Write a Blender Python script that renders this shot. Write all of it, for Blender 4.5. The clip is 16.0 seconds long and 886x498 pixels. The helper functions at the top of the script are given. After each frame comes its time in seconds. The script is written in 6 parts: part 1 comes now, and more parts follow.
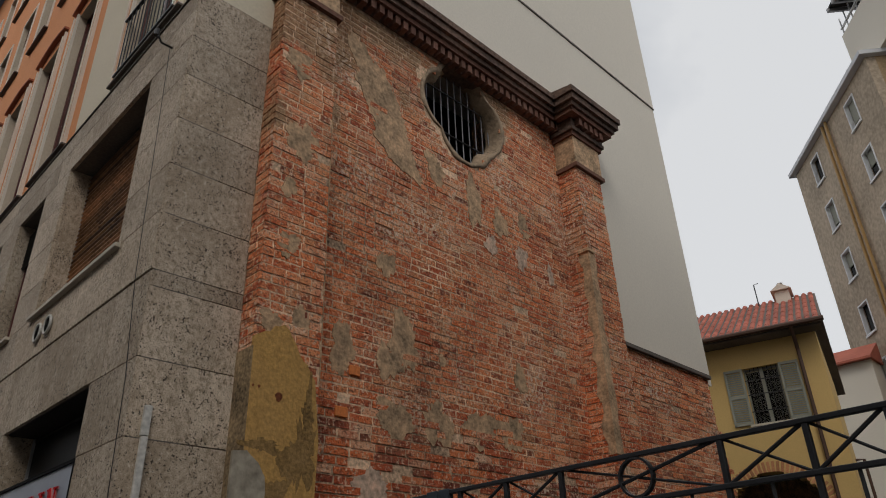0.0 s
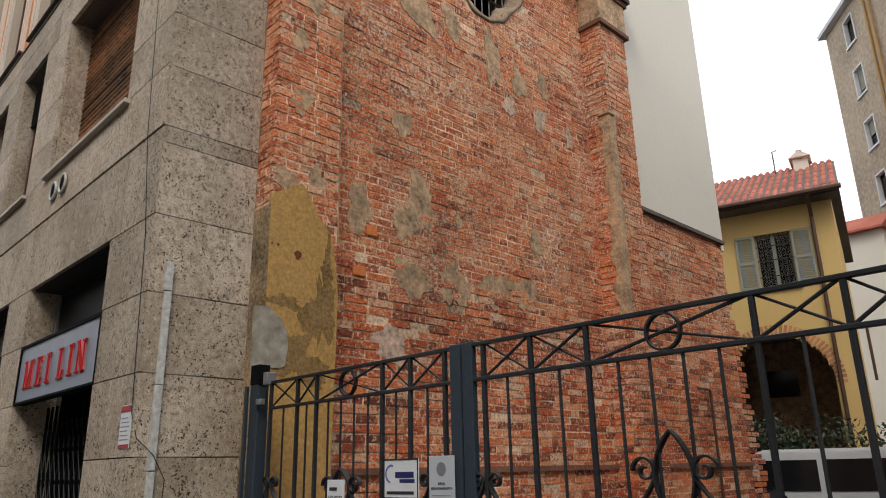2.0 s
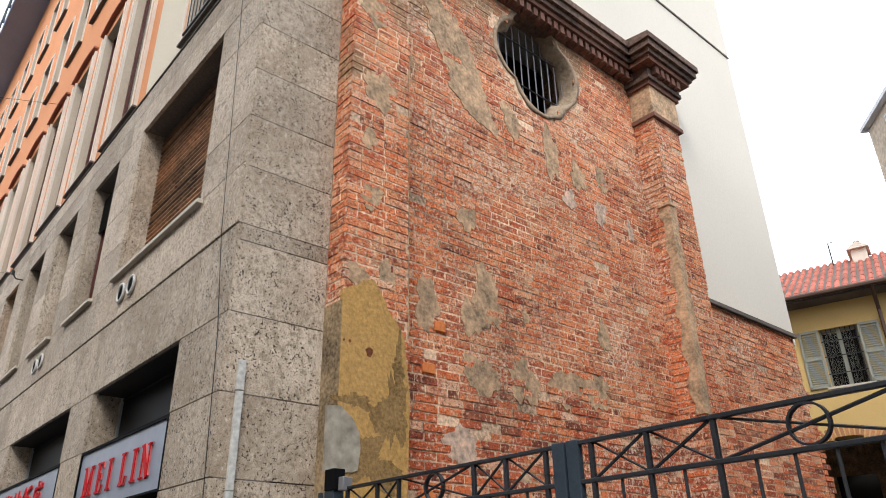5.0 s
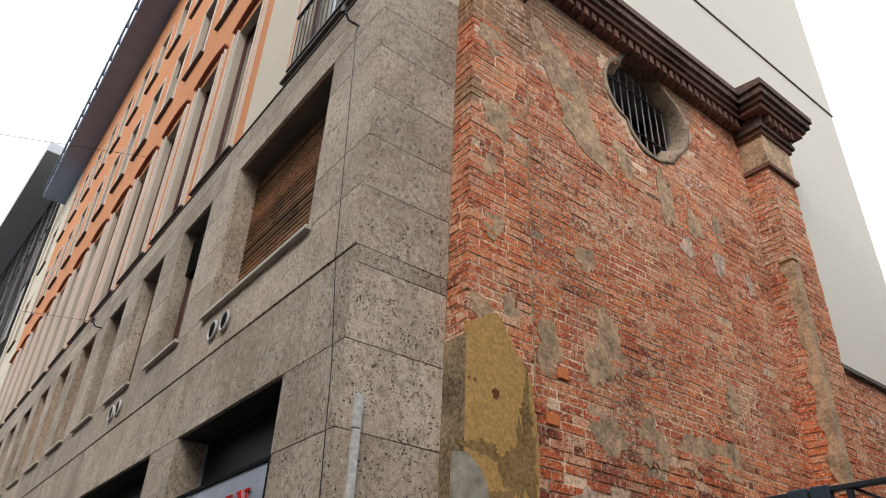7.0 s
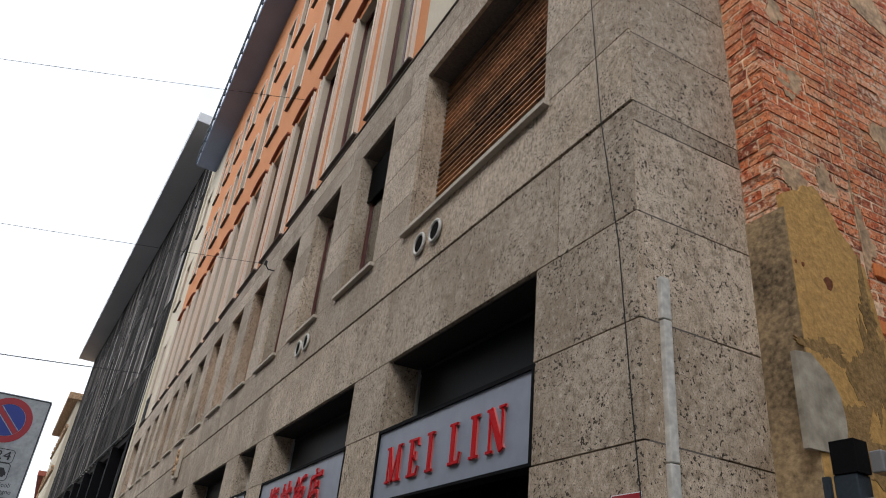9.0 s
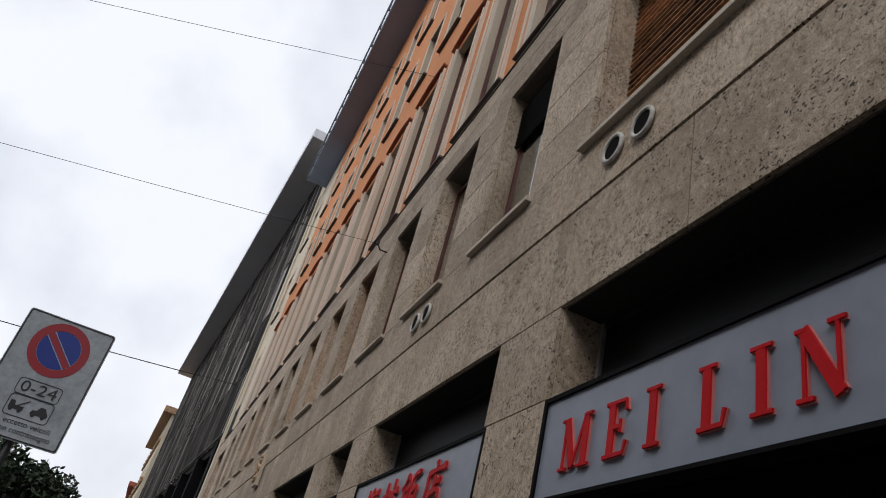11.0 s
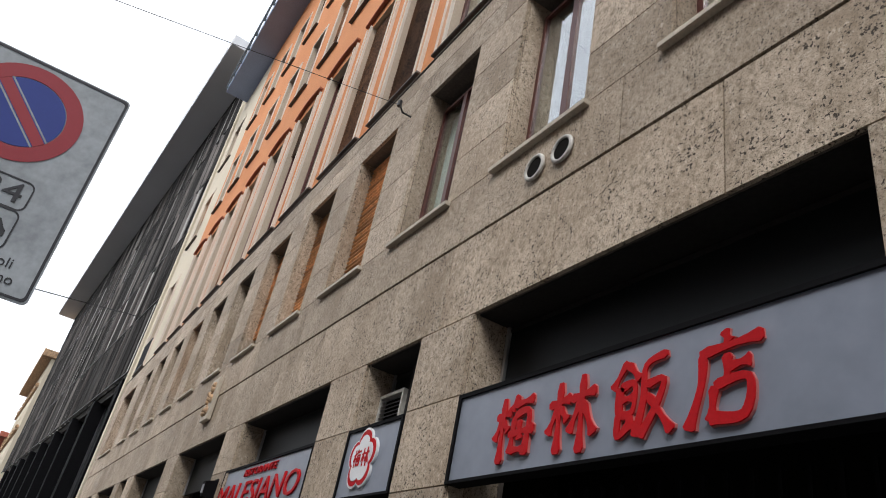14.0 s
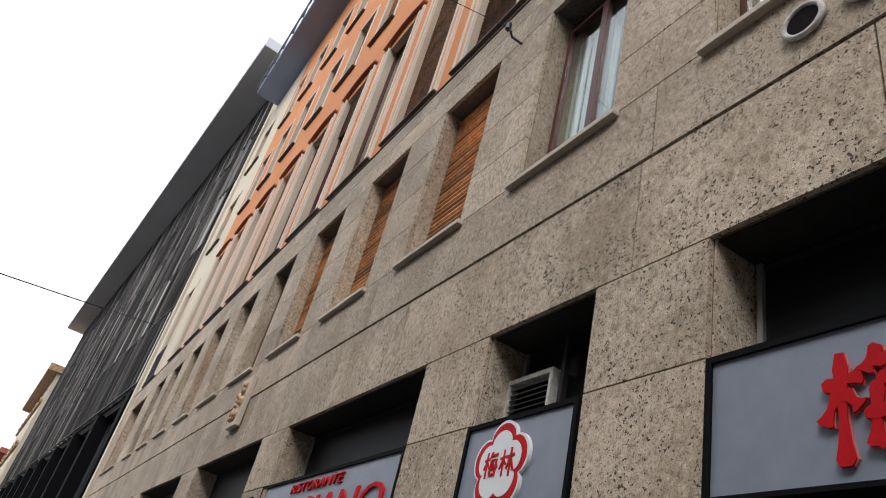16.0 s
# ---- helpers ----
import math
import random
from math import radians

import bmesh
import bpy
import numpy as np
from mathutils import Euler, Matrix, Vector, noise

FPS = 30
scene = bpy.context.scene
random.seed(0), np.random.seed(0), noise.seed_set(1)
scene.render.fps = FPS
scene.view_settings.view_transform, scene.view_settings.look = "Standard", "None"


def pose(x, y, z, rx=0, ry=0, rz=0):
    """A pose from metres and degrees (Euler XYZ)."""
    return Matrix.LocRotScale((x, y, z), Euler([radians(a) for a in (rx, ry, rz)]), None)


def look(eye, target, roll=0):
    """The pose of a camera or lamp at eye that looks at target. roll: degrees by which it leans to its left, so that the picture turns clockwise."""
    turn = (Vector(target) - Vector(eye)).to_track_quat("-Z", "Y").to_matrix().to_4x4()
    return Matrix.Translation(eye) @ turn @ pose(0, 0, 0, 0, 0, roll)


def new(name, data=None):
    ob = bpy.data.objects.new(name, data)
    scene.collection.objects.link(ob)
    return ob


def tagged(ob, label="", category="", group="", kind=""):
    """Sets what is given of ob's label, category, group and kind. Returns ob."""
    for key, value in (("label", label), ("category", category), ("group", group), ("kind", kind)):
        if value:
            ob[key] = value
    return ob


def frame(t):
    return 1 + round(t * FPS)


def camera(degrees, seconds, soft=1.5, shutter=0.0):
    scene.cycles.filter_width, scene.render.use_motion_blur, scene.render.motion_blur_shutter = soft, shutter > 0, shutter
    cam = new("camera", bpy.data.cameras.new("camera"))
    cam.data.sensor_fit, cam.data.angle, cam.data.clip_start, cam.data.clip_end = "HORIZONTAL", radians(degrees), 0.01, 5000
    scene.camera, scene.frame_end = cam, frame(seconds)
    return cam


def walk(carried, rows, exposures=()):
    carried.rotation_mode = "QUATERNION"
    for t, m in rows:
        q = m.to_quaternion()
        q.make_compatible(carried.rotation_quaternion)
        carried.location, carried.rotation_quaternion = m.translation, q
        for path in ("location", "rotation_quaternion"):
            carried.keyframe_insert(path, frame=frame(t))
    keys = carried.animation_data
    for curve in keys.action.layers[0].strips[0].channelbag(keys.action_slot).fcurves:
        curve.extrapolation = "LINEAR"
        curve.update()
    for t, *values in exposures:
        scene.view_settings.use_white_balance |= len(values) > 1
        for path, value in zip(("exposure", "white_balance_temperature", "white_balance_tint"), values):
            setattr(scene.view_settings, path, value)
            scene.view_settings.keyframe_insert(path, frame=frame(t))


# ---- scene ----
cam = camera(63.5, 16.0, 1.0)
PATH = [
    (0, (-0.267, 0.243, 1.694), (-1.667, 1.668, 2.749), -2.1),
    (0.5, (-0.353, 0.243, 1.731), (-1.801, 1.709, 2.658), -2.3),
    (1, (-0.385, 0.254, 1.705), (-1.860, 1.735, 2.567), -2.3),
    (1.5, (-0.382, 0.264, 1.688), (-1.900, 1.751, 2.459), -1.7),
    (2, (-0.402, 0.269, 1.680), (-1.946, 1.777, 2.350), -1.2),
    (2.5, (-0.407, 0.282, 1.673), (-1.996, 1.766, 2.290), -0.7),
    (3, (-0.397, 0.290, 1.654), (-2.022, 1.755, 2.221), -0.1),
    (3.5, (-0.432, 0.289, 1.647), (-2.121, 1.693, 2.181), 0.3),
    (4, (-0.520, 0.259, 1.654), (-2.235, 1.593, 2.272), 0.6),
    (4.5, (-0.615, 0.212, 1.673), (-2.255, 1.531, 2.497), -1.1),
    (4.7, (-0.664, 0.182, 1.687), (-2.219, 1.548, 2.594), -2.0),
    (6.8, (-1.510, 0.205, 1.607), (-3.024, 1.381, 2.803), 1.9),
    (7, (-1.663, 0.173, 1.612), (-3.215, 1.311, 2.798), 2.6),
    (7.5, (-1.937, 0.115, 1.591), (-3.574, 1.207, 2.704), 2.5),
    (8, (-2.291, 0.049, 1.568), (-3.993, 0.973, 2.732), 1.9),
    (8.2, (-2.441, 0.012, 1.553), (-4.186, 0.902, 2.680), 2.0),
    (10.3, (-4.601, 0.284, 1.519), (-6.371, 1.064, 2.688), 13.6),
    (10.5, (-4.817, 0.355, 1.490), (-6.582, 1.051, 2.720), 14.3),
    (11, (-5.293, 0.473, 1.470), (-7.159, 0.998, 2.633), 15.5),
    (11.5, (-5.803, 0.471, 1.491), (-7.737, 0.945, 2.562), 13.4),
    (12, (-6.314, 0.419, 1.516), (-8.233, 0.802, 2.647), 13.0),
    (12.5, (-6.856, 0.294, 1.525), (-8.692, 0.897, 2.697), 12.7),
    (13, (-7.368, 0.137, 1.513), (-9.195, 0.826, 2.651), 12.7),
    (13.5, (-7.890, 0.036, 1.491), (-9.751, 0.741, 2.564), 13.9),
    (14, (-8.409, -0.063, 1.463), (-10.178, 0.810, 2.567), 12.0),
    (14.5, (-8.928, -0.062, 1.454), (-10.703, 0.808, 2.550), 11.9),
    (15, (-9.473, 0.006, 1.514), (-11.256, 0.932, 2.548), 13.1),
    (15.5, (-10.029, 0.046, 1.564), (-11.763, 0.963, 2.686), 13.8),
    (16, (-10.589, 0.154, 1.574), (-12.337, 0.951, 2.764), 15.2),
]
EXPOSURES = [(0.0, -0.8, 6500, 10), (0.5, -0.55, 6500, 10), (1.0, -0.45, 6500, 10), (1.5, -0.03, 6470, 10), (2.0, 0.12, 6440, 10), (2.5, 0.38, 6420, 10), (3.0, 0.58, 6360, 10), (3.5, 0.9, 6230, 10), (4.0, 0.95, 6130, 10), (4.7, 0.82, 6130, 10), (7.0, 0.3, 6200, 10), (8.2, 0.06, 6150, 10), (10.3, -0.12, 6250, 12), (11.0, -0.37, 6270, 12), (11.5, -0.48, 6290, 12), (12.0, -0.46, 6300, 12), (13.0, -0.3, 6280, 12.5), (13.5, -0.08, 6260, 12), (14.0, 0.36, 6240, 11), (14.5, 0.7, 6200, 11), (15.0, 0.67, 6200, 11), (16.0, 0.32, 6220, 11)]
walk(cam, [(t, look(eye, target, roll)) for t, eye, target, roll in PATH], EXPOSURES)

# ---- light: overcast sky ----
world = bpy.data.worlds.new("world")
scene.world = world
world.use_nodes = True
wn, wl = world.node_tree.nodes, world.node_tree.links
wn.clear()
sky = wn.new("ShaderNodeTexSky")
sky.sky_type, sky.sun_disc = "NISHITA", False
sky.sun_elevation, sky.sun_rotation = radians(48), radians(160)
sky.air_density, sky.dust_density, sky.ozone_density = 1.0, 6.0, 0.6
veil = wn.new("ShaderNodeMix")
veil.data_type = "RGBA"
veil.inputs["Factor"].default_value = 0.82
cloud, tone = wn.new("ShaderNodeTexNoise"), wn.new("ShaderNodeMix")
cloud.inputs["Scale"].default_value, cloud.inputs["Detail"].default_value = 2.2, 6
tone.data_type = "RGBA"
tone.inputs["A"].default_value, tone.inputs["B"].default_value = (8.3, 8.9, 9.9, 1), (14.5, 14.7, 14.9, 1)
wl.new(wn.new("ShaderNodeTexCoord").outputs["Generated"], cloud.inputs["Vector"])
spread = wn.new("ShaderNodeMapRange")
spread.inputs["From Min"].default_value, spread.inputs["From Max"].default_value = 0.34, 0.56
wl.new(cloud.outputs["Fac"], spread.inputs["Value"])
wl.new(spread.outputs["Result"], tone.inputs["Factor"])
wl.new(tone.outputs["Result"], veil.inputs["B"])
bg = wn.new("ShaderNodeBackground")
bg.inputs["Strength"].default_value = 0.1
wout = wn.new("ShaderNodeOutputWorld")
wl.new(sky.outputs[0], veil.inputs["A"])
wl.new(veil.outputs["Result"], bg.inputs["Color"])
wl.new(bg.outputs[0], wout.inputs["Surface"])
sun_data = bpy.data.lights.new("sun", "SUN")
sun_data.energy, sun_data.angle, sun_data.color = 1.5, radians(25), (1.0, 0.96, 0.9)
sun = new("sun", sun_data)
sun.matrix_world = look((0, 0, 60), (-28, 31, 10))


# ---- materials ----
def mat(name, color, rough=0.8, metal=0.0, var=0.12, grain=40.0, bump=0.15, blotch=1.2, tint=None, random_amount=0.0, island=False, spec=0.4):
    """Principled surface with fine grain, broad stains and relief."""
    m = bpy.data.materials.new(name)
    m.use_nodes = True
    n, l = m.node_tree.nodes, m.node_tree.links
    b = n["Principled BSDF"]
    b.inputs["Roughness"].default_value, b.inputs["Metallic"].default_value = rough, metal
    b.inputs["Specular IOR Level"].default_value = spec
    co = n.new("ShaderNodeTexCoord")
    big, fine = n.new("ShaderNodeTexNoise"), n.new("ShaderNodeTexNoise")
    big.inputs["Scale"].default_value, big.inputs["Detail"].default_value = blotch, 6
    fine.inputs["Scale"].default_value, fine.inputs["Detail"].default_value = grain, 5
    geo = n.new("ShaderNodeNewGeometry")
    for t in (big, fine):
        l.new(geo.outputs["Position"], t.inputs["Vector"])
    add = n.new("ShaderNodeMath")
    add.operation = "ADD"
    l.new(big.outputs["Fac"], add.inputs[0])
    l.new(fine.outputs["Fac"], add.inputs[1])
    ramp = n.new("ShaderNodeMapRange")
    ramp.inputs["From Min"].default_value, ramp.inputs["From Max"].default_value = 0.65, 1.35
    ramp.inputs["To Min"].default_value, ramp.inputs["To Max"].default_value = 1 - var * 1.6, 1 + var * 1.6
    l.new(add.outputs[0], ramp.inputs["Value"])
    value = ramp.outputs["Result"]
    if random_amount:
        src = geo.outputs["Random Per Island"]
        if not island:
            src = n.new("ShaderNodeObjectInfo").outputs["Random"]
        rr = n.new("ShaderNodeMapRange")
        rr.inputs["To Min"].default_value, rr.inputs["To Max"].default_value = 1 - random_amount, 1 + random_amount
        l.new(src, rr.inputs["Value"])
        mul = n.new("ShaderNodeMath")
        mul.operation = "MULTIPLY"
        l.new(value, mul.inputs[0])
        l.new(rr.outputs["Result"], mul.inputs[1])
        value = mul.outputs[0]
    base = n.new("ShaderNodeMix")
    base.data_type = "RGBA"
    base.inputs["A"].default_value, base.inputs["B"].default_value = (*color, 1), (*(tint or color), 1)
    l.new(big.outputs["Fac"], base.inputs["Factor"])
    scale = n.new("ShaderNodeVectorMath")
    scale.operation = "SCALE"
    l.new(base.outputs["Result"], scale.inputs[0])
    l.new(value, scale.inputs["Scale"])
    l.new(scale.outputs[0], b.inputs["Base Color"])
    if bump:
        bp = n.new("ShaderNodeBump")
        bp.inputs["Strength"].default_value, bp.inputs["Distance"].default_value = bump, 0.01
        l.new(fine.outputs["Fac"], bp.inputs["Height"])
        l.new(bp.outputs[0], b.inputs["Normal"])
    return m


def stone_material():
    """Grey-beige conglomerate slabs: pale pebbles, dark pits, rain-washed tone, each slab a little different."""
    m = bpy.data.materials.new("conglomerate_stone")
    m.use_nodes = True
    n, l = m.node_tree.nodes, m.node_tree.links
    b = n["Principled BSDF"]
    b.inputs["Roughness"].default_value, b.inputs["Specular IOR Level"].default_value = 0.72, 0.3
    geo = n.new("ShaderNodeNewGeometry")
    info = n.new("ShaderNodeObjectInfo")

    def tex(kind, scale, detail=4, vec=None):
        t = n.new(kind)
        t.inputs["Scale"].default_value = scale
        if "Detail" in t.inputs:
            t.inputs["Detail"].default_value = detail
        l.new(vec or geo.outputs["Position"], t.inputs["Vector"])
        return t

    def span(src, a, c, lo=0.0, hi=1.0):
        r = n.new("ShaderNodeMapRange")
        for key, v in (("From Min", a), ("From Max", c), ("To Min", lo), ("To Max", hi)):
            r.inputs[key].default_value = v
        l.new(src, r.inputs["Value"])
        return r.outputs["Result"]

    def mix(fac, a, c):
        x = n.new("ShaderNodeMix")
        x.data_type = "RGBA"
        l.new(fac, x.inputs["Factor"])
        for key, v in (("A", a), ("B", c)):
            if isinstance(v, tuple):
                x.inputs[key].default_value = (*v, 1)
            else:
                l.new(v, x.inputs[key])
        return x.outputs["Result"]

    # stretched coordinates give the vertical combing of the sawn faces
    comb = n.new("ShaderNodeVectorMath")
    comb.operation = "MULTIPLY"
    comb.inputs[1].default_value = (1, 1, 0.8)
    l.new(geo.outputs["Position"], comb.inputs[0])
    shift = n.new("ShaderNodeVectorMath")
    shift.operation = "ADD"
    l.new(comb.outputs[0], shift.inputs[0])
    off = n.new("ShaderNodeVectorMath")
    off.operation = "SCALE"
    off.inputs[0].default_value = (7, 3, 11)
    l.new(info.outputs["Random"], off.inputs["Scale"])
    l.new(off.outputs[0], shift.inputs[1])
    broad = tex("ShaderNodeTexNoise", 1.4, 5, shift.outputs[0])
    mid = tex("ShaderNodeTexNoise", 26, 8, shift.outputs[0])
    mid.inputs["Roughness"].default_value = 0.7
    fine = tex("ShaderNodeTexNoise", 110, 4)
    pebble = tex("ShaderNodeTexVoronoi", 27)
    cobble = tex("ShaderNodeTexVoronoi", 10)
    pit = tex("ShaderNodeTexNoise", 60, 4)
    blob = tex("ShaderNodeTexNoise", 5.5, 4, shift.outputs[0])
    col = mix(span(broad.outputs["Fac"], 0.35, 0.65), (0.4, 0.313, 0.227), (0.6, 0.495, 0.383))
    col = mix(span(mid.outputs["Fac"], 0.36, 0.5), (0.29, 0.225, 0.155), col)
    col = mix(span(mid.outputs["Fac"], 0.56, 0.66, 0, 0.5), col, (0.84, 0.75, 0.62))
    col = mix(span(pebble.outputs["Distance"], 0.44, 0.34, 0, 0.6), col, mix(span(pebble.outputs["Color"], 0.6, 0.66), (0.33, 0.265, 0.185), (0.9, 0.85, 0.76)))
    big = n.new("ShaderNodeMath")
    big.operation = "MULTIPLY"
    l.new(span(cobble.outputs["Distance"], 0.3, 0.22), big.inputs[0])
    l.new(span(cobble.outputs["Color"], 0.6, 0.64, 0, 0.85), big.inputs[1])
    col = mix(big.outputs[0], col, (0.86, 0.82, 0.74))
    col = mix(span(fine.outputs["Fac"], 0.5, 0.64, 0.0, 0.6), col, (0.15, 0.12, 0.085))
    crowd = n.new("ShaderNodeMath")
    crowd.operation = "MULTIPLY_ADD"
    l.new(blob.outputs["Fac"], crowd.inputs[0])
    crowd.inputs[1].default_value = 0.3
    l.new(pit.outputs["Fac"], crowd.inputs[2])
    pits = span(crowd.outputs[0], 0.765, 0.795)
    col = mix(pits, col, (0.06, 0.046, 0.033))
    tone = n.new("ShaderNodeVectorMath")
    tone.operation = "SCALE"
    l.new(col, tone.inputs[0])
    l.new(span(info.outputs["Random"], 0, 1, 0.84, 1.16), tone.inputs["Scale"])
    l.new(tone.outputs[0], b.inputs["Base Color"])
    h = n.new("ShaderNodeMath")
    h.operation = "SUBTRACT"
    l.new(mid.outputs["Fac"], h.inputs[0])
    l.new(pits, h.inputs[1])
    bp = n.new("ShaderNodeBump")
    bp.inputs["Strength"].default_value, bp.inputs["Distance"].default_value = 0.7, 0.008
    l.new(h.outputs[0], bp.inputs["Height"])
    l.new(bp.outputs[0], b.inputs["Normal"])
    return m


def brick_material(name, island):
    """Old hand-made bricks: orange to dark red, smeared with pale mortar and soot."""
    m = bpy.data.materials.new(name)
    m.use_nodes = True
    n, l = m.node_tree.nodes, m.node_tree.links
    b = n["Principled BSDF"]
    b.inputs["Roughness"].default_value, b.inputs["Specular IOR Level"].default_value = 0.9, 0.2
    geo = n.new("ShaderNodeNewGeometry")
    rnd = geo.outputs["Random Per Island"] if island else n.new("ShaderNodeObjectInfo").outputs["Random"]
    ramp = n.new("ShaderNodeValToRGB")
    e = ramp.color_ramp.elements
    e[0].position, e[0].color = 0.0, (0.16, 0.05, 0.033, 1)
    e[1].position, e[1].color = 1.0, (0.76, 0.47, 0.31, 1)
    for p, c in ((0.12, (0.27, 0.065, 0.036, 1)), (0.3, (0.5, 0.105, 0.042, 1)), (0.62, (0.69, 0.175, 0.06, 1)), (0.84, (0.78, 0.29, 0.13, 1))):
        x = e.new(p)
        x.color = c
    l.new(rnd, ramp.inputs[0])

    def noise_tex(scale, detail=5):
        t = n.new("ShaderNodeTexNoise")
        t.inputs["Scale"].default_value, t.inputs["Detail"].default_value = scale, detail
        l.new(geo.outputs["Position"], t.inputs["Vector"])
        return t.outputs["Fac"]

    def span(src, a, c, lo=0.0, hi=1.0):
        r = n.new("ShaderNodeMapRange")
        for key, v in (("From Min", a), ("From Max", c), ("To Min", lo), ("To Max", hi)):
            r.inputs[key].default_value = v
        l.new(src, r.inputs["Value"])
        return r.outputs["Result"]

    def mix(fac, a, c):
        x = n.new("ShaderNodeMix")
        x.data_type = "RGBA"
        l.new(fac, x.inputs["Factor"])
        for key, v in (("A", a), ("B", c)):
            if isinstance(v, tuple):
                x.inputs[key].default_value = (*v, 1)
            else:
                l.new(v, x.inputs[key])
        return x.outputs["Result"]

    # pinkish limewash left on the upper courses, worn off below
    sep = n.new("ShaderNodeSeparateXYZ")
    l.new(geo.outputs["Position"], sep.inputs[0])
    up = n.new("ShaderNodeMath")
    up.operation = "MULTIPLY_ADD"
    l.new(noise_tex(1.6), up.inputs[0])
    up.inputs[1].default_value = 2.2
    l.new(sep.outputs["Z"], up.inputs[2])
    wash = n.new("ShaderNodeMath")
    wash.operation = "MULTIPLY"
    l.new(span(up.outputs[0], 4.2, 4.9), wash.inputs[0])
    l.new(span(noise_tex(13, 7), 0.42, 0.6, 0.0, 0.82), wash.inputs[1])
    col = mix(span(noise_tex(18), 0.55, 0.72, 0, 0.5), ramp.outputs[0], (0.6, 0.26, 0.13))
    col = mix(wash.outputs[0], col, mix(span(noise_tex(0.9), 0.4, 0.6), (0.82, 0.28, 0.12), (0.78, 0.37, 0.19)))
    col = mix(span(noise_tex(2.1), 0.52, 0.62, 0, 0.55), col, (0.5, 0.11, 0.05))
    col = mix(span(noise_tex(3.3, 6), 0.55, 0.66, 0, 0.5), col, (0.72, 0.37, 0.18))
    col = mix(span(noise_tex(30, 6), 0.55, 0.63, 0, 0.75), col, (0.8, 0.56, 0.39))
    flat = n.new("ShaderNodeVectorMath")
    flat.operation = "MULTIPLY"
    flat.inputs[1].default_value = (0.45, 0.45, 1.6)
    l.new(geo.outputs["Position"], flat.inputs[0])
    gone = n.new("ShaderNodeTexNoise")
    gone.inputs["Scale"].default_value, gone.inputs["Detail"].default_value = 11, 4
    l.new(flat.outputs[0], gone.inputs["Vector"])
    col = mix(span(gone.outputs["Fac"], 0.62, 0.69, 0, 0.7), col, (0.14, 0.06, 0.04))
    col = mix(span(noise_tex(44, 6), 0.55, 0.62, 0, 0.65), col, (0.1, 0.04, 0.028))
    col = mix(span(noise_tex(0.7), 0.56, 0.7, 0, 0.28), col, (0.14, 0.07, 0.05))
    # brown render beside the pilaster; the brown tone grows towards the top of the wall
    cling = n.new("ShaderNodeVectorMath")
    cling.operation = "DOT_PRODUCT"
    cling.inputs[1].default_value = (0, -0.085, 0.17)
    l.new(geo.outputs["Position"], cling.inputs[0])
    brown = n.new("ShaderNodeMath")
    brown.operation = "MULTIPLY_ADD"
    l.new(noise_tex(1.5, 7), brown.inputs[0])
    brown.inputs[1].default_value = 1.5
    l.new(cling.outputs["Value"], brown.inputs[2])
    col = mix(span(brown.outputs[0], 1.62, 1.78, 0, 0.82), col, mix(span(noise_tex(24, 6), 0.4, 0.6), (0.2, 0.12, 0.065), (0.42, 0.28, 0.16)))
    lime = n.new("ShaderNodeMath")
    lime.operation = "MULTIPLY"
    l.new(span(noise_tex(0.9, 3), 0.54, 0.64), lime.inputs[0])
    l.new(span(noise_tex(20, 6), 0.52, 0.6, 0, 0.85), lime.inputs[1])
    col = mix(lime.outputs[0], col, (0.74, 0.58, 0.45))
    l.new(col, b.inputs["Base Color"])
    bp = n.new("ShaderNodeBump")
    bp.inputs["Strength"].default_value, bp.inputs["Distance"].default_value = 1.0, 0.014
    l.new(noise_tex(45), bp.inputs["Height"])
    l.new(bp.outputs[0], b.inputs["Normal"])
    return m


def plain_gloss(name, color, rough=0.35, metal=0.0):
    return mat(name, color, rough, metal, var=0.04, grain=120, bump=0.03, blotch=3)


def glass_material(name="window_glass", ior=1.5):
    m = bpy.data.materials.new(name)
    m.use_nodes = True
    b = m.node_tree.nodes["Principled BSDF"]
    b.inputs["Base Color"].default_value = (0.75, 0.82, 0.8, 1)
    b.inputs["Roughness"].default_value, b.inputs["IOR"].default_value = 0.03, ior
    b.inputs["Transmission Weight"].default_value = 1.0
    return m


M_STONE = stone_material()
M_SILL = mat("pale_stone_sill", (0.5, 0.44, 0.35), 0.6, var=0.15, grain=60)
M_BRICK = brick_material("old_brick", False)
M_BRICK_ALL = brick_material("old_brick_courses", True)
M_MORTAR = mat("lime_mortar", (0.54, 0.36, 0.23), 0.95, var=0.5, grain=30, bump=0.8, tint=(0.7, 0.5, 0.34))
M_PLASTER_GREY = mat("tan_render_patch", (0.4, 0.295, 0.185), 0.95, var=0.4, grain=24, bump=0.7, blotch=5.0, tint=(0.5, 0.31, 0.18))
M_LIME = mat("pale_lime_patch", (0.6, 0.5, 0.4), 0.95, var=0.4, grain=22, bump=0.7, blotch=6.0, tint=(0.56, 0.33, 0.22))
M_CEMENT = mat("cement_render", (0.3, 0.26, 0.2), 0.9, var=0.28, grain=14, bump=0.5, blotch=4.0, tint=(0.4, 0.36, 0.29))
M_OCHRE = mat("ochre_plaster", (0.76, 0.44, 0.12), 0.92, var=0.24, grain=32, bump=0.7, blotch=1.3, tint=(0.22, 0.135, 0.06))
M_OCHREDARK = mat("damp_ochre_plaster", (0.4, 0.24, 0.075), 0.95, var=0.4, grain=40, bump=0.7, blotch=4.0, tint=(0.14, 0.09, 0.045))
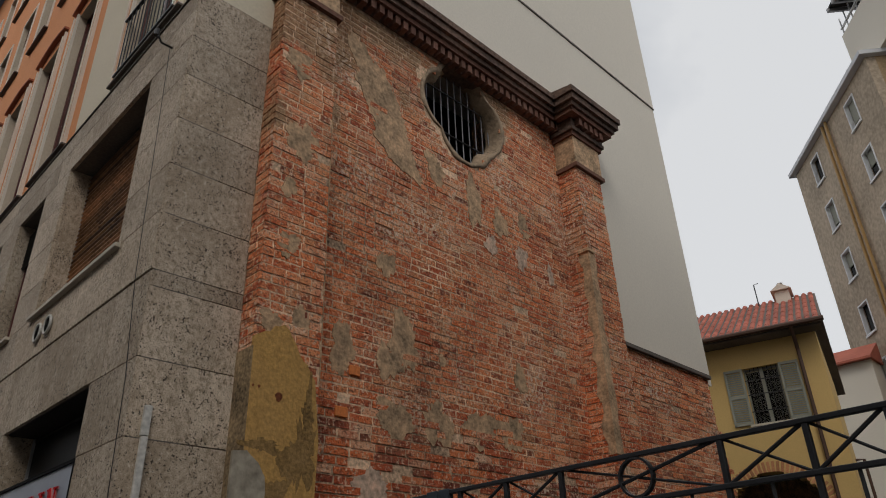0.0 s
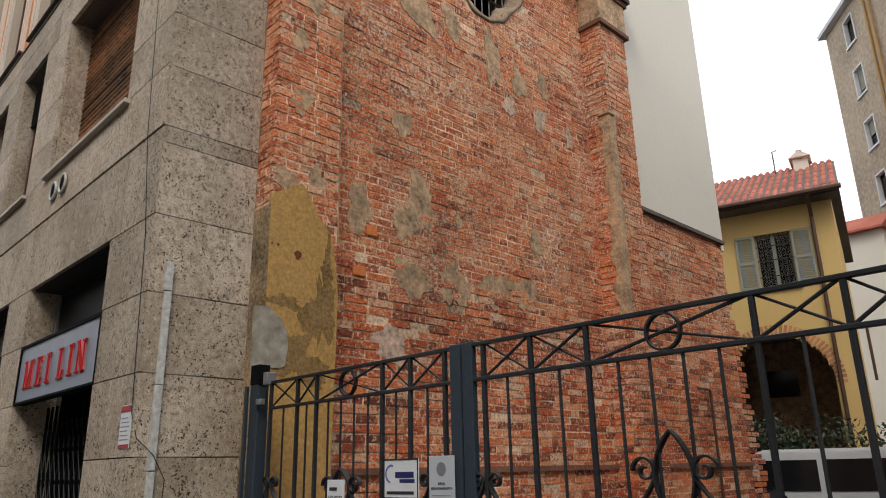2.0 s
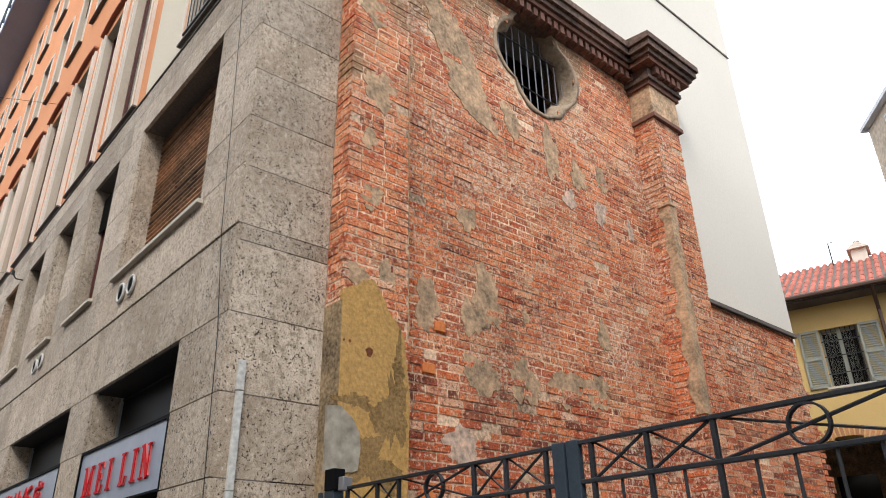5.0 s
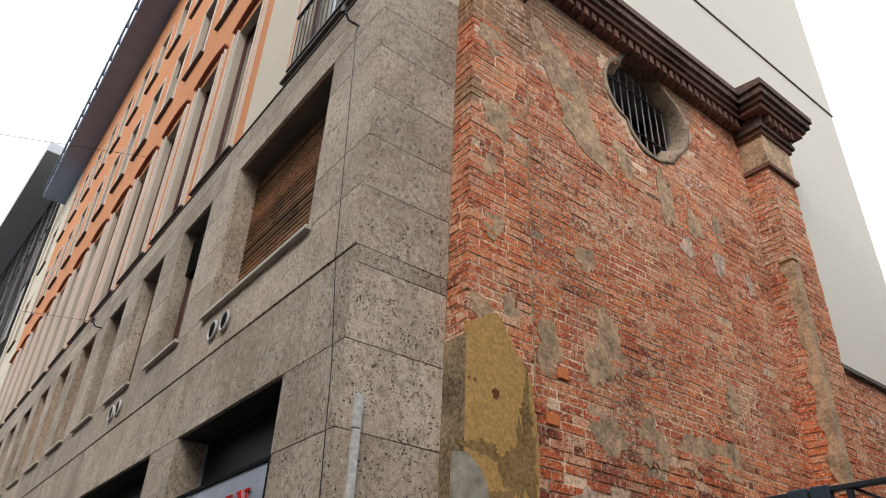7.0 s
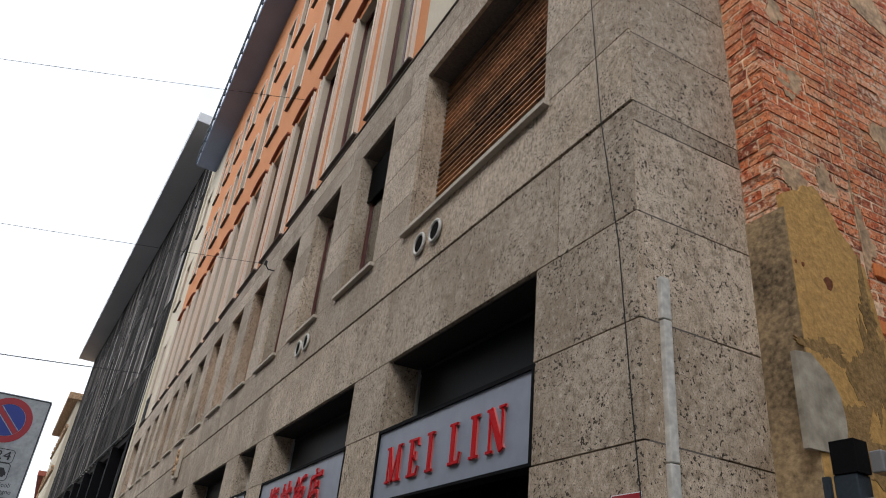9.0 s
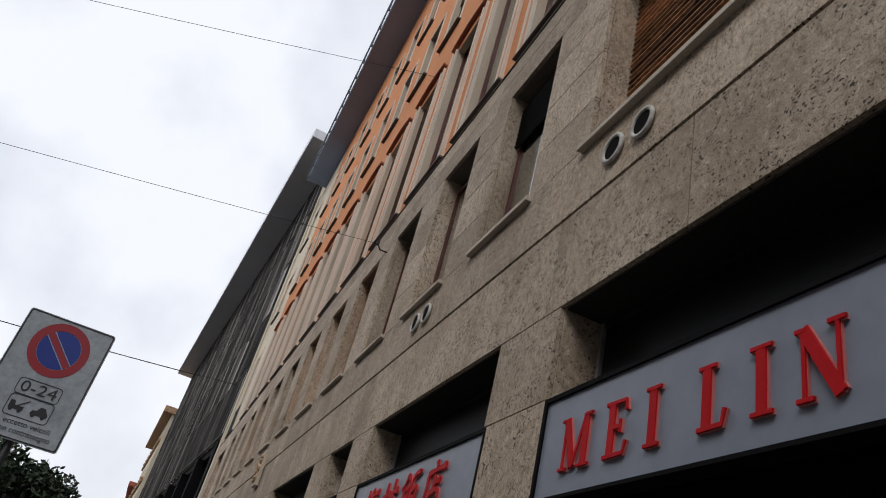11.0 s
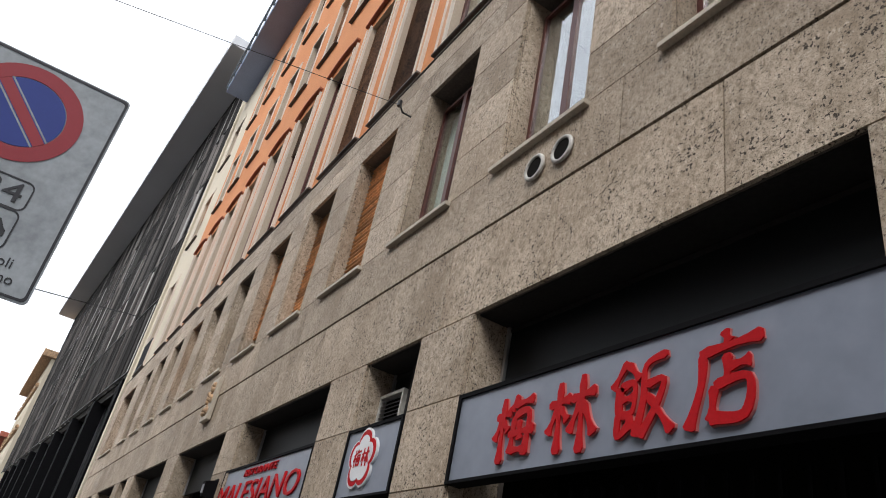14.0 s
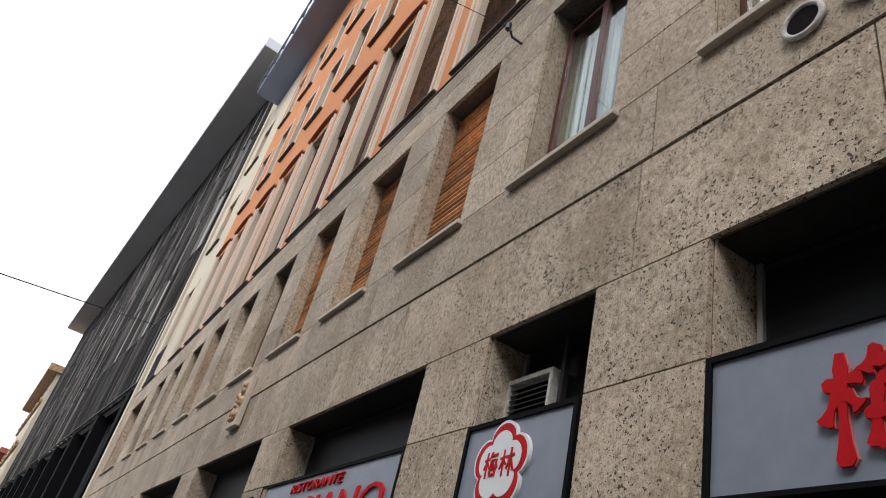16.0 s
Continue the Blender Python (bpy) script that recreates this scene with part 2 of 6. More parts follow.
# darker brown copy of the plaster, shade of the side face painted in
M_SHADESIDE = mat("shaded_side_plaster", (0.2, 0.145, 0.085), 0.95, var=0.5, grain=30, bump=0.7, blotch=2.0, tint=(0.34, 0.24, 0.13))
M_DARKSTONE = mat("sooty_cornice_stone", (0.06, 0.046, 0.04), 0.9, var=0.5, grain=18, bump=0.6, tint=(0.17, 0.1, 0.07))
M_EYE = mat("brown_plaster_reveal", (0.34, 0.25, 0.165), 0.95, var=0.3, grain=18, bump=0.5, blotch=3.0, tint=(0.3, 0.22, 0.15))
M_CORNBRICK = mat("cornice_terracotta", (0.2, 0.08, 0.05), 0.9, var=0.3, grain=26, bump=0.4, tint=(0.13, 0.075, 0.055), random_amount=0.2)
M_WHITEWALL = mat("cream_render", (0.74, 0.69, 0.6), 0.9, var=0.05, grain=30, bump=0.08, blotch=0.4, tint=(0.69, 0.64, 0.55))
M_ORANGE = mat("orange_render", (0.69, 0.26, 0.095), 0.88, var=0.1, grain=30, bump=0.08, blotch=0.5, tint=(0.58, 0.26, 0.11))
M_BEIGE = mat("beige_render", (0.64, 0.57, 0.44), 0.88, var=0.06, grain=30, bump=0.08, blotch=0.5)
# kept dark so the added unseen walls bounce little light
M_BLOCKER = mat("dark_blocker_render", (0.14, 0.12, 0.1), 0.9, var=0.1)
M_REVEAL = mat("grey_beige_reveal", (0.52, 0.43, 0.33), 0.85, var=0.08, grain=30, bump=0.08)
M_TRIM = mat("white_window_trim", (0.7, 0.62, 0.53), 0.75, var=0.06, grain=40, bump=0.05)
M_BAND = mat("pale_terracotta_band", (0.6, 0.36, 0.22), 0.85, var=0.08, grain=30, bump=0.05)
M_HOOD = mat("terracotta_hood", (0.36, 0.12, 0.065), 0.85, var=0.12)
M_SLAB = mat("dark_weathered_slab", (0.13, 0.11, 0.095), 0.85, var=0.25)
M_SOFFIT = mat("grey_soffit", (0.31, 0.37, 0.53), 0.85, var=0.12, blotch=0.6)
M_SOFFIT2 = mat("pale_grey_metal_eave", (0.62, 0.63, 0.65), 0.6, var=0.05, blotch=0.3)
M_WOOD = mat("brown_wooden_slat", (0.36, 0.19, 0.09), 0.6, var=0.5, grain=25, blotch=3, tint=(0.2, 0.1, 0.05), random_amount=0.7)
M_WOOD2 = mat("orange_brown_wooden_slat", (0.6, 0.33, 0.15), 0.6, var=0.4, grain=25, tint=(0.45, 0.22, 0.095), random_amount=0.4)
M_REDFRAME = plain_gloss("dark_red_window_paint", (0.085, 0.02, 0.015), 0.4)
M_BRICKNEW = mat("bright_orange_brick", (0.66, 0.21, 0.06), 0.9, var=0.15, grain=40, bump=0.3)
M_GLASS = glass_material()
M_COATED = glass_material("coated_window_glass", 3.2)
M_CURTAIN = mat("pale_curtain", (0.5, 0.55, 0.52), 0.9, var=0.05)
# near-black colour stands for the shade inside rooms, niches and vents
M_INSHADE = mat("interior_shade_black", (0.012, 0.011, 0.01), 0.95, var=0.1, spec=0.05)
M_BLACK = mat("black_paint", (0.007, 0.007, 0.008), 0.75, var=0.05, bump=0.02, spec=0.05)
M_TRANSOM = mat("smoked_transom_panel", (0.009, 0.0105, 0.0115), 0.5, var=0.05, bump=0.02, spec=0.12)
M_ALU = plain_gloss("aluminium", (0.5, 0.5, 0.5), 0.4, 0.7)
M_SIGNFACE = mat("pale_grey_acrylic", (0.22, 0.245, 0.3), 0.4, var=0.08, grain=8, bump=0.03, blotch=1.6)
M_RED = mat("red_acrylic", (0.46, 0.006, 0.01), 0.6, var=0.08, grain=60, bump=0.03, blotch=3, spec=0.12)
M_RIM = plain_gloss("pale_red_acrylic", (0.5, 0.16, 0.15), 0.4)
M_WHITE = plain_gloss("white_enamel", (0.72, 0.73, 0.74), 0.35)
M_SIGNWHITE = mat("road_sign_white", (0.36, 0.39, 0.41), 0.35, var=0.16, grain=30, bump=0.03, blotch=4)
M_BLUE = plain_gloss("road_sign_blue", (0.012, 0.035, 0.26), 0.3)
M_BLUEFASCIA = plain_gloss("blue_fascia_paint", (0.008, 0.07, 0.38), 0.4)
M_SIGNRED = plain_gloss("road_sign_red", (0.33, 0.02, 0.03), 0.35)
M_STEEL = plain_gloss("galvanised_steel", (0.3, 0.3, 0.31), 0.45, 0.6)
M_IRON = mat("dark_painted_iron", (0.015, 0.016, 0.019), 0.45, var=0.2, grain=90, bump=0.1, tint=(0.028, 0.028, 0.031))
M_GATEPOST = mat("blue_grey_gate_paint", (0.03, 0.042, 0.055), 0.45, var=0.15, grain=60, bump=0.08)
M_CABLE = plain_gloss("black_cable", (0.02, 0.02, 0.022), 0.6)
M_DUCT = mat("scuffed_white_duct", (0.68, 0.67, 0.63), 0.6, var=0.25, grain=30, tint=(0.4, 0.38, 0.34))
M_FIN = mat("weathered_steel_fin", (0.03, 0.028, 0.026), 0.7, 0.0, var=0.3, blotch=0.6, tint=(0.06, 0.057, 0.055), random_amount=0.8)
M_FINLIGHT = plain_gloss("bright_steel_fin", (0.5, 0.48, 0.46), 0.5, 0.2)
M_FINGREY = mat("dull_bronze_fin", (0.15, 0.135, 0.125), 0.6, var=0.3, blotch=0.8, random_amount=0.5)
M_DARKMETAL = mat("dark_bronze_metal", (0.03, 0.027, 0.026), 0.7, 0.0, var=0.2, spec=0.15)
M_ASPHALT = mat("asphalt", (0.05, 0.05, 0.052), 0.9, var=0.2, grain=80, bump=0.3)
M_PAVE = mat("granite_pavement", (0.13, 0.125, 0.12), 0.85, var=0.2, grain=50)
M_YELLOW = mat("yellow_render", (0.62, 0.42, 0.16), 0.88, var=0.06, blotch=0.5, tint=(0.55, 0.38, 0.15))
M_TILE = mat("red_roof_tile", (0.36, 0.1, 0.065), 0.8, var=0.2, random_amount=0.2, tint=(0.42, 0.13, 0.085))
M_SHUTTER = mat("grey_green_shutter", (0.27, 0.27, 0.22), 0.6, var=0.06)
M_PIPE = plain_gloss("brown_downpipe", (0.09, 0.05, 0.035), 0.5, 0.3)
M_TOWER = mat("tan_tile_cladding", (0.5, 0.4, 0.29), 0.8, var=0.25, grain=6, blotch=0.35, tint=(0.4, 0.32, 0.24))
M_TOWERBRICK = mat("tan_brick_cladding", (0.36, 0.25, 0.14), 0.8, var=0.2, grain=12)
M_COPPER = plain_gloss("ochre_downpipe", (0.42, 0.26, 0.1), 0.5)
M_LEAF = mat("dark_leaf", (0.025, 0.04, 0.018), 0.6, var=0.3, random_amount=0.4, island=True)
M_BARK = mat("bark", (0.08, 0.06, 0.045), 0.95, var=0.3)
M_VAN = plain_gloss("white_van_paint", (0.65, 0.66, 0.67), 0.25)
M_VANGLASS = plain_gloss("tinted_van_glass", (0.012, 0.013, 0.015), 0.08)
M_TYRE = plain_gloss("tyre_rubber", (0.02, 0.02, 0.02), 0.8)
M_LID = mat("pale_plastic_lid", (0.5, 0.48, 0.46), 0.6, var=0.15, grain=20)
M_BIN = mat("beige_plastic_bin", (0.33, 0.3, 0.25), 0.6, var=0.12)
M_STICKER_BLUE = plain_gloss("blue_plastic_sheet", (0.02, 0.2, 0.5), 0.4)
M_PALEBOARD = plain_gloss("pale_grey_board", (0.5, 0.52, 0.55), 0.4)
M_ARCH = mat("orange_arch_brick", (0.46, 0.21, 0.1), 0.9, var=0.2, random_amount=0.25)
M_GREYBAR = plain_gloss("grey_print", (0.2, 0.2, 0.22), 0.5)
M_PRINT = plain_gloss("black_print", (0.03, 0.03, 0.035), 0.5)


# ---- geometry helpers ----
def box(bm, x0, x1, y0, y1, z0, z1):
    v = [bm.verts.new((x, y, z)) for x in sorted((x0, x1)) for y in sorted((y0, y1)) for z in sorted((z0, z1))]
    for q in ((0, 1, 3, 2), (4, 6, 7, 5), (0, 4, 5, 1), (2, 3, 7, 6), (0, 2, 6, 4), (1, 5, 7, 3)):
        bm.faces.new([v[i] for i in q])
    return bm


def boxes(*rows):
    bm = bmesh.new()
    for r in rows:
        box(bm, *r)
    return bm


def soft_box(x0, x1, y0, y1, z0, z1, w=0.01, seg=2):
    bm = boxes((x0, x1, y0, y1, z0, z1))
    bmesh.ops.bevel(bm, geom=list(bm.edges), offset=w, segments=seg, affect="EDGES", profile=0.5)
    return bm


def tube(bm, points, r, sides=8, closed=False):
    """A round bar along points."""
    pts = [Vector(p) for p in points]
    rings = []
    count = len(pts)
    for i, p in enumerate(pts):
        a = pts[(i - 1) % count] if (i or closed) else p
        c = pts[(i + 1) % count] if (i < count - 1 or closed) else p
        d = (c - a).normalized()
        u = d.cross(Vector((0.13, 0.27, 0.95))).normalized()
        if u.length < 0.1:
            u = d.cross(Vector((1, 0, 0))).normalized()
        w = d.cross(u)
        rings.append([bm.verts.new(p + r * (math.cos(k * math.tau / sides) * u + math.sin(k * math.tau / sides) * w)) for k in range(sides)])
    for i in range(count if closed else count - 1):
        a, c = rings[i], rings[(i + 1) % count]
        for k in range(sides):
            bm.faces.new((a[k], a[(k + 1) % sides], c[(k + 1) % sides], c[k]))
    if not closed:
        bm.faces.new(rings[0][::-1])
        bm.faces.new(rings[-1])
    return bm


def prism(bm, outline, axis, a, c):
    """A flat outline of (u, v) pushed from a to c along an axis: x takes (y, z), y takes (x, z), z takes (x, y)."""
    def at(u, v, w):
        return {"x": (w, u, v), "y": (u, w, v), "z": (u, v, w)}[axis]
    lo = [bm.verts.new(at(u, v, a)) for u, v in outline]
    hi = [bm.verts.new(at(u, v, c)) for u, v in outline]
    bm.faces.new(lo)
    bm.faces.new(hi[::-1])
    k = len(outline)
    for i in range(k):
        bm.faces.new((lo[i], hi[i], hi[(i + 1) % k], lo[(i + 1) % k]))
    return bm


def mesh_of(name, bm, material, smooth=False):
    bmesh.ops.recalc_face_normals(bm, faces=bm.faces)
    me = bpy.data.meshes.new(name)
    bm.to_mesh(me)
    bm.free()
    if material:
        me.materials.append(material)
    if smooth:
        for p in me.polygons:
            p.use_smooth = True
    return me


def part(name, bm, material, parent=None, label="", smooth=False):
    ob = new(name, mesh_of(name, bm, material, smooth))
    ob.parent = parent
    return tagged(ob, label) if label else ob


def thing(name, x, y, z, label, category, group="", kind="", turn=0):
    ob = new(name)
    ob.empty_display_size = 0.1
    ob.matrix_basis = pose(x, y, z, 0, 0, turn)
    return tagged(ob, label, category, group, kind)


def local(bm, x, y, z, turn=0):
    """Moves geometry drawn in world places under a thing that stands at x, y, z."""
    bmesh.ops.transform(bm, matrix=pose(x, y, z, 0, 0, turn).inverted(), verts=bm.verts)
    return bm


def wall_cells(bm, us, zs, a, c, is_open, axis="y"):
    """A wall from a to c through its thickness, in a grid of cells of which some are open; only the outer faces."""
    us, zs = sorted(set(us)), sorted(set(zs))
    solid = {(i, j): not is_open((us[i] + us[i + 1]) / 2, (zs[j] + zs[j + 1]) / 2) for i in range(len(us) - 1) for j in range(len(zs) - 1)}

    def quad(*pts):
        bm.faces.new([bm.verts.new((u, d, z) if axis == "y" else (d, u, z)) for u, d, z in pts])
    for (i, j), full in solid.items():
        if not full:
            continue
        u0, u1, z0, z1 = us[i], us[i + 1], zs[j], zs[j + 1]
        for d in (a, c):
            quad((u0, d, z0), (u1, d, z0), (u1, d, z1), (u0, d, z1))
        for di, dj, e in ((-1, 0, u0), (1, 0, u1)):
            if not solid.get((i + di, j + dj)):
                quad((e, a, z0), (e, c, z0), (e, c, z1), (e, a, z1))
        for dj, e in ((-1, z0), (1, z1)):
            if not solid.get((i, j + dj)):
                quad((u0, a, e), (u1, a, e), (u1, c, e), (u0, c, e))
    bmesh.ops.remove_doubles(bm, verts=bm.verts, dist=0.0005)
    return bm


def openings_of(rects):
    def is_open(u, z):
        return any(u0 < u < u1 and z0 < z < z1 for u0, u1, z0, z1 in rects)
    return is_open


def text_mesh(words, size, depth, material, m, parent, name="lettering", align="CENTER", wide=1.0, shear=0.0, label=""):
    """Words in the built-in font as a solid mesh."""
    cu = bpy.data.curves.new(name, "FONT")
    cu.body, cu.size, cu.extrude, cu.align_x, cu.align_y, cu.resolution_u, cu.shear = words, size, depth, align, "CENTER", 3, shear
    tmp = bpy.data.objects.new(name, cu)
    scene.collection.objects.link(tmp)
    bpy.context.view_layer.update()
    me = bpy.data.meshes.new_from_object(tmp.evaluated_get(bpy.context.evaluated_depsgraph_get()))
    bpy.data.objects.remove(tmp)
    bpy.data.curves.remove(cu)
    me.transform(m @ Matrix.Diagonal((wide, 1, 1, 1)))
    me.materials.clear()
    me.materials.append(material)
    ob = new(name, me)
    ob.parent = parent
    return tagged(ob, label) if label else ob



# ---- ground ----
part("ground", boxes((-400, 300, -300, 400, -0.4, 0.0)), M_ASPHALT)
tagged(bpy.data.objects["ground"], "grey asphalt street and courtyard ground", "ground", kind="structure")
tagged(part("pavement", boxes((-95, 6, -1.017, 2.26, 0.0, 0.12)), M_PAVE), "grey granite pavement along the facade", "pavement", kind="structure")

# ---- corner building: stone storeys ----
CX, FY = -5.627, 2.294
END = -35.369
BAYS = [-10.17 - i * 1.808 for i in range(12)]
WIN_Z0, WIN_Z1 = 4.938, 6.943
TOP = 7.593
SHOP_TOP = 3.622
WINDOWS = [(-8.791, -6.52)] + [(x - 0.508, x + 0.508) for x in BAYS] + [(-34.239, -31.979)]
SHOPS = [(-8.803, -6.543), (-12.464, -9.616), (-14.215, -13.221), (-17.831, -15.018), (-21.47, -18.645), (-25.538, -22.374), (-27.346, -26.329), (-30.962, -28.137), (-34.578, -31.979)]
openings = [(a, c, WIN_Z0, WIN_Z1) for a, c in WINDOWS] + [(a, c, 0.0, SHOP_TOP) for a, c in SHOPS]
us = [END, CX] + [u for o in openings for u in o[:2]]
zs = [0.0, TOP] + [z for o in openings for z in o[2:]]
stone_wall = part("wall_street", wall_cells(bmesh.new(), us, zs, FY + 0.03, FY + 0.45, openings_of(openings)), M_SLAB)
tagged(stone_wall, "grey-beige conglomerate stone facade with thin joints", "wall", kind="structure")
side_wall = part("wall_side", boxes((CX - 0.4, CX - 0.03, FY + 0.03, 3.164, 0.0, TOP)), M_SLAB)
tagged(side_wall, "grey-beige conglomerate stone side return of the corner", "wall", kind="structure")


def slab(x0, x1, y0, y1, z0, z1, parent):
    """One stone slab with eased edges, its joint left open round it."""
    g = 0.0048
    bm = bmesh.new()
    out = random.uniform(0, 0.0015)
    if x1 - x0 > y1 - y0:
        box(bm, x0 + g, x1 - g, y0 - out, y1, z0 + g, z1 - g)
    else:
        box(bm, x0, x1 + out, y0 + g, y1 - g, z0 + g, z1 - g)
    return part("stone_slab", bm, M_STONE, parent)


def row_pieces(z0, z1, breaks):
    """Stretches of a course that no opening interrupts, cut at the given upright joints."""
    cuts = sorted({END, CX, *[u for o in openings for u in o[:2] if o[2] < (z0 + z1) / 2 < o[3]], *breaks})
    for a, c in zip(cuts, cuts[1:]):
        mid = (a + c) / 2
        if not any(o[0] < mid < o[1] and o[2] < (z0 + z1) / 2 < o[3] for o in openings) and c - a > 0.02:
            yield a, c


LOWER = [0.0, 0.644, 1.228, 1.816, 2.405, 3.006, 3.622, 4.364]
UPPER = [4.373, 4.938, 5.421, 5.929, 6.452, 6.943, 7.311, 7.593]
LONG_A = [-7.65 + 1.328 - k * 1.328 for k in range(22)]
LONG_B = [x + 0.904 for x in BAYS] + [-30.962]
for z0, z1 in zip(LOWER, LOWER[1:]):
    for a, c in row_pieces(z0, z1, LONG_A if z1 > SHOP_TOP + 0.1 else []):
        slab(a, c, FY, FY + 0.03, z0, z1, stone_wall)
for z0, z1 in zip(UPPER, UPPER[1:]):
    for a, c in row_pieces(z0, z1, LONG_B if (z1 < 5.051 or z0 > 6.859) else []):
        slab(a, c, FY - 0.009, FY + 0.03, z0, z1, stone_wall)
for z0, z1 in zip([0.0, 0.644, 1.228, 1.816, 2.405, 3.006, 3.622, 4.226, 4.373, 4.915, 5.421, 5.929, 6.452, 6.943], [0.644, 1.228, 1.816, 2.405, 3.006, 3.622, 4.226, 4.373, 4.915, 5.421, 5.929, 6.452, 6.943, 7.593]):
    slab(CX - 0.03, CX, FY, 3.138, z0, z1, side_wall)
# dark strip paints the shadow line of the drip joint
tagged(part("drip_shadow_strip", boxes((END, CX + 0.004, FY + 0.018, FY + 0.03, 4.362, 4.375)), M_SLAB), "thin dark strip along the drip joint of the stone front, its shadow put in the colour", "trim", kind="structure")

# reveals of the upper windows and shop fronts, lined with stone
for k, (a, c) in enumerate(WINDOWS):
    for u0, u1 in ((a, a + 0.012), (c - 0.012, c)):
        part("reveal_lining", boxes((u0, u1, FY + 0.03, FY + 0.42, WIN_Z0, WIN_Z1)), M_STONE, stone_wall)
    sill = part("window_sill", soft_box(a - 0.068, c + 0.068, FY - 0.062, FY + 0.3, 4.894, 4.938, 0.005), M_SILL)
    tagged(sill, "pale stone window sill", "sill", "first-floor sills", "structure")


def glazed_window(a, c, z0, z1, y, material, curtain=0.0, leaves=2, glass=None, blind=0.0, name="window", label="dark red framed casement window", shutter=0.0):
    """Frame, casements with glass, and a curtain behind; the head of a roller shutter above."""
    w = thing(name, (a + c) / 2, y, z0, label, "window", "first-floor windows", "structure")
    ox, oy, oz = (a + c) / 2, y, z0
    f = 0.045
    part("window_frame", local(boxes((a, a + f, y, y + 0.06, z0, z1), (c - f, c, y, y + 0.06, z0, z1), (a + f, c - f, y, y + 0.06, z0, z0 + f), (a + f, c - f, y, y + 0.06, z1 - f, z1)), ox, oy, oz), material, w)
    n = leaves
    step = (c - a - 2 * f) / n
    for i in range(n):
        u0, u1 = a + f + i * step, a + f + (i + 1) * step
        s = 0.036
        leaf = part("casement", local(boxes((u0, u0 + s, y - 0.02, y + 0.03, z0 + f, z1 - f), (u1 - s, u1, y - 0.02, y + 0.03, z0 + f, z1 - f), (u0 + s, u1 - s, y - 0.02, y + 0.03, z0 + f, z0 + f + s), (u0 + s, u1 - s, y - 0.02, y + 0.03, z1 - f - s, z1 - f)), ox, oy, oz), material, w)
        pane = part("pane", local(boxes((u0 + s, u1 - s, y, y + 0.006, z0 + f + s, z1 - f - s)), ox, oy, oz), glass or M_GLASS, leaf)
        pane.visible_shadow = False
    if blind:
        bm = bmesh.new()
        for i in range(int((z1 - z0) * blind / 0.055)):
            zc = z1 - i * 0.055
            prism(bm, [(y - 0.05, zc - 0.05), (y - 0.068, zc - 0.025), (y - 0.05, zc), (y - 0.035, zc), (y - 0.035, zc - 0.05)], "x", a + 0.01, c - 0.01)
        part("blind", local(bm, ox, oy, oz), M_TRANSOM, w, "dark half-lowered blind")
    if curtain:
        bm = bmesh.new()
        k = 24
        for i in range(k):
            u0, u1 = a + f + (c - a - 2 * f) * i / k, a + f + (c - a - 2 * f) * (i + 1) / k
            d = 0.12 + 0.02 * math.sin(i * 1.9)
            box(bm, u0, u1, y + d, y + d + 0.01, z0, z0 + (z1 - z0) * curtain)
        part("curtain", local(bm, ox, oy, oz), M_CURTAIN, w, "pale grey-green curtain")
    return w


def roller_shutter(a, c, z0, z1, y, material, label, drop=1.0, pitch=0.062):
    """A wooden roller shutter: every slat a piece, hung between side channels."""
    w = thing("roller_shutter", (a + c) / 2, y, z0, label, "shutter", "first-floor shutters")
    ox, oy, oz = (a + c) / 2, y, z0
    bottom = z1 - (z1 - z0) * drop
    bm = bmesh.new()
    prism(bm, [(-0.004, 0.0), (-0.03, pitch * 0.16), (-0.022, pitch * 0.55), (0.0, pitch * 0.86), (0.014, pitch * 0.86), (0.014, 0.0)], "x", a - ox + 0.02, c - ox - 0.02)
    me = mesh_of("slat", bm, material)
    for i in range(int((z1 - bottom) / pitch)):
        s = new("slat", me)
        s.parent = w
        s.matrix_basis = pose(0, random.uniform(-0.002, 0.002), bottom - oz + i * pitch)
    part("side_channel", local(boxes((a, a + 0.02, y - 0.02, y + 0.03, bottom, z1)), ox, oy, oz), M_STEEL, w)
    part("side_channel", local(boxes((c - 0.02, c, y - 0.02, y + 0.03, bottom, z1)), ox, oy, oz), M_STEEL, w)
    return w


kinds = ["shutter", "glass", "glass2", "curtain", "wood", "wood", "half", "dark", "dark", "half", "dark", "dark", "dark", "shutter"]
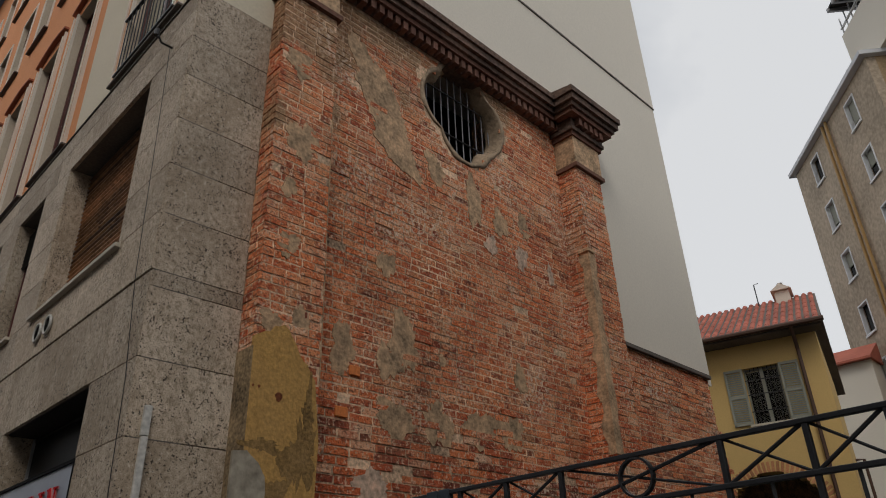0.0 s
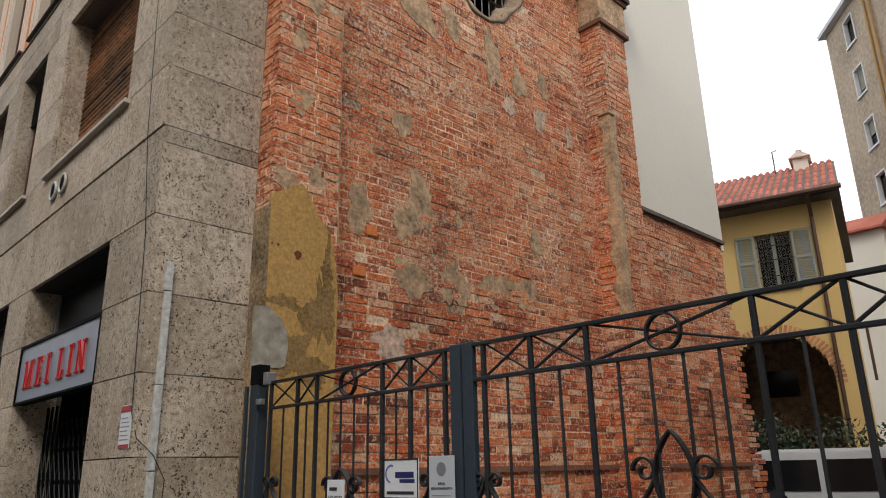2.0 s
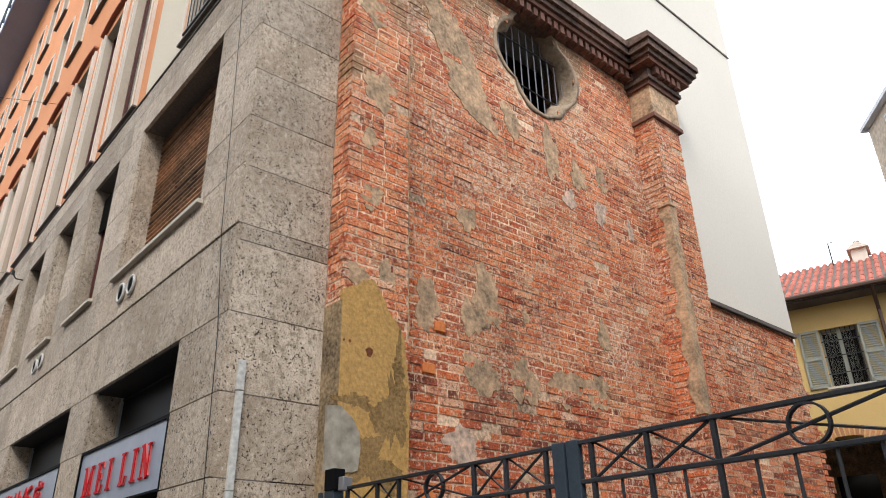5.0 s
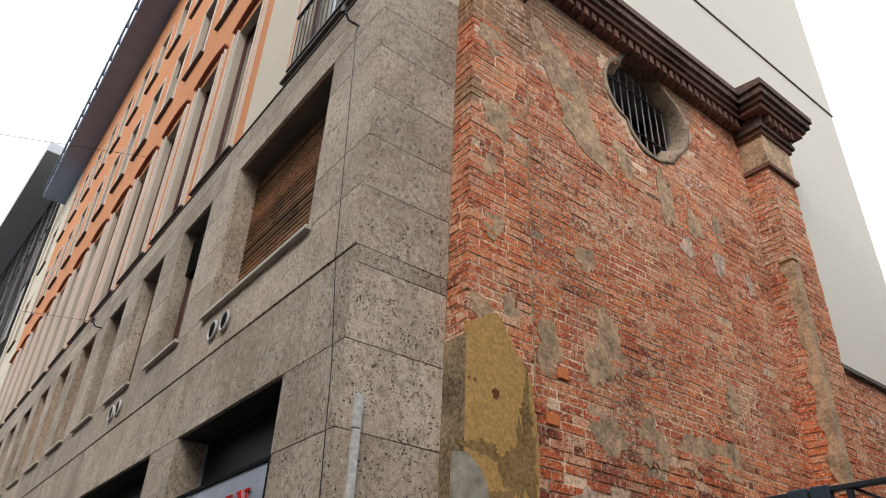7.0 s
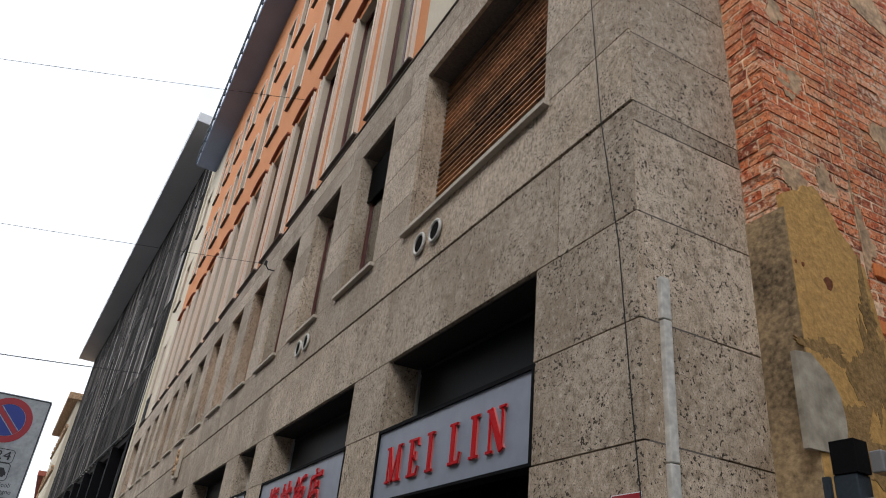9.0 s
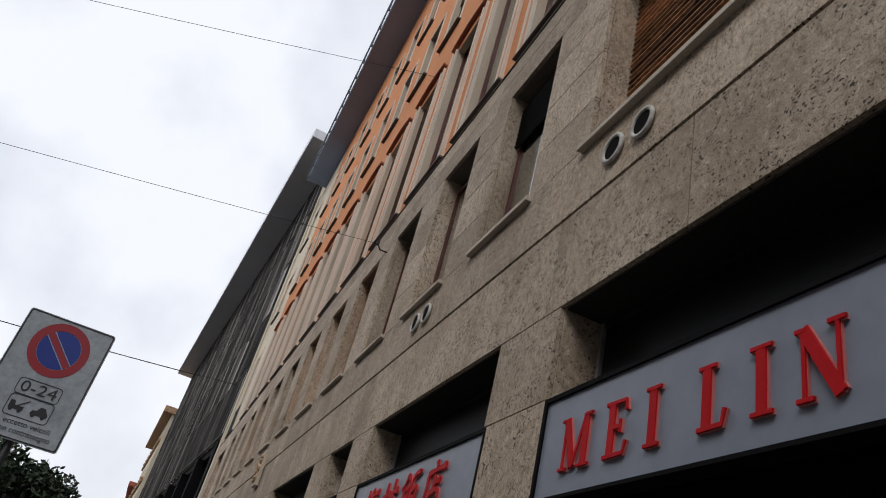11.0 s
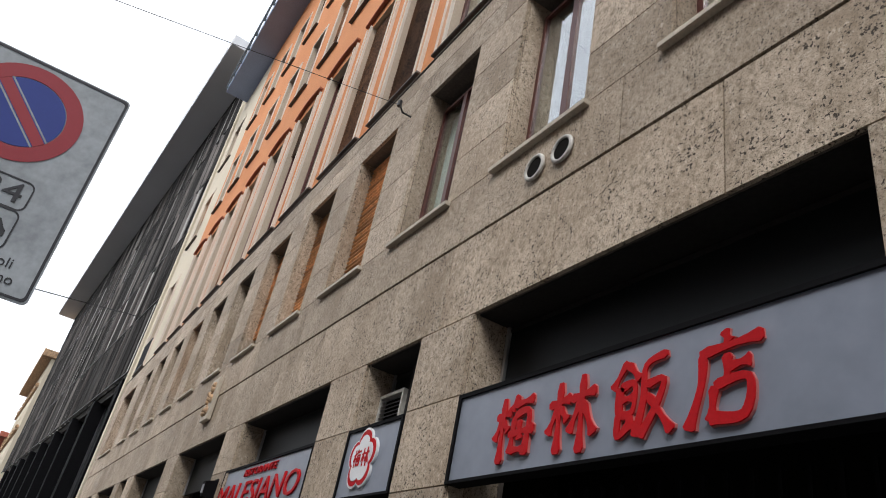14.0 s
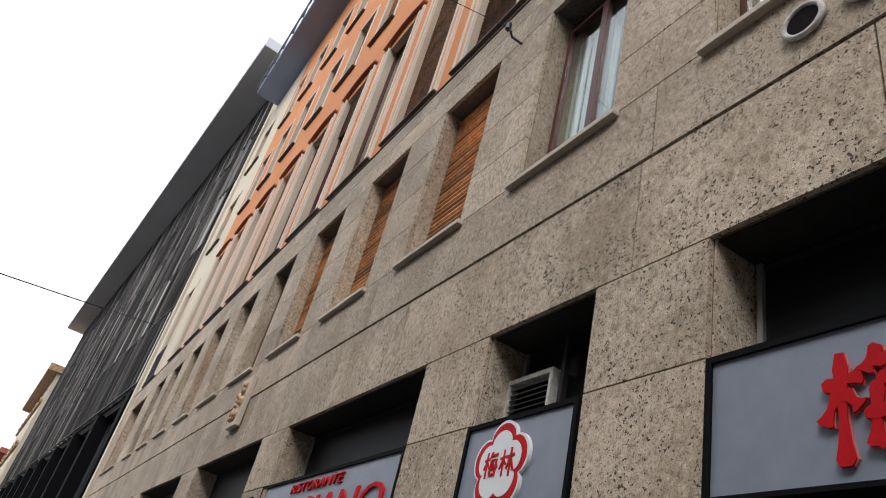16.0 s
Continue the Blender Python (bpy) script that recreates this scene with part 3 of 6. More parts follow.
for (a, c), kind in zip(WINDOWS, kinds):
    y = FY + 0.2
    if kind == "shutter":
        roller_shutter(a, c, WIN_Z0, WIN_Z1, FY + 0.26, M_WOOD, "closed dark brown wooden roller shutter in the wide window")
    elif kind == "wood":
        roller_shutter(a, c, WIN_Z0, WIN_Z1, FY + 0.19, M_WOOD2, "closed orange-brown wooden roller shutter")
    elif kind == "half":
        roller_shutter(a, c, WIN_Z0, WIN_Z1, FY + 0.19, M_WOOD2, "three-quarter lowered orange-brown wooden roller shutter", 0.8)
        glazed_window(a, c, WIN_Z0, WIN_Z1, y + 0.09, M_REDFRAME)
    elif kind == "curtain":
        glazed_window(a, c, WIN_Z0, WIN_Z1 - 0.12, y, M_REDFRAME, 0.95, name="window", label="dark red framed window with pale curtains behind the glass")
    elif kind == "glass2":
        glazed_window(a, c, WIN_Z0, WIN_Z1 - 0.12, y, M_REDFRAME, label="dark red framed double casement with reflecting glass", glass=M_COATED)
    elif kind == "glass":
        glazed_window(a, c, WIN_Z0, WIN_Z1 - 0.12, y, M_REDFRAME, label="dark red framed window, its glass mirroring the sky below a blind", glass=M_COATED, blind=0.3, leaves=1)
    else:
        glazed_window(a, c, WIN_Z0, WIN_Z1 - 0.12, y, M_REDFRAME)

# rooms behind the front, one shell per storey, their shade put into a near-black colour
rooms = part("room_shell", boxes((END, CX - 0.42, 4.068, 4.124, 0.0, TOP), (END, CX - 0.42, FY + 0.45, 4.068, 4.147, 4.26), (END, CX - 0.42, FY + 0.45, 4.068, TOP, TOP + 0.1)), M_INSHADE)
tagged(rooms, "near-black shell for the shade of rooms behind the stone front", "interior wall", kind="structure")

# ---- corner building: rendered storeys ----
SOFFIT = 20.306
ROWA = (12.678, 14.712)
ROWB = (16.294, 18.272)
FRENCH = (7.718, 11.04)
END_BAYS = [(-7.74, -6.271), (-34.126, -32.77)]
FHW = 0.53
orange_open = [(x - w, x + w, *r) for x in BAYS for r, w in ((FRENCH, FHW), (ROWA, 0.452), (ROWB, 0.452))]
beige_open = [(a, c, *r) for a, c in END_BAYS for r in (FRENCH, ROWA, ROWB)]
SPLIT_A, SPLIT_B = -9.14, -31.12


def rendered(name, x0, x1, opens, material, label):
    o = [r for r in opens if x0 < r[0] < x1]
    us = [x0, x1] + [u for r in o for u in r[:2]]
    zs = [TOP, SOFFIT + 0.1] + [z for r in o for z in r[2:]]
    w = part(name, wall_cells(bmesh.new(), us, zs, FY + 0.01, FY + 0.5, openings_of(o)), material)
    tagged(w, label, "wall", kind="structure")
    for a, c, z0, z1 in o:
        g = 0.006
        for u0, u1, w0 in ((a, a + g, z0), (c - g, c, z0), (a + g, c - g, z1 - g)):
            part("reveal", boxes((u0, u1, FY + 0.012, FY + 0.49, w0, z1)), M_REVEAL, w)
    return w


wall_orange = rendered("wall_orange", SPLIT_B, SPLIT_A, orange_open, M_ORANGE, "orange rendered upper storeys with tall trimmed windows")
wall_beige = rendered("wall_beige_corner", SPLIT_A, CX, beige_open, M_BEIGE, "beige rendered strip at the corner")
wall_beige_end = rendered("wall_beige_end", END, SPLIT_B, beige_open + orange_open, M_BEIGE, "beige rendered strip at the far end")
tagged(part("wall_return", boxes((CX - 0.5, CX, FY + 0.5, 3.39, TOP, SOFFIT)), M_BEIGE), "beige rendered side wall above the stone", "wall", kind="structure")
tagged(part("trim_belt", boxes((END, CX + 0.012, FY - 0.025, FY + 0.01, 7.595, 7.613)), M_SLAB), "thin dark flashing on top of the stone", "trim", kind="structure")
tagged(part("room_back", boxes((END, CX - 0.55, 4.746, 4.802, TOP, SOFFIT)), M_INSHADE), "near-black sheet for the shade of rooms behind the upper windows", "interior wall", kind="structure")


def upper_window(a, c, z0, z1, style, shut=0.0):
    """Trimmed window: slab or sill below, jamb mouldings, a curved hood over the tall ones."""
    x = (a + c) / 2
    w = thing("upper_window", x, FY, z0, {"french": "tall French window with white moulded trim and curved terracotta hood", "plain": "small upper window with thin dark sill", "balcony": "French window with iron railing in the beige corner"}[style], "window", style + " windows", "structure")
    h = z1 - z0
    hw = (c - a) / 2
    if style != "plain":
        part("balcony_slab", soft_box(-hw - 0.2, hw + 0.2, -0.055, 0.3, -0.035, 0.0, 0.008), M_SLAB, w, "dark weathered slab")
        for s in (-1, 1):
            part("jamb_moulding", boxes(*[(s * (hw + p), s * (hw + q), -d, 0.012, 0.0, h + 0.04) for p, q, d in ((0.0, 0.035, 0.03), (0.155, 0.19, 0.035))]), M_TRIM, w, "white moulded edges")
            part("jamb_band", boxes((s * (hw + 0.035), s * (hw + 0.155), -0.016, 0.012, 0.0, h + 0.04)), M_BAND, w, "pale terracotta band")
    else:
        part("window_sill", soft_box(-hw - 0.102, hw + 0.102, -0.068, 0.2, -0.034, 0.0, 0.006), M_SLAB, w, "dark sill")
        part("frame_line", boxes((-hw - 0.07, -hw, -0.012, 0.012, 0.0, h), (hw, hw + 0.07, -0.012, 0.012, 0.0, h), (-hw - 0.07, hw + 0.07, -0.012, 0.012, h, h + 0.07)), M_TRIM, w)
    if style == "french":
        bm = bmesh.new()
        k = 8
        lo = [(-hw - 0.2 + (2 * hw + 0.4) * i / k, h + 0.1 + 0.11 * math.sin(math.pi * i / k)) for i in range(k + 1)]
        prism(bm, lo + [(u, v + 0.04) for u, v in lo[::-1]], "y", -0.07, 0.012)
        part("hood", bm, M_HOOD, w, "curved terracotta hood")
    fr = part("window_frame", boxes((-hw, -hw + 0.06, 0.13, 0.19, 0, h), (hw - 0.06, hw, 0.13, 0.19, 0, h), (-0.035, 0.035, 0.13, 0.19, 0, h), (-hw, hw, 0.13, 0.19, 0, 0.06), (-hw, hw, 0.13, 0.19, h - 0.06, h)), M_REDFRAME, w)
    for u0, u1 in ((-hw + 0.06, -0.035), (0.035, hw - 0.06)):
        part("pane", boxes((u0, u1, 0.155, 0.161, 0.06, h - 0.06)), M_GLASS, fr).visible_shadow = False
    if shut:
        bm = bmesh.new()
        for i in range(int(h * shut / 0.06)):
            zc = h - i * 0.06
            prism(bm, [(0.11, zc - 0.055), (0.09, zc - 0.03), (0.11, zc), (0.125, zc), (0.125, zc - 0.055)], "x", -hw + 0.01, hw - 0.01)
        part("roller_shutter", bm, M_WOOD, w, "lowered brown wooden roller shutter")
    if style == "balcony":
        bm = bmesh.new()
        for i in range(13):
            u = -hw + 0.04 + (2 * hw - 0.08) * i / 12
            tube(bm, [(u, -0.04, 0.05), (u, -0.04, 0.98)], 0.008, 6)
        for zz in (0.06, 0.98):
            box(bm, -hw - 0.05, hw + 0.05, -0.06, -0.02, zz - 0.012, zz + 0.012)
        part("railing", bm, M_IRON, w, "black iron railing")


for i, x in enumerate(BAYS):
    upper_window(x - FHW, x + FHW, *FRENCH, "french", [0.0, 0.0, 0.0, 0.95, 0.9, 0.0, 0.3, 0.0, 0.9, 0.0, 0.4, 0.0][i])
    upper_window(x - 0.452, x + 0.452, *ROWA, "plain", [0.0, 0.5, 0.0, 0.3, 0.0, 0.0, 0.6, 0.0, 0.0, 0.4, 0.0, 0.0][i])
    upper_window(x - 0.452, x + 0.452, *ROWB, "plain", [0.4, 0.0, 0.6, 0.0, 0.0, 0.5, 0.0, 0.0, 0.3, 0.0, 0.0, 0.5][i])
for a, c in END_BAYS:
    upper_window(a, c, *FRENCH, "balcony")
    upper_window(a, c, *ROWA, "plain", 0.5)
    upper_window(a, c, *ROWB, "plain")

# eave, roof and its guard rail
eave = part("eave", soft_box(END + 0.6, CX + 0.3, 1.356, 3.616, SOFFIT, SOFFIT + 0.35, 0.02), M_SOFFIT)
tagged(eave, "deep grey concrete eave with plain soffit", "eave", kind="structure")
bm = bmesh.new()
prism(bm, [(1.412, SOFFIT + 0.35), (10.17, SOFFIT + 3.2), (10.17, SOFFIT + 0.35)], "x", END + 0.7, CX + 0.2)
tagged(part("roof", bm, M_SLAB), "dark low-pitched roof above the eave", "roof", kind="structure")
rail = thing("roof_rail", END, 1.316, SOFFIT + 0.1, "thin galvanised guard rail along the eave", "railing")
bm = bmesh.new()
tube(bm, [(0, 0, 0), (0, 0, 1.0)], 0.025, 6)
box(bm, -0.03, 0.03, 0.0, 0.06, 0.02, 0.1)
me_post = mesh_of("post", bm, M_GATEPOST)
for i in range(0, 31):
    p = new("post", me_post)
    p.parent = rail
    p.matrix_basis = pose(0.75 + i * (CX - END - 0.6) / 30, 0, 0)
for h in (0.6, 1.0):
    part("rail_bar", tube(bmesh.new(), [(0.7, 0, h), (CX - END + 0.25, 0, h)], 0.022, 6), M_GATEPOST, rail)

# ---- old brick wall ----
PX, PXL, QX, WX = -5.3, -5.385, -5.65, -5.367
PL0, PL1, PR0, PR1, WE = 3.14, 3.831, 8.396, 9.063, 11.639
CORN = 8.893
HOLE_Y, HOLE_Z = 6.25, 8.1


def hole(theta, grow=0.0):
    """Outline of the four-lobed window."""
    away = (theta + math.pi / 4) % (math.pi / 2) - math.pi / 4
    d, r = 0.3, 0.485
    lobe = d * math.cos(away) + math.sqrt(r * r - (d * math.sin(away)) ** 2)
    return (HOLE_Y + (lobe + grow) * math.cos(theta), min(8.88, HOLE_Z + (lobe + grow) * math.sin(theta) * 1.06))


def inside_hole(y, z, grow):
    d = math.hypot(y - HOLE_Y, z - HOLE_Z)
    th = math.atan2(z - HOLE_Z, y - HOLE_Y)
    a, b = hole(th, grow)
    return d < math.hypot(a - HOLE_Y, b - HOLE_Z)


bm = bmesh.new()
J = 0.005
box(bm, QX - 0.9, PXL - J, PL0 + J, PL1 - J, 0, CORN)
box(bm, QX - 0.9, PX - J, PR0 + J, PR1 - J, 0, CORN)
box(bm, QX - 0.9, WX - J, PR1 - J, WE - J, 0, 5.22)
HB = (5.198, 7.345, 6.972, CORN + 0.1)
box(bm, QX - 0.9, QX - J, PL1 - J, HB[0], 0, CORN)
box(bm, QX - 0.9, QX - J, HB[1], PR0 + J, 0, CORN)
box(bm, QX - 0.9, QX - J, HB[0], HB[1], 0, HB[2])
K = 64
ring = [hole(i * math.tau / K) for i in range(K)]


def to_frame(y, z):
    dy, dz = y - HOLE_Y, z - HOLE_Z
    ty = ((HB[1] if dy > 0 else HB[0]) - HOLE_Y) / dy if abs(dy) > 1e-6 else 1e9
    tz = ((HB[3] if dz > 0 else HB[2]) - HOLE_Z) / dz if abs(dz) > 1e-6 else 1e9
    t = min(ty, tz)
    return HOLE_Y + dy * t, HOLE_Z + dz * t


inner = [bm.verts.new((QX - J, y, z)) for y, z in ring]
outer = [bm.verts.new((QX - J, *to_frame(y, z))) for y, z in ring]
for i in range(K):
    j = (i + 1) % K
    bm.faces.new((inner[i], inner[j], outer[j], outer[i]))
brick_wall = part("wall_brick", bm, M_MORTAR)
tagged(brick_wall, "old red brick church wall with worn mortar and patches", "wall", kind="structure")
bm = bmesh.new()
prism_ring = [hole(i * math.tau / K, -0.002) for i in range(K)]
fr = [bm.verts.new((QX + 0.012, y, z)) for y, z in prism_ring]
md = [bm.verts.new((QX - 0.1, *hole(i * math.tau / K, -0.015))) for i in range(K)]
bk = [bm.verts.new((QX - 0.14, *hole(i * math.tau / K, -0.075))) for i in range(K)]
in_ = [bm.verts.new((QX - 0.24, *hole(i * math.tau / K, -0.075))) for i in range(K)]
ou = [bm.verts.new((QX + 0.012, *hole(i * math.tau / K, 0.06 + 0.012 * math.sin(i * 1.7) + 0.02 * math.sin(i * 0.6)))) for i in range(K)]
ob_ = [bm.verts.new((QX - 0.02, v.co.y, v.co.z)) for v in ou]
for A, B in ((ob_, ou), (ou, fr), (fr, md), (md, bk), (bk, in_)):
    for i in range(K):
        j = (i + 1) % K
        bm.faces.new((A[i], A[j], B[j], B[i]))
part("window_surround", bm, M_EYE, brick_wall, "grey-brown plaster surround of the lobed window", True)
# near-black sheet paints the shade at the back of the niche
part("niche_shade", boxes((QX - 0.9, QX - 0.85, HB[0], HB[1], HB[2], HB[3])), M_INSHADE, brick_wall)
grille = thing("window_grille", QX - 0.18, HOLE_Y, HOLE_Z, "rusty iron grille in the lobed window", "grille")
for i in range(11):
    u = -0.701 + i * 1.401 / 10
    part("upright", tube(bmesh.new(), [(0, u, -0.814), (0, u, 0.678)], 0.009, 6), M_GREYBAR, grille)
for h in (-0.362, 0.339):
    part("crossbar", tube(bmesh.new(), [(0.015, -0.791, h), (0.015, 0.791, h)], 0.011, 6), M_IRON, grille)

# cornice: corbelled mouldings, dentils and a sooty top slab that breaks forward over the pilasters
cornice = thing("cornice", QX, 6.102, CORN, "sooty moulded cornice with brick dentils", "cornice", kind="structure")


def corn_part(name, rows, material):
    bm = bmesh.new()
    for r in rows:
        box(bm, *r)
    return part(name, local(bm, QX, 6.102, CORN), material, cornice)


def cornice_run(x, y0, y1, left, right, foot=True):
    """One straight run in front of the plane x; left and right say how far its mouldings return past the ends."""
    for name, z0, z1, d, m in ((("moulding", 8.588, 8.667, 0.05, M_CORNBRICK), ("moulding", 8.667, 8.735, 0.09, M_DARKSTONE)) if foot else ()) + (("moulding", 8.893, 8.972, 0.2, M_CORNBRICK), ("moulding", 8.972, 9.051, 0.245, M_DARKSTONE), ("top_slab", 9.051, 9.164, 0.30, M_DARKSTONE), ("top_slab", 9.164, 9.266, 0.335, M_DARKSTONE)):
        corn_part(name, [(QX - 0.2, x + d, y0 - d * left, y1 + d * right, z0, z1)], m)
    corn_part("moulding", [(QX - 0.2, x + (0.075 if foot else 0.03), y0 - 0.075 * left, y1 + 0.075 * right, 8.735 if foot else 8.78, 8.893)], M_DARKSTONE)
    n = int((y1 - y0) / 0.135)
    step = (y1 - y0) / n
    for i in range(n):
        corn_part("dentil", [(x + 0.02, x + 0.165, y0 + (i + 0.2) * step, y0 + (i + 0.8) * step, 8.752, 8.887)], M_CORNBRICK)


cornice_run(QX, PL1, PR0, 0, 0, False)
cornice_run(PXL, PL0, PL1, 1, 1)
cornice_run(PX, PR0, PR1 + 0.05, 1, 1)
bm = bmesh.new()
for x, y0, y1 in ((QX, PL1 + 0.3, PR0 - 0.3), (PXL, PL0 - 0.33, PL1 + 0.33), (PX, PR0 - 0.33, PR1 + 0.38)):
    v = [bm.verts.new((a, y, z)) for y in (y0, y1) for a, z in ((x + 0.335, 9.266), (QX - 0.2, 9.413), (QX - 0.2, 9.266))]
    for q in ((0, 1, 2), (5, 4, 3), (0, 3, 4, 1), (1, 4, 5, 2), (2, 5, 3, 0)):
        bm.faces.new([v[i] for i in q])
part("sloped_top", local(bm, QX, 6.102, CORN), M_DARKSTONE, cornice)
for x, y0, y1 in ((PX, PR0, PR1 + 0.03), (PXL, PL0, PL1)):
    corn_part("capital_block", [(QX - 0.1, x + 0.02, y0 - 0.01, y1 + 0.01, 8.068, 8.588)], M_PLASTER_GREY)
    corn_part("capital_fillet", [(QX - 0.1, x + 0.05, y0 - 0.04, y1 + 0.04, 8, 8.068)], M_CORNBRICK)

# blank cream wall of the neighbouring house
bm = boxes((-16.95, -5.593, 3.333, 9.04, 9.345, 30.137), (-16.95, -5.593, 9.04, 12.26, 5.277, 30.137))
white_wall = part("wall_cream", bm, M_WHITEWALL)
tagged(white_wall, "tall blank cream rendered gable wall", "wall", kind="structure")
part("flashing", boxes((-5.593, -5.593 + 0.02, 3.333, 12.283, 11.379, 11.413)), M_SLAB, white_wall)
part("upper_render", boxes((-5.593, -5.593 + 0.012, 3.333, 12.272, 11.413, 30.137)), M_WHITEWALL, white_wall)
coping = part("coping", boxes((-5.593, WX + 0.05, PR1, WE + 0.05, 5.22, 5.277)), M_SLAB)
tagged(coping, "thin dark coping on the low brick wall", "coping", kind="structure")



# ---- shop fronts and their signs ----
def stroke(bm, pts, width, y0, y1, brush=False):
    """A flat bar along points in the facade plane; brushed ones swell and taper like ink."""
    p = [Vector(q) for q in pts]
    if brush:
        q = [p[0] + (p[0] - p[1]) * 0.06, *p, p[-1] + (p[-1] - p[-2]) * 0.06]
        line = []
        for k in range(1, len(q) - 2):
            for j in range(5):
                t = j / 5
                line.append(0.5 * (2 * q[k] + (q[k + 1] - q[k - 1]) * t + (2 * q[k - 1] - 5 * q[k] + 4 * q[k + 1] - q[k + 2]) * t * t + (3 * q[k] - q[k - 1] - 3 * q[k + 1] + q[k + 2]) * t ** 3))
        p = line + [q[-2], q[-1]]
    rows = []
    n = len(p) - 1
    for i, c in enumerate(p):
        e = (p[min(n, i + 1)] - p[max(0, i - 1)]).normalized()
        f = i / n
        w = width / 2 * ((0.55 + 1.1 * abs(f - 0.42) ** 1.2 * 1.5 + 0.12 * math.sin(9 * f + n)) * (0.5 if i in (0, n) else 1.0) if brush else 1.0)
        nrm = Vector((-e.y, e.x)) * w
        rows.append([bm.verts.new((d.x, y, d.y)) for d, y in ((c + nrm, y0), (c - nrm, y0), (c - nrm, y1), (c + nrm, y1))])
    for a, c in zip(rows, rows[1:]):
        for k in range(4):
            bm.faces.new((a[k], a[(k + 1) % 4], c[(k + 1) % 4], c[k]))
    bm.faces.new(rows[0][::-1])
    bm.faces.new(rows[-1])
    return bm


def sign_box(a, c, label):
    x = (a + c) / 2
    s = thing("shop_sign", x, FY + 0.045, 2.407, label, "shop sign", "restaurant signs")
    h = 3 - 2.407
    hw = (c - a) / 2
    f = 0.028
    part("sign_frame", boxes((-hw, -hw + f, -0.05, 0.06, 0, h), (hw - f, hw, -0.05, 0.06, 0, h), (-hw + f, hw - f, -0.05, 0.06, 0, f * 0.7), (-hw + f, hw - f, -0.05, 0.06, h - f, h)), M_BLACK, s, "black metal sign frame")
    part("sign_face", boxes((-hw + f, hw - f, -0.035, 0.05, f * 0.7, h - f)), M_SIGNFACE, s, "pale grey acrylic sign face")
    return s, hw, h


def raised(s, groups, x0, z0, w, h, width, name, brush=False):
    """A raised red figure drawn in a unit square, on a paler backing that shows as a rim."""
    for material, grow, ya, yb in ((M_RED, 0.0, -0.055, -0.044), (M_RIM, 0.007, -0.047, -0.034)):
        bm = bmesh.new()
        for k, row in enumerate(groups):
            pts, weight = row if isinstance(row, tuple) else (row, 1.0)
            stroke(bm, [(x0 + w * u, z0 + h * v) for u, v in pts], width * weight + grow, ya - 0.0005 * k, yb, brush)
        part(name, bm, material, s, "raised red acrylic figure" if material is M_RED else "pale red acrylic rim")


BAR_I = [[(0.5, 0.0), (0.5, 1.0)], ([(0.0, 0.02), (1.0, 0.02)], 0.35), ([(0.0, 0.98), (1.0, 0.98)], 0.35)]
BAR_L = [[(0.32, 0.0), (0.32, 1.0)], ([(0.0, 0.98), (0.66, 0.98)], 0.35), ([(0.0, 0.02), (0.9, 0.03), (1.0, 0.26)], 0.42)]
BAR_E = [[(0.3, 0.0), (0.3, 1.0)], ([(0.0, 0.02), (0.9, 0.03), (1.0, 0.24)], 0.4), ([(0.0, 0.98), (0.92, 0.97), (0.95, 0.78)], 0.4), ([(0.3, 0.52), (0.72, 0.52)], 0.4), ([(0.72, 0.4), (0.72, 0.64)], 0.3)]
BAR_M = [([(0.12, 0.0), (0.12, 1.0)], 0.32), [(0.84, 0.0), (0.84, 1.0)], ([(0.14, 1.0), (0.47, 0.03)], 0.95), ([(0.47, 0.03), (0.82, 1.0)], 0.36), ([(0.0, 0.02), (0.26, 0.02)], 0.3), ([(0.66, 0.02), (1.02, 0.02)], 0.3), ([(-0.02, 0.98), (0.2, 0.98)], 0.3), ([(0.8, 0.98), (1.02, 0.98)], 0.3)]
BAR_N = [([(0.16, 0.0), (0.16, 1.0)], 0.34), ([(0.84, 0.0), (0.84, 1.0)], 0.34), ([(0.16, 1.0), (0.84, 0.0)], 1.0), ([(0.0, 0.02), (0.34, 0.02)], 0.35), ([(0.66, 0.98), (1.0, 0.98)], 0.35), ([(0.0, 0.98), (0.22, 0.98)], 0.35)]
sign_a, hw, h = sign_box(-8.803, -6.52, "pale grey shop sign with raised red capitals in a black frame")
for fig, x, w in ((BAR_M, -8.51, 0.26), (BAR_E, -8.12, 0.17), (BAR_I, -7.815, 0.1), (BAR_L, -7.475, 0.15), (BAR_I, -7.195, 0.105), (BAR_N, -6.985, 0.21)):
    raised(sign_a, fig, x + 7.6315, 0.136, w, 0.272, 0.048, "raised_figure")
GLYPH_A = [[(0.02, 0.68), (0.38, 0.73)], [(0.2, 0.97), (0.2, 0.03)], [(0.19, 0.65), (0.03, 0.35)], [(0.22, 0.6), (0.36, 0.46)], [(0.56, 0.97), (0.43, 0.76)], [(0.5, 0.82), (0.93, 0.86)], [(0.53, 0.65), (0.48, 0.13)], [(0.53, 0.65), (0.88, 0.67), (0.84, 0.08)], [(0.4, 0.38), (0.99, 0.41)], [(0.48, 0.14), (0.84, 0.14)], [(0.66, 0.57), (0.7, 0.3)]]
GLYPH_B = [[(0.02, 0.66), (0.46, 0.71)], [(0.25, 0.97), (0.25, 0.03)], [(0.24, 0.64), (0.04, 0.28)], [(0.27, 0.6), (0.44, 0.42)], [(0.5, 0.68), (0.98, 0.74)], [(0.74, 1.0), (0.74, 0.0)], [(0.73, 0.66), (0.52, 0.25)], [(0.76, 0.62), (1.0, 0.18)]]
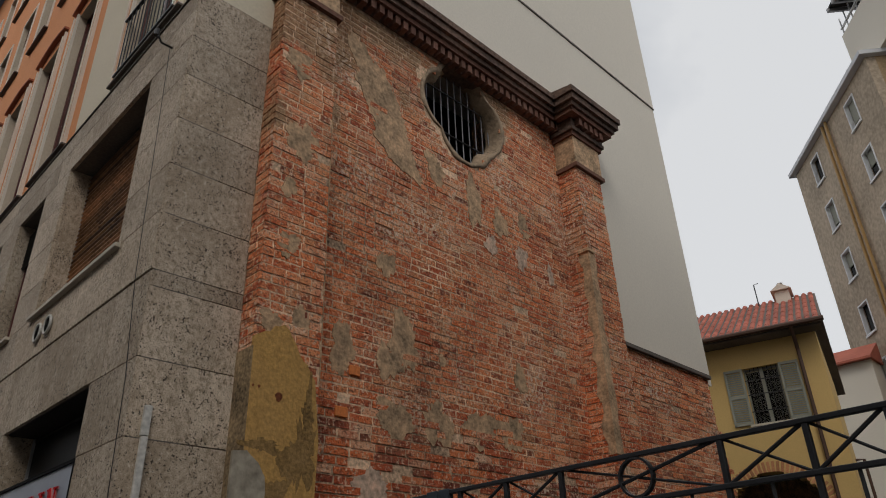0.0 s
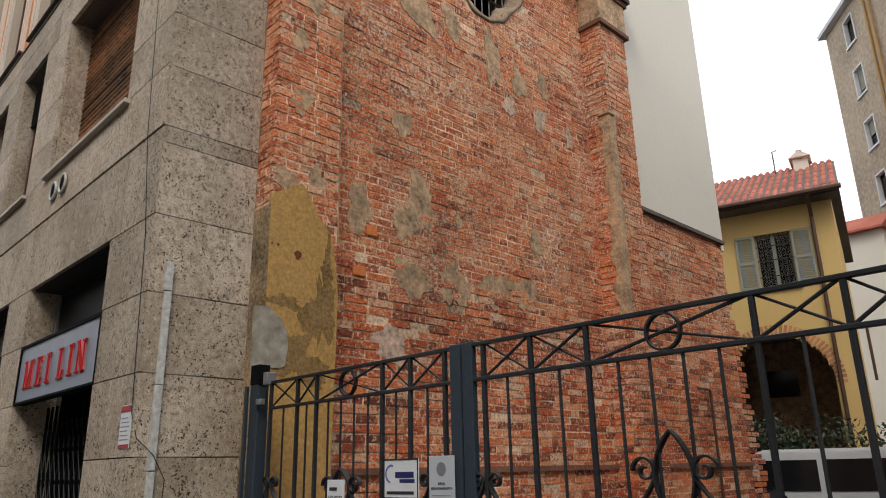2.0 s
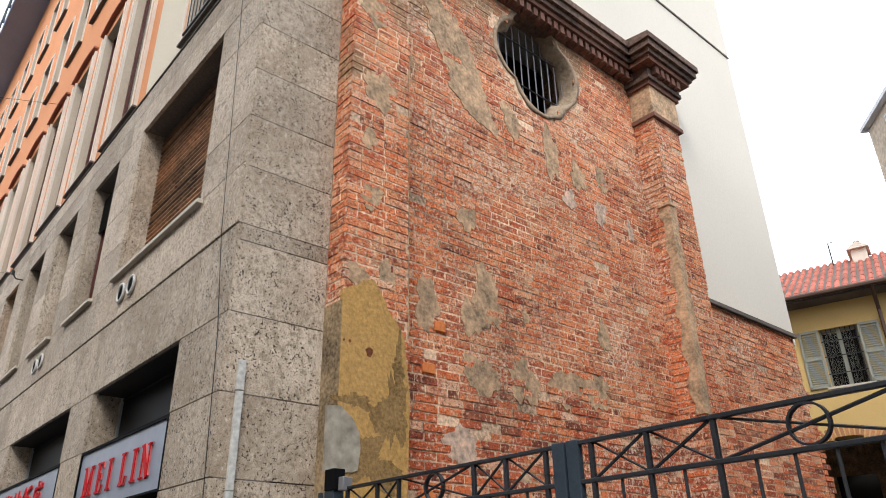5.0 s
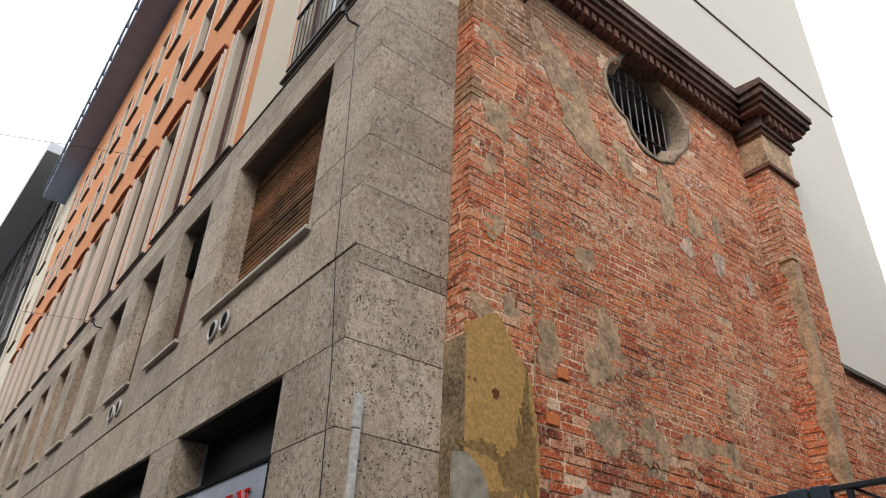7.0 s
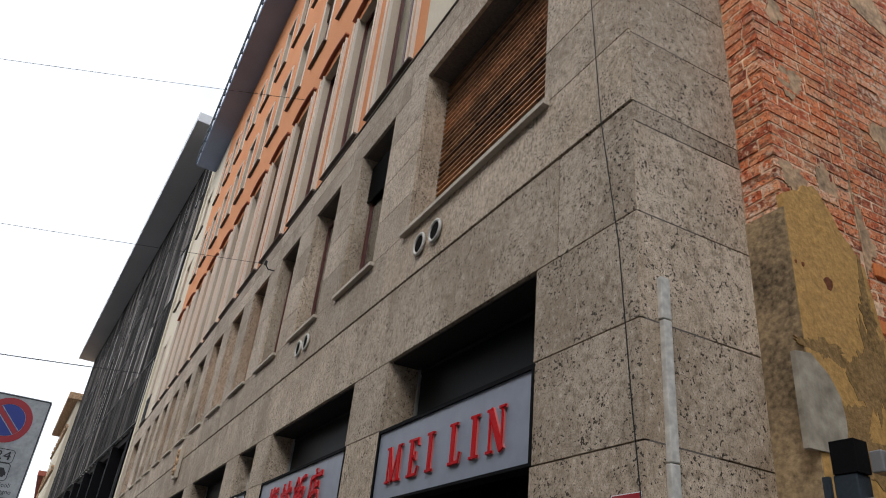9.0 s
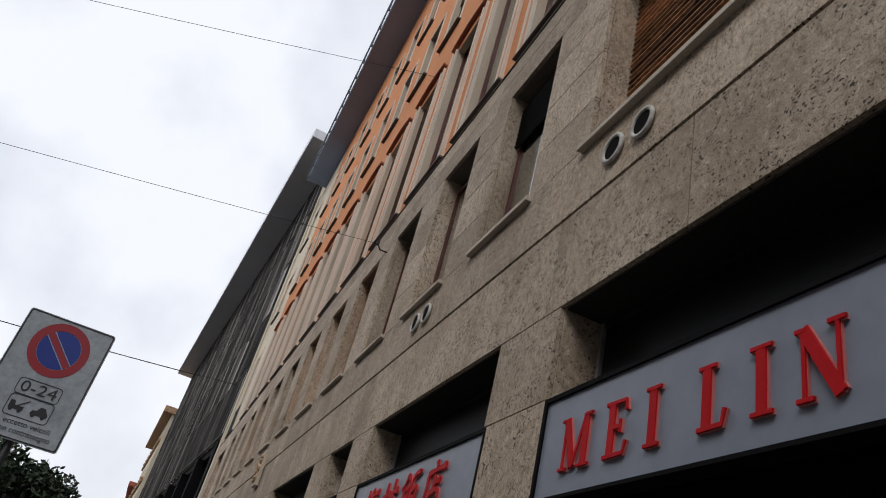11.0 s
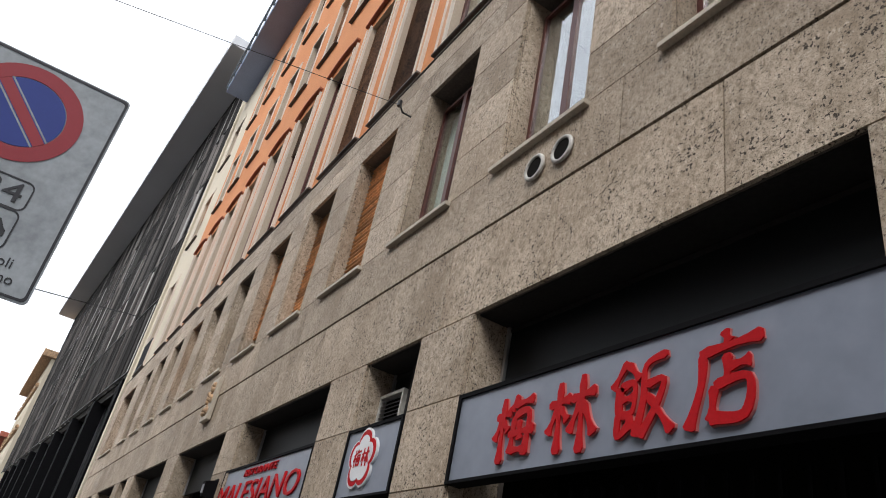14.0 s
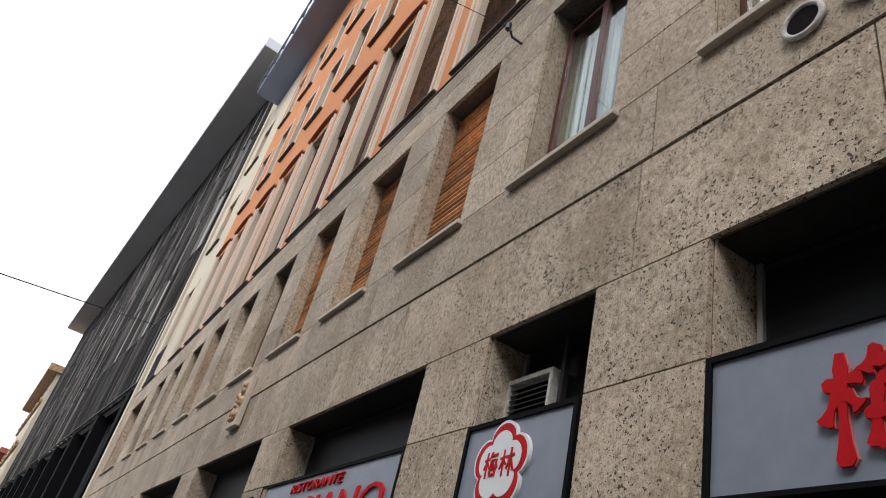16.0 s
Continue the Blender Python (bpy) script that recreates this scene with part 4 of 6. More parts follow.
GLYPH_C = [[(0.26, 1.0), (0.02, 0.68)], [(0.27, 0.96), (0.48, 0.74)], [(0.16, 0.65), (0.4, 0.68), (0.38, 0.34), (0.15, 0.34), (0.15, 0.65)], [(0.16, 0.5), (0.38, 0.51)], [(0.14, 0.34), (0.13, 0.05), (0.34, 0.18)], [(0.3, 0.3), (0.46, 0.08)], [(0.95, 0.97), (0.6, 0.87), (0.57, 0.45), (0.45, 0.04)], [(0.62, 0.62), (0.9, 0.65), (0.78, 0.33), (0.54, 0.02)], [(0.64, 0.5), (1.02, 0.04)]]
GLYPH_D = [[(0.5, 1.04), (0.56, 0.9)], [(0.15, 0.82), (0.97, 0.88)], [(0.2, 0.82), (0.17, 0.45), (0.0, 0.0)], [(0.54, 0.76), (0.54, 0.42)], [(0.54, 0.6), (0.84, 0.63)], [(0.36, 0.42), (0.32, 0.06)], [(0.36, 0.42), (0.82, 0.45), (0.76, 0.06), (0.32, 0.07)]]
sign_b, hw, h = sign_box(-12.464, -9.571, "wide pale grey shop sign with four raised red brush characters")
for fig, x in ((GLYPH_A, -11.97), (GLYPH_B, -11.475), (GLYPH_C, -10.98), (GLYPH_D, -10.5)):
    raised(sign_b, fig, x + 11.0175, 0.08, 0.37, 0.395, 0.054 if fig is not GLYPH_C else 0.047, "raised_character", True)
sign_c, hw, h = sign_box(-14.238, -13.244, "small pale grey sign with a red-rimmed five-petal flower emblem")
for material, grow, ya, yb in ((M_WHITE, 1.0, -0.055, -0.034), (M_RED, 0.93, -0.058, -0.05), (M_WHITE, 0.76, -0.061, -0.055)):
    outline = []
    for i in range(60):
        th = i * math.tau / 60
        r = h * 0.415 * grow * (0.8 + 0.24 * abs(math.cos(2.5 * (th - math.pi / 2))) ** 0.7)
        outline.append((-0.08 + r * math.cos(th), h * 0.52 + r * math.sin(th)))
    part("flower", prism(bmesh.new(), outline, "y", ya, yb), material, sign_c)
for fig, u in ((GLYPH_A, -0.215), (GLYPH_B, -0.07)):
    bm = bmesh.new()
    for pts in fig:
        stroke(bm, [(u + 0.13 * a, h * 0.4 + h * 0.26 * c) for a, c in pts], 0.013, -0.064 - 0.0004 * fig.index(pts), -0.06)
    part("small_character", bm, M_RED, sign_c)
sign_d, hw, h = sign_box(-17.967, -15.018, "pale grey sign with red serif words for a restaurant")
text_mesh("RISTORANTE", h * 0.2, 0.008, M_RED, pose(-0.05, -0.044, h * 0.81, 90, 0, 0), sign_d, shear=0.2, wide=1.6)
text_mesh("MALESIANO", h * 0.62, 0.008, M_RED, pose(-0.1, -0.044, h * 0.4, 90, 0, 0), sign_d, shear=0.15, wide=1.42)


def lattice_gate(a, c, z1, y):
    """Folded-out scissor gate behind a shop opening."""
    g = thing("folding_gate", (a + c) / 2, y, 0.12, "dark folding scissor gate across the shop entrance", "folding gate", "shop gates")
    w, n = c - a, max(4, int((c - a) / 0.13))
    hgt = z1 - 0.12
    for i in range(n + 1):
        u = -w / 2 + w * i / n
        part("upright", boxes((u - 0.008, u + 0.008, -0.012, 0.012, 0.0, hgt)), M_BLACK, g)
    for k, s in enumerate((1, -1)):
        bm = bmesh.new()
        for i in range(n):
            for j in range(int(hgt / 0.3)):
                u0, u1 = -w / 2 + w * i / n, -w / 2 + w * (i + 1) / n
                z0 = j * 0.3 + 0.05
                tube(bm, [(u0, 0.015 * s, z0 if s > 0 else z0 + 0.26), (u1, 0.015 * s, z0 + 0.26 if s > 0 else z0)], 0.006, 4)
        part("lattice", bm, M_CABLE, g)


for k, (a, c) in enumerate(SHOPS):
    low = 3.006
    t = thing("transom", (a + c) / 2, FY + 0.3, low, "smoked dark panel above the shop opening", "transom panel", "transoms", "structure")
    hw, hh = (c - a) / 2, SHOP_TOP - low
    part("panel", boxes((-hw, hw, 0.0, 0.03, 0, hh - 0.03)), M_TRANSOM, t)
    part("frame_strip", boxes((-hw + 0.03, -hw + 0.06, -0.025, 0.0, 0, hh - 0.02)), M_ALU, t, "pale aluminium strip")
    part("frame_strip", boxes((-hw, hw, -0.01, 0.0, hh - 0.06, hh - 0.03)), M_DARKMETAL, t)
    for u0, u1, w0 in ((-hw, -hw + 0.012, -low), (hw - 0.012, hw, -low)):
        part("lining", boxes((u0, u1, -0.27, 0.1, w0, hh)), M_STONE, t)
    # lintel underside painted nearly black for the shade of the recess
    part("head_shade", boxes((-hw + 0.012, hw - 0.012, -0.26, 0.1, hh - 0.012, hh)), M_DARKMETAL, t, "dark sheet under the lintel, shade put into its colour")
    if k < 4:
        lattice_gate(a + 0.03, c - 0.03, 2.396, FY + 0.33)
    # shop depth is a near-black sheet, its shade painted in
    d = part("shop_shade", boxes((a, c, FY + 1.5, FY + 1.52, 0.12, low)), M_INSHADE)
    tagged(d, "near-black sheet for the shade inside the shop", "interior", kind="structure")
vent = thing("vent_grille", -13.985, FY + 0.2, 3.02, "pale louvred vent box above the flower sign", "vent")
part("vent_frame", boxes((-0.22, -0.195, 0, 0.07, 0, 0.36), (0.195, 0.22, 0, 0.07, 0, 0.36), (-0.195, 0.195, 0, 0.07, 0, 0.03), (-0.195, 0.195, 0, 0.07, 0.33, 0.36)), M_DUCT, vent, "pale scuffed frame")
for i in range(8):
    part("louvre", prism(bmesh.new(), [(0.01, 0.045 + i * 0.036), (0.05, 0.068 + i * 0.036), (0.053, 0.063 + i * 0.036), (0.013, 0.04 + i * 0.036)], "x", -0.195, 0.195), M_GREYBAR, vent)
part("back_plate", boxes((-0.195, 0.195, 0.06, 0.068, 0.03, 0.33)), M_INSHADE, vent)
part("side_mullion", boxes((0.27, 0.3, 0.02, 0.06, 0, 0.56)), M_DARKMETAL, vent)

# small fittings on the stone front
for cx in (-8.102, -11.628):
    for dx in (0.0, -0.305):
        r = thing("vent_ring", cx + dx, FY, 4.63, "pale round vent collar in the stone", "vent ring", "vent rings")
        bm = bmesh.new()
        pts = [(0.098 * math.cos(i * math.tau / 24), -0.03, 0.098 * math.sin(i * math.tau / 24)) for i in range(24)]
        tube(bm, pts, 0.016, 8, True)
        part("collar", bm, M_DUCT, r, smooth=True)
        # the hole is a near-black disc, shade given as colour
        part("opening", prism(bmesh.new(), [(0.094 * math.cos(i * math.tau / 20), 0.094 * math.sin(i * math.tau / 20)) for i in range(20)], "y", -0.032, -0.024), M_INSHADE, r)
plaque = thing("relief_plaque", -20.148, FY - 0.03, 3.977, "narrow weathered terracotta relief plaque", "plaque")
part("plaque_back", soft_box(-0.22, 0.22, -0.05, 0.02, 0, 0.7, 0.01), M_SILL, plaque)
bm = bmesh.new()
for i in range(26):
    c = Vector((random.uniform(-0.13, 0.13), -0.05, random.uniform(0.1, 0.62)))
    bmesh.ops.create_icosphere(bm, subdivisions=1, radius=random.uniform(0.03, 0.06), matrix=Matrix.Translation(c))
part("relief", bm, M_PLASTER_GREY, plaque, "eroded figures in relief", True)
for x, z, side in ((-14.746, 6.893, 0), (-6.091, 7.085, 0)):
    hook = thing("cable_hook", x, FY - 0.03, z, "dark iron cable hook with insulator", "hook", "cable hooks")
    part("hook_arm", tube(bmesh.new(), [(0, 0.03, 0), (0, -0.1, 0), (0.02, -0.14, 0.04), (0.0, -0.16, 0.09)], 0.012, 6), M_IRON, hook)
    part("insulator", tube(bmesh.new(), [(0, -0.16, 0.06), (0, -0.16, 0.14)], 0.028, 8), M_IRON, hook)
bell = thing("wall_lamp_box", -18.24, FY, 2.62, "small black lamp box on the stone pier", "wall lamp")
part("back_plate", soft_box(-0.07, 0.07, -0.02, 0.0, 0, 0.3, 0.005), M_BLACK, bell)
part("hood", prism(bmesh.new(), [(-0.02, 0.28), (-0.16, 0.24), (-0.15, 0.06), (-0.02, 0.02)], "x", -0.06, 0.06), M_BLACK, bell)
part("lens", boxes((-0.045, 0.045, -0.162, -0.15, 0.09, 0.2)), M_GREYBAR, bell)
duct = thing("cable_duct", CX, 2.441, 0.12, "scuffed white plastic cable duct on the stone corner", "cable duct")
zz = [0.0, 0.9, 1.6, 2.2, 2.9, 3.254 - 0.12]
for z0, z1 in zip(zz, zz[1:]):
    part("duct_length", soft_box(0.0, 0.035, -0.028 + random.uniform(-0.006, 0.006), 0.028, z0 + 0.003, z1 - 0.003, 0.005), M_DUCT, duct)
wire = thing("loose_wire", CX, FY, 1.887, "thin dark wire hanging down the corner", "wire")
part("strand", local(tube(bmesh.new(), [(-6.091, FY - 0.035, 7.085), (-6.023, FY - 0.035, 6.294), (-5.865, FY - 0.036, 4.373), (-5.763, FY - 0.006, 3.469), (-5.695, FY - 0.006, 2.565), (-5.65, FY - 0.008, 2.113), (CX + 0.01, FY + 0.03, 1.943), (CX + 0.04, 2.441, 1.83), (CX + 0.03, 2.542, 1.661), (CX + 0.02, 2.531, 1.322)], 0.0034, 5), CX, FY, 1.887), M_CABLE, wire)
notice = thing("paper_notice", -5.752, FY, 1.876, "small white notice with a red heading taped to the stone", "notice")
part("sheet", boxes((-0.1, 0.1, -0.006, -0.003, 0, 2.181 - 1.876)), M_WHITE, notice)
part("heading", boxes((-0.095, 0.095, -0.008, -0.006, 0.255, 0.3), (-0.095, 0.095, -0.008, -0.006, 0.004, 0.03)), M_SIGNRED, notice)
for i in range(6):
    part("print_bar", boxes((-0.08, 0.08 - 0.02 * (i % 3), -0.008, -0.006, 0.06 + i * 0.03, 0.066 + i * 0.03)), M_SIGNFACE, notice)


# ---- plaster patches and strips on the brick ----
PATCHES = []


def patch(x, y, z, w, h, material, lean=0.0, thick=0.001, rough=0.3, name="plaster_patch", axis="x"):
    PATCHES.append(name)
    thick += 0.0005 * (len(PATCHES) % 5)
    n = 72
    ph = [random.uniform(0, 6.28) for _ in range(5)]
    out = []
    for i in range(n):
        th = i * math.tau / n
        r = 1 + rough * (math.sin(2 * th + ph[0]) * 0.4 + math.sin(3 * th + ph[1]) * 0.4 + math.sin(5 * th + ph[2]) * 0.35 + math.sin(9 * th + ph[3]) * 0.2 + math.sin(17 * th + ph[4]) * 0.12 + random.uniform(-0.3, 0.3))
        v = h / 2 * r * math.sin(th)
        out.append((y + w / 2 * r * math.cos(th) + lean * v, z + v))
    bm = prism(bmesh.new(), out, axis, x - 0.01, x + thick)
    return part(name, bm, material, brick_wall)


for y, z, w, h, lean in ((5.062, 4.384, 0.42, 0.62, 0.0), (4.836, 4.124, 0.26, 0.4, 0.0), (4.26, 4.147, 0.3, 0.5, 0.0), (4.825, 5.243, 0.26, 0.3, 0.0), (4.949, 3.548, 0.46, 0.4, 0.0), (5.56, 3.582, 0.4, 0.48, 0.0), (6.215, 3.638, 0.5, 0.4, 0.0), (6.723, 3.695, 0.5, 0.42, 0.0), (6.859, 6.531, 0.34, 0.36, 0.0), (7.368, 6.678, 0.22, 0.4, 0.0), (6.339, 6.689, 0.3, 0.7, 0.0), (5.627, 6.882, 0.3, 0.46, -0.2), (4.689, 7.537, 0.7, 1.25, -0.35), (4.995, 6.915, 0.6, 0.7, -0.3), (5.65, 4.316, 0.1, 0.16, 0.0), (7.006, 4.373, 0.2, 0.4, 0.0)):
    patch(QX, y, z, w, h, M_PLASTER_GREY, lean)
for y, z, w, h in ((6.633, 6.124, 0.22, 0.3), (4.656, 2.848, 0.42, 0.34), (7.255, 6.136, 0.26, 0.34), (7.887, 6.068, 0.14, 0.3)):
    patch(QX, y, z, w, h, M_LIME)
for y, z, w, h in ((3.48, 6.102, 0.34, 0.5), (3.401, 4.893, 0.24, 0.24), (3.367, 5.503, 0.16, 0.22), (3.3, 4.09, 0.24, 0.2), (3.593, 4.17, 0.18, 0.26), (3.39, 7.085, 0.3, 0.4)):
    patch(PXL, y, z, w, h, M_PLASTER_GREY)
for y, z, w in ((4.418, 3.944, 0.13), (4.271, 3.514, 0.15), (4.237, 2.396, 0.13)):
    part("replaced_brick", soft_box(QX - 0.02, QX + 0.016, y - w / 2, y + w / 2, z - 0.05, z + 0.05, 0.006, 1), M_BRICKNEW, brick_wall, "bright orange replaced brick")
# ochre plaster clinging to the foot of the pilaster: an arched sheet with a broken edge
out = [(PL0 - 0.004, 0.0), (PL0 - 0.004, 3.921)]
for i in range(13):
    t = i / 12
    out.append((PL0 + 0.1 + (PL1 - PL0 - 0.16) * t, 3.966 + 0.1 * math.sin(math.pi * min(1, t * 1.4)) - 0.55 * max(0, t - 0.35) ** 1.3 + random.uniform(-0.02, 0.02)))
for z in (3.526, 3.13, 2.791, 2.452, 2.113, 1.774, 1.322, 0.757, 0.0):
    out.append((PL1 + random.uniform(-0.05, 0.012), z))
part("ochre_plaster", prism(bmesh.new(), out, "x", PXL - 0.02, PXL + 0.02), M_OCHRE, brick_wall, "flaking ochre plaster sheet with a rusty hole")
# side of the ochre sheet, its shade put into the darker brown
part("ochre_plaster_side", boxes((CX, PXL + 0.018, PL0 - 0.012, PL0 + 0.01, 0.0, 3.831)), M_SHADESIDE, brick_wall)
for y, z, w, h in ((3.66, 2.98, 0.26, 0.6), (3.45, 2.55, 0.5, 0.34), (3.72, 3.3, 0.12, 0.5), (3.3, 3.02, 0.3, 0.12)):
    patch(PXL + 0.02, y, z, w, h, M_OCHREDARK, rough=0.55, name="damp_stain")
bm = bmesh.new()
for y, z, r in ((3.413, 3.435, 0.035), (3.22, 3.492, 0.012), (3.164, 3.492, 0.01)):
    prism(bm, [(y + r * math.cos(k * 0.7) * (1 + 0.3 * math.sin(k * 2.1)), z + 1.2 * r * math.sin(k * 0.7)) for k in range(9)], "x", PXL + 0.018, PXL + 0.022)
part("rusty_hole", bm, mat("rust", (0.2, 0.06, 0.02), 0.9, var=0.4), brick_wall)
part("cement_pad", prism(bmesh.new(), [(PL0 - 0.1, 2.47), (PL0 + 0.14, 2.48), (3.33, 2.5), (3.35, 2.66), (3.335, 2.78), (3.27, 2.88), (3.18, 2.945), (PL0 + 0.02, 2.965), (PL0 - 0.1, 2.95)], "x", PXL, PXL + 0.03), M_CEMENT, brick_wall, "grey cement repair above the gate post")
for z0, z1 in ((3.638, 4.486), (4.509, 5.164), (5.243, 6.124), (6.237, 6.746)):
    part("edge_bead", boxes((PXL - 0.02, PXL + 0.003, PL1 - 0.006, PL1 + 0.003, z0, z1)), M_PLASTER_GREY, brick_wall, "pale mortar bead on the pilaster edge")
# right pilaster: plaster arris below a small ledge
edge = [(PR0 + 0.15 + 0.012 * math.sin(k * 1.3) + random.uniform(-0.015, 0.015), 3.582 + (6.52 - 3.582) * k / 22) for k in range(23)]
part("arris_plaster", prism(bmesh.new(), [(PR0 - 0.012, 3.582)] + edge + [(PR0 - 0.012, 6.52)], "x", PX - 0.02, PX + 0.014), M_PLASTER_GREY, brick_wall)
edge = [(PX - 0.13 + 0.03 * math.sin(k * 1.7) + random.uniform(-0.02, 0.02), 3.582 + (6.52 - 3.582) * k / 22) for k in range(23)]
part("arris_plaster_side", prism(bmesh.new(), [(PX + 0.012, 3.582), (PX + 0.012, 6.52)] + edge[::-1], "y", PR0 - 0.014, PR0), M_PLASTER_GREY, brick_wall)
part("arris_ledge", soft_box(PX - 0.16, PX + 0.035, PR0 - 0.04, PR0 + 0.12, 6.49, 6.56, 0.012, 1), M_PLASTER_GREY, brick_wall)
part("plinth_course", boxes((QX - 0.1, QX + 0.03, PL1, PR0, 1.661, 1.718), (WX - 0.05, WX + 0.035, PR0 - 0.04, WE + 0.035, 1.661, 1.718)), M_CORNBRICK, brick_wall)

# ---- entrance gate ----
GY = 2.994
gate = thing("entrance_gate", -3.051, GY, 0.0, "dark wrought-iron double gate with scrolls and a cross-braced top band", "gate")


def gpart(name, bm, material=M_IRON, label="", smooth=False):
    return part(name, local(bm, -3.051, GY, 0.0), material, gate, label, smooth)


R0, R1 = 2.13, 2.311
gpart("gate_post", soft_box(-5.198, -5.085, GY - 0.045, GY + 0.045, 0, 2.31, 0.008), M_GATEPOST)
gpart("post_stub", boxes((-5.19, -5.075, GY - 0.05, GY + 0.04, 2.31, 2.45)), M_BLACK)
gpart("hinge_lug", soft_box(-5.085, -5.02, GY - 0.06, GY - 0.02, 2.16, 2.2, 0.004), M_STEEL)
gpart("flat_bar", boxes((-5.232, -5.2, GY - 0.07, GY - 0.05, 0, 2.3)), M_GATEPOST)
gpart("post_box", soft_box(-5.017, -4.961, GY - 0.05, GY + 0.03, 2.294, 2.384, 0.006), M_STEEL, "grey lock box")
gpart("gate_post", soft_box(-0.768, -0.565, GY - 0.07, GY + 0.07, 0, 2.452, 0.008), M_GATEPOST)
for a, c in ((-4.972, -3.074), (-3.028, -0.814)):
    for z in (R0, R1, 0.2):
        gpart("rail", soft_box(a, c, GY - 0.015, GY + 0.015, z - 0.01, z + 0.01, 0.003))
for a, c in ((-3.141, -3.065), (-3.051, -2.978)):
    gpart("meeting_stile", soft_box(a, c, GY - 0.02, GY + 0.02, 0.06, 2.328, 0.005), M_GATEPOST)


def smooth_line(pts, n=6):
    """A rounded path through the points."""
    q = [Vector(pts[0]), *[Vector(p) for p in pts], Vector(pts[-1])]
    out = []
    for k in range(1, len(q) - 2):
        for j in range(n):
            t = j / n
            p = 0.5 * (2 * q[k] + (q[k + 1] - q[k - 1]) * t + (2 * q[k - 1] - 5 * q[k] + 4 * q[k + 1] - q[k + 2]) * t * t + (3 * q[k] - q[k - 1] - 3 * q[k + 1] + q[k + 2]) * t ** 3)
            out.append((p.x, p.y))
    return out + [tuple(pts[-1])]


def scroll(cx, cz, r, turns, start, sign, band=0.028):
    """A flat iron scroll coiled in the plane of the gate."""
    pts = []
    k = int(18 * turns)
    for i in range(k + 1):
        th = start + sign * i / k * turns * math.tau
        rr = r * (1 - 0.8 * i / k)
        pts.append((cx + rr * math.cos(th), cz + rr * math.sin(th)))
    return pts


def ribbon(pts, band=0.028, thick=0.0045):
    bm = bmesh.new()
    n = len(pts)
    rows = []
    for i, (x, z) in enumerate(pts):
        x0, z0 = pts[max(0, i - 1)]
        x1, z1 = pts[min(n - 1, i + 1)]
        d = Vector((x1 - x0, z1 - z0)).normalized()
        nx, nz = -d.y * thick, d.x * thick
        rows.append([bm.verts.new((x + nx, GY - band / 2, z + nz)), bm.verts.new((x + nx, GY + band / 2, z + nz)), bm.verts.new((x - nx, GY + band / 2, z - nz)), bm.verts.new((x - nx, GY - band / 2, z - nz))])
    for a, c in zip(rows, rows[1:]):
        for k in range(4):
            bm.faces.new((a[k], a[(k + 1) % 4], c[(k + 1) % 4], c[k]))
    bm.faces.new(rows[0])
    bm.faces.new(rows[-1][::-1])
    return bm


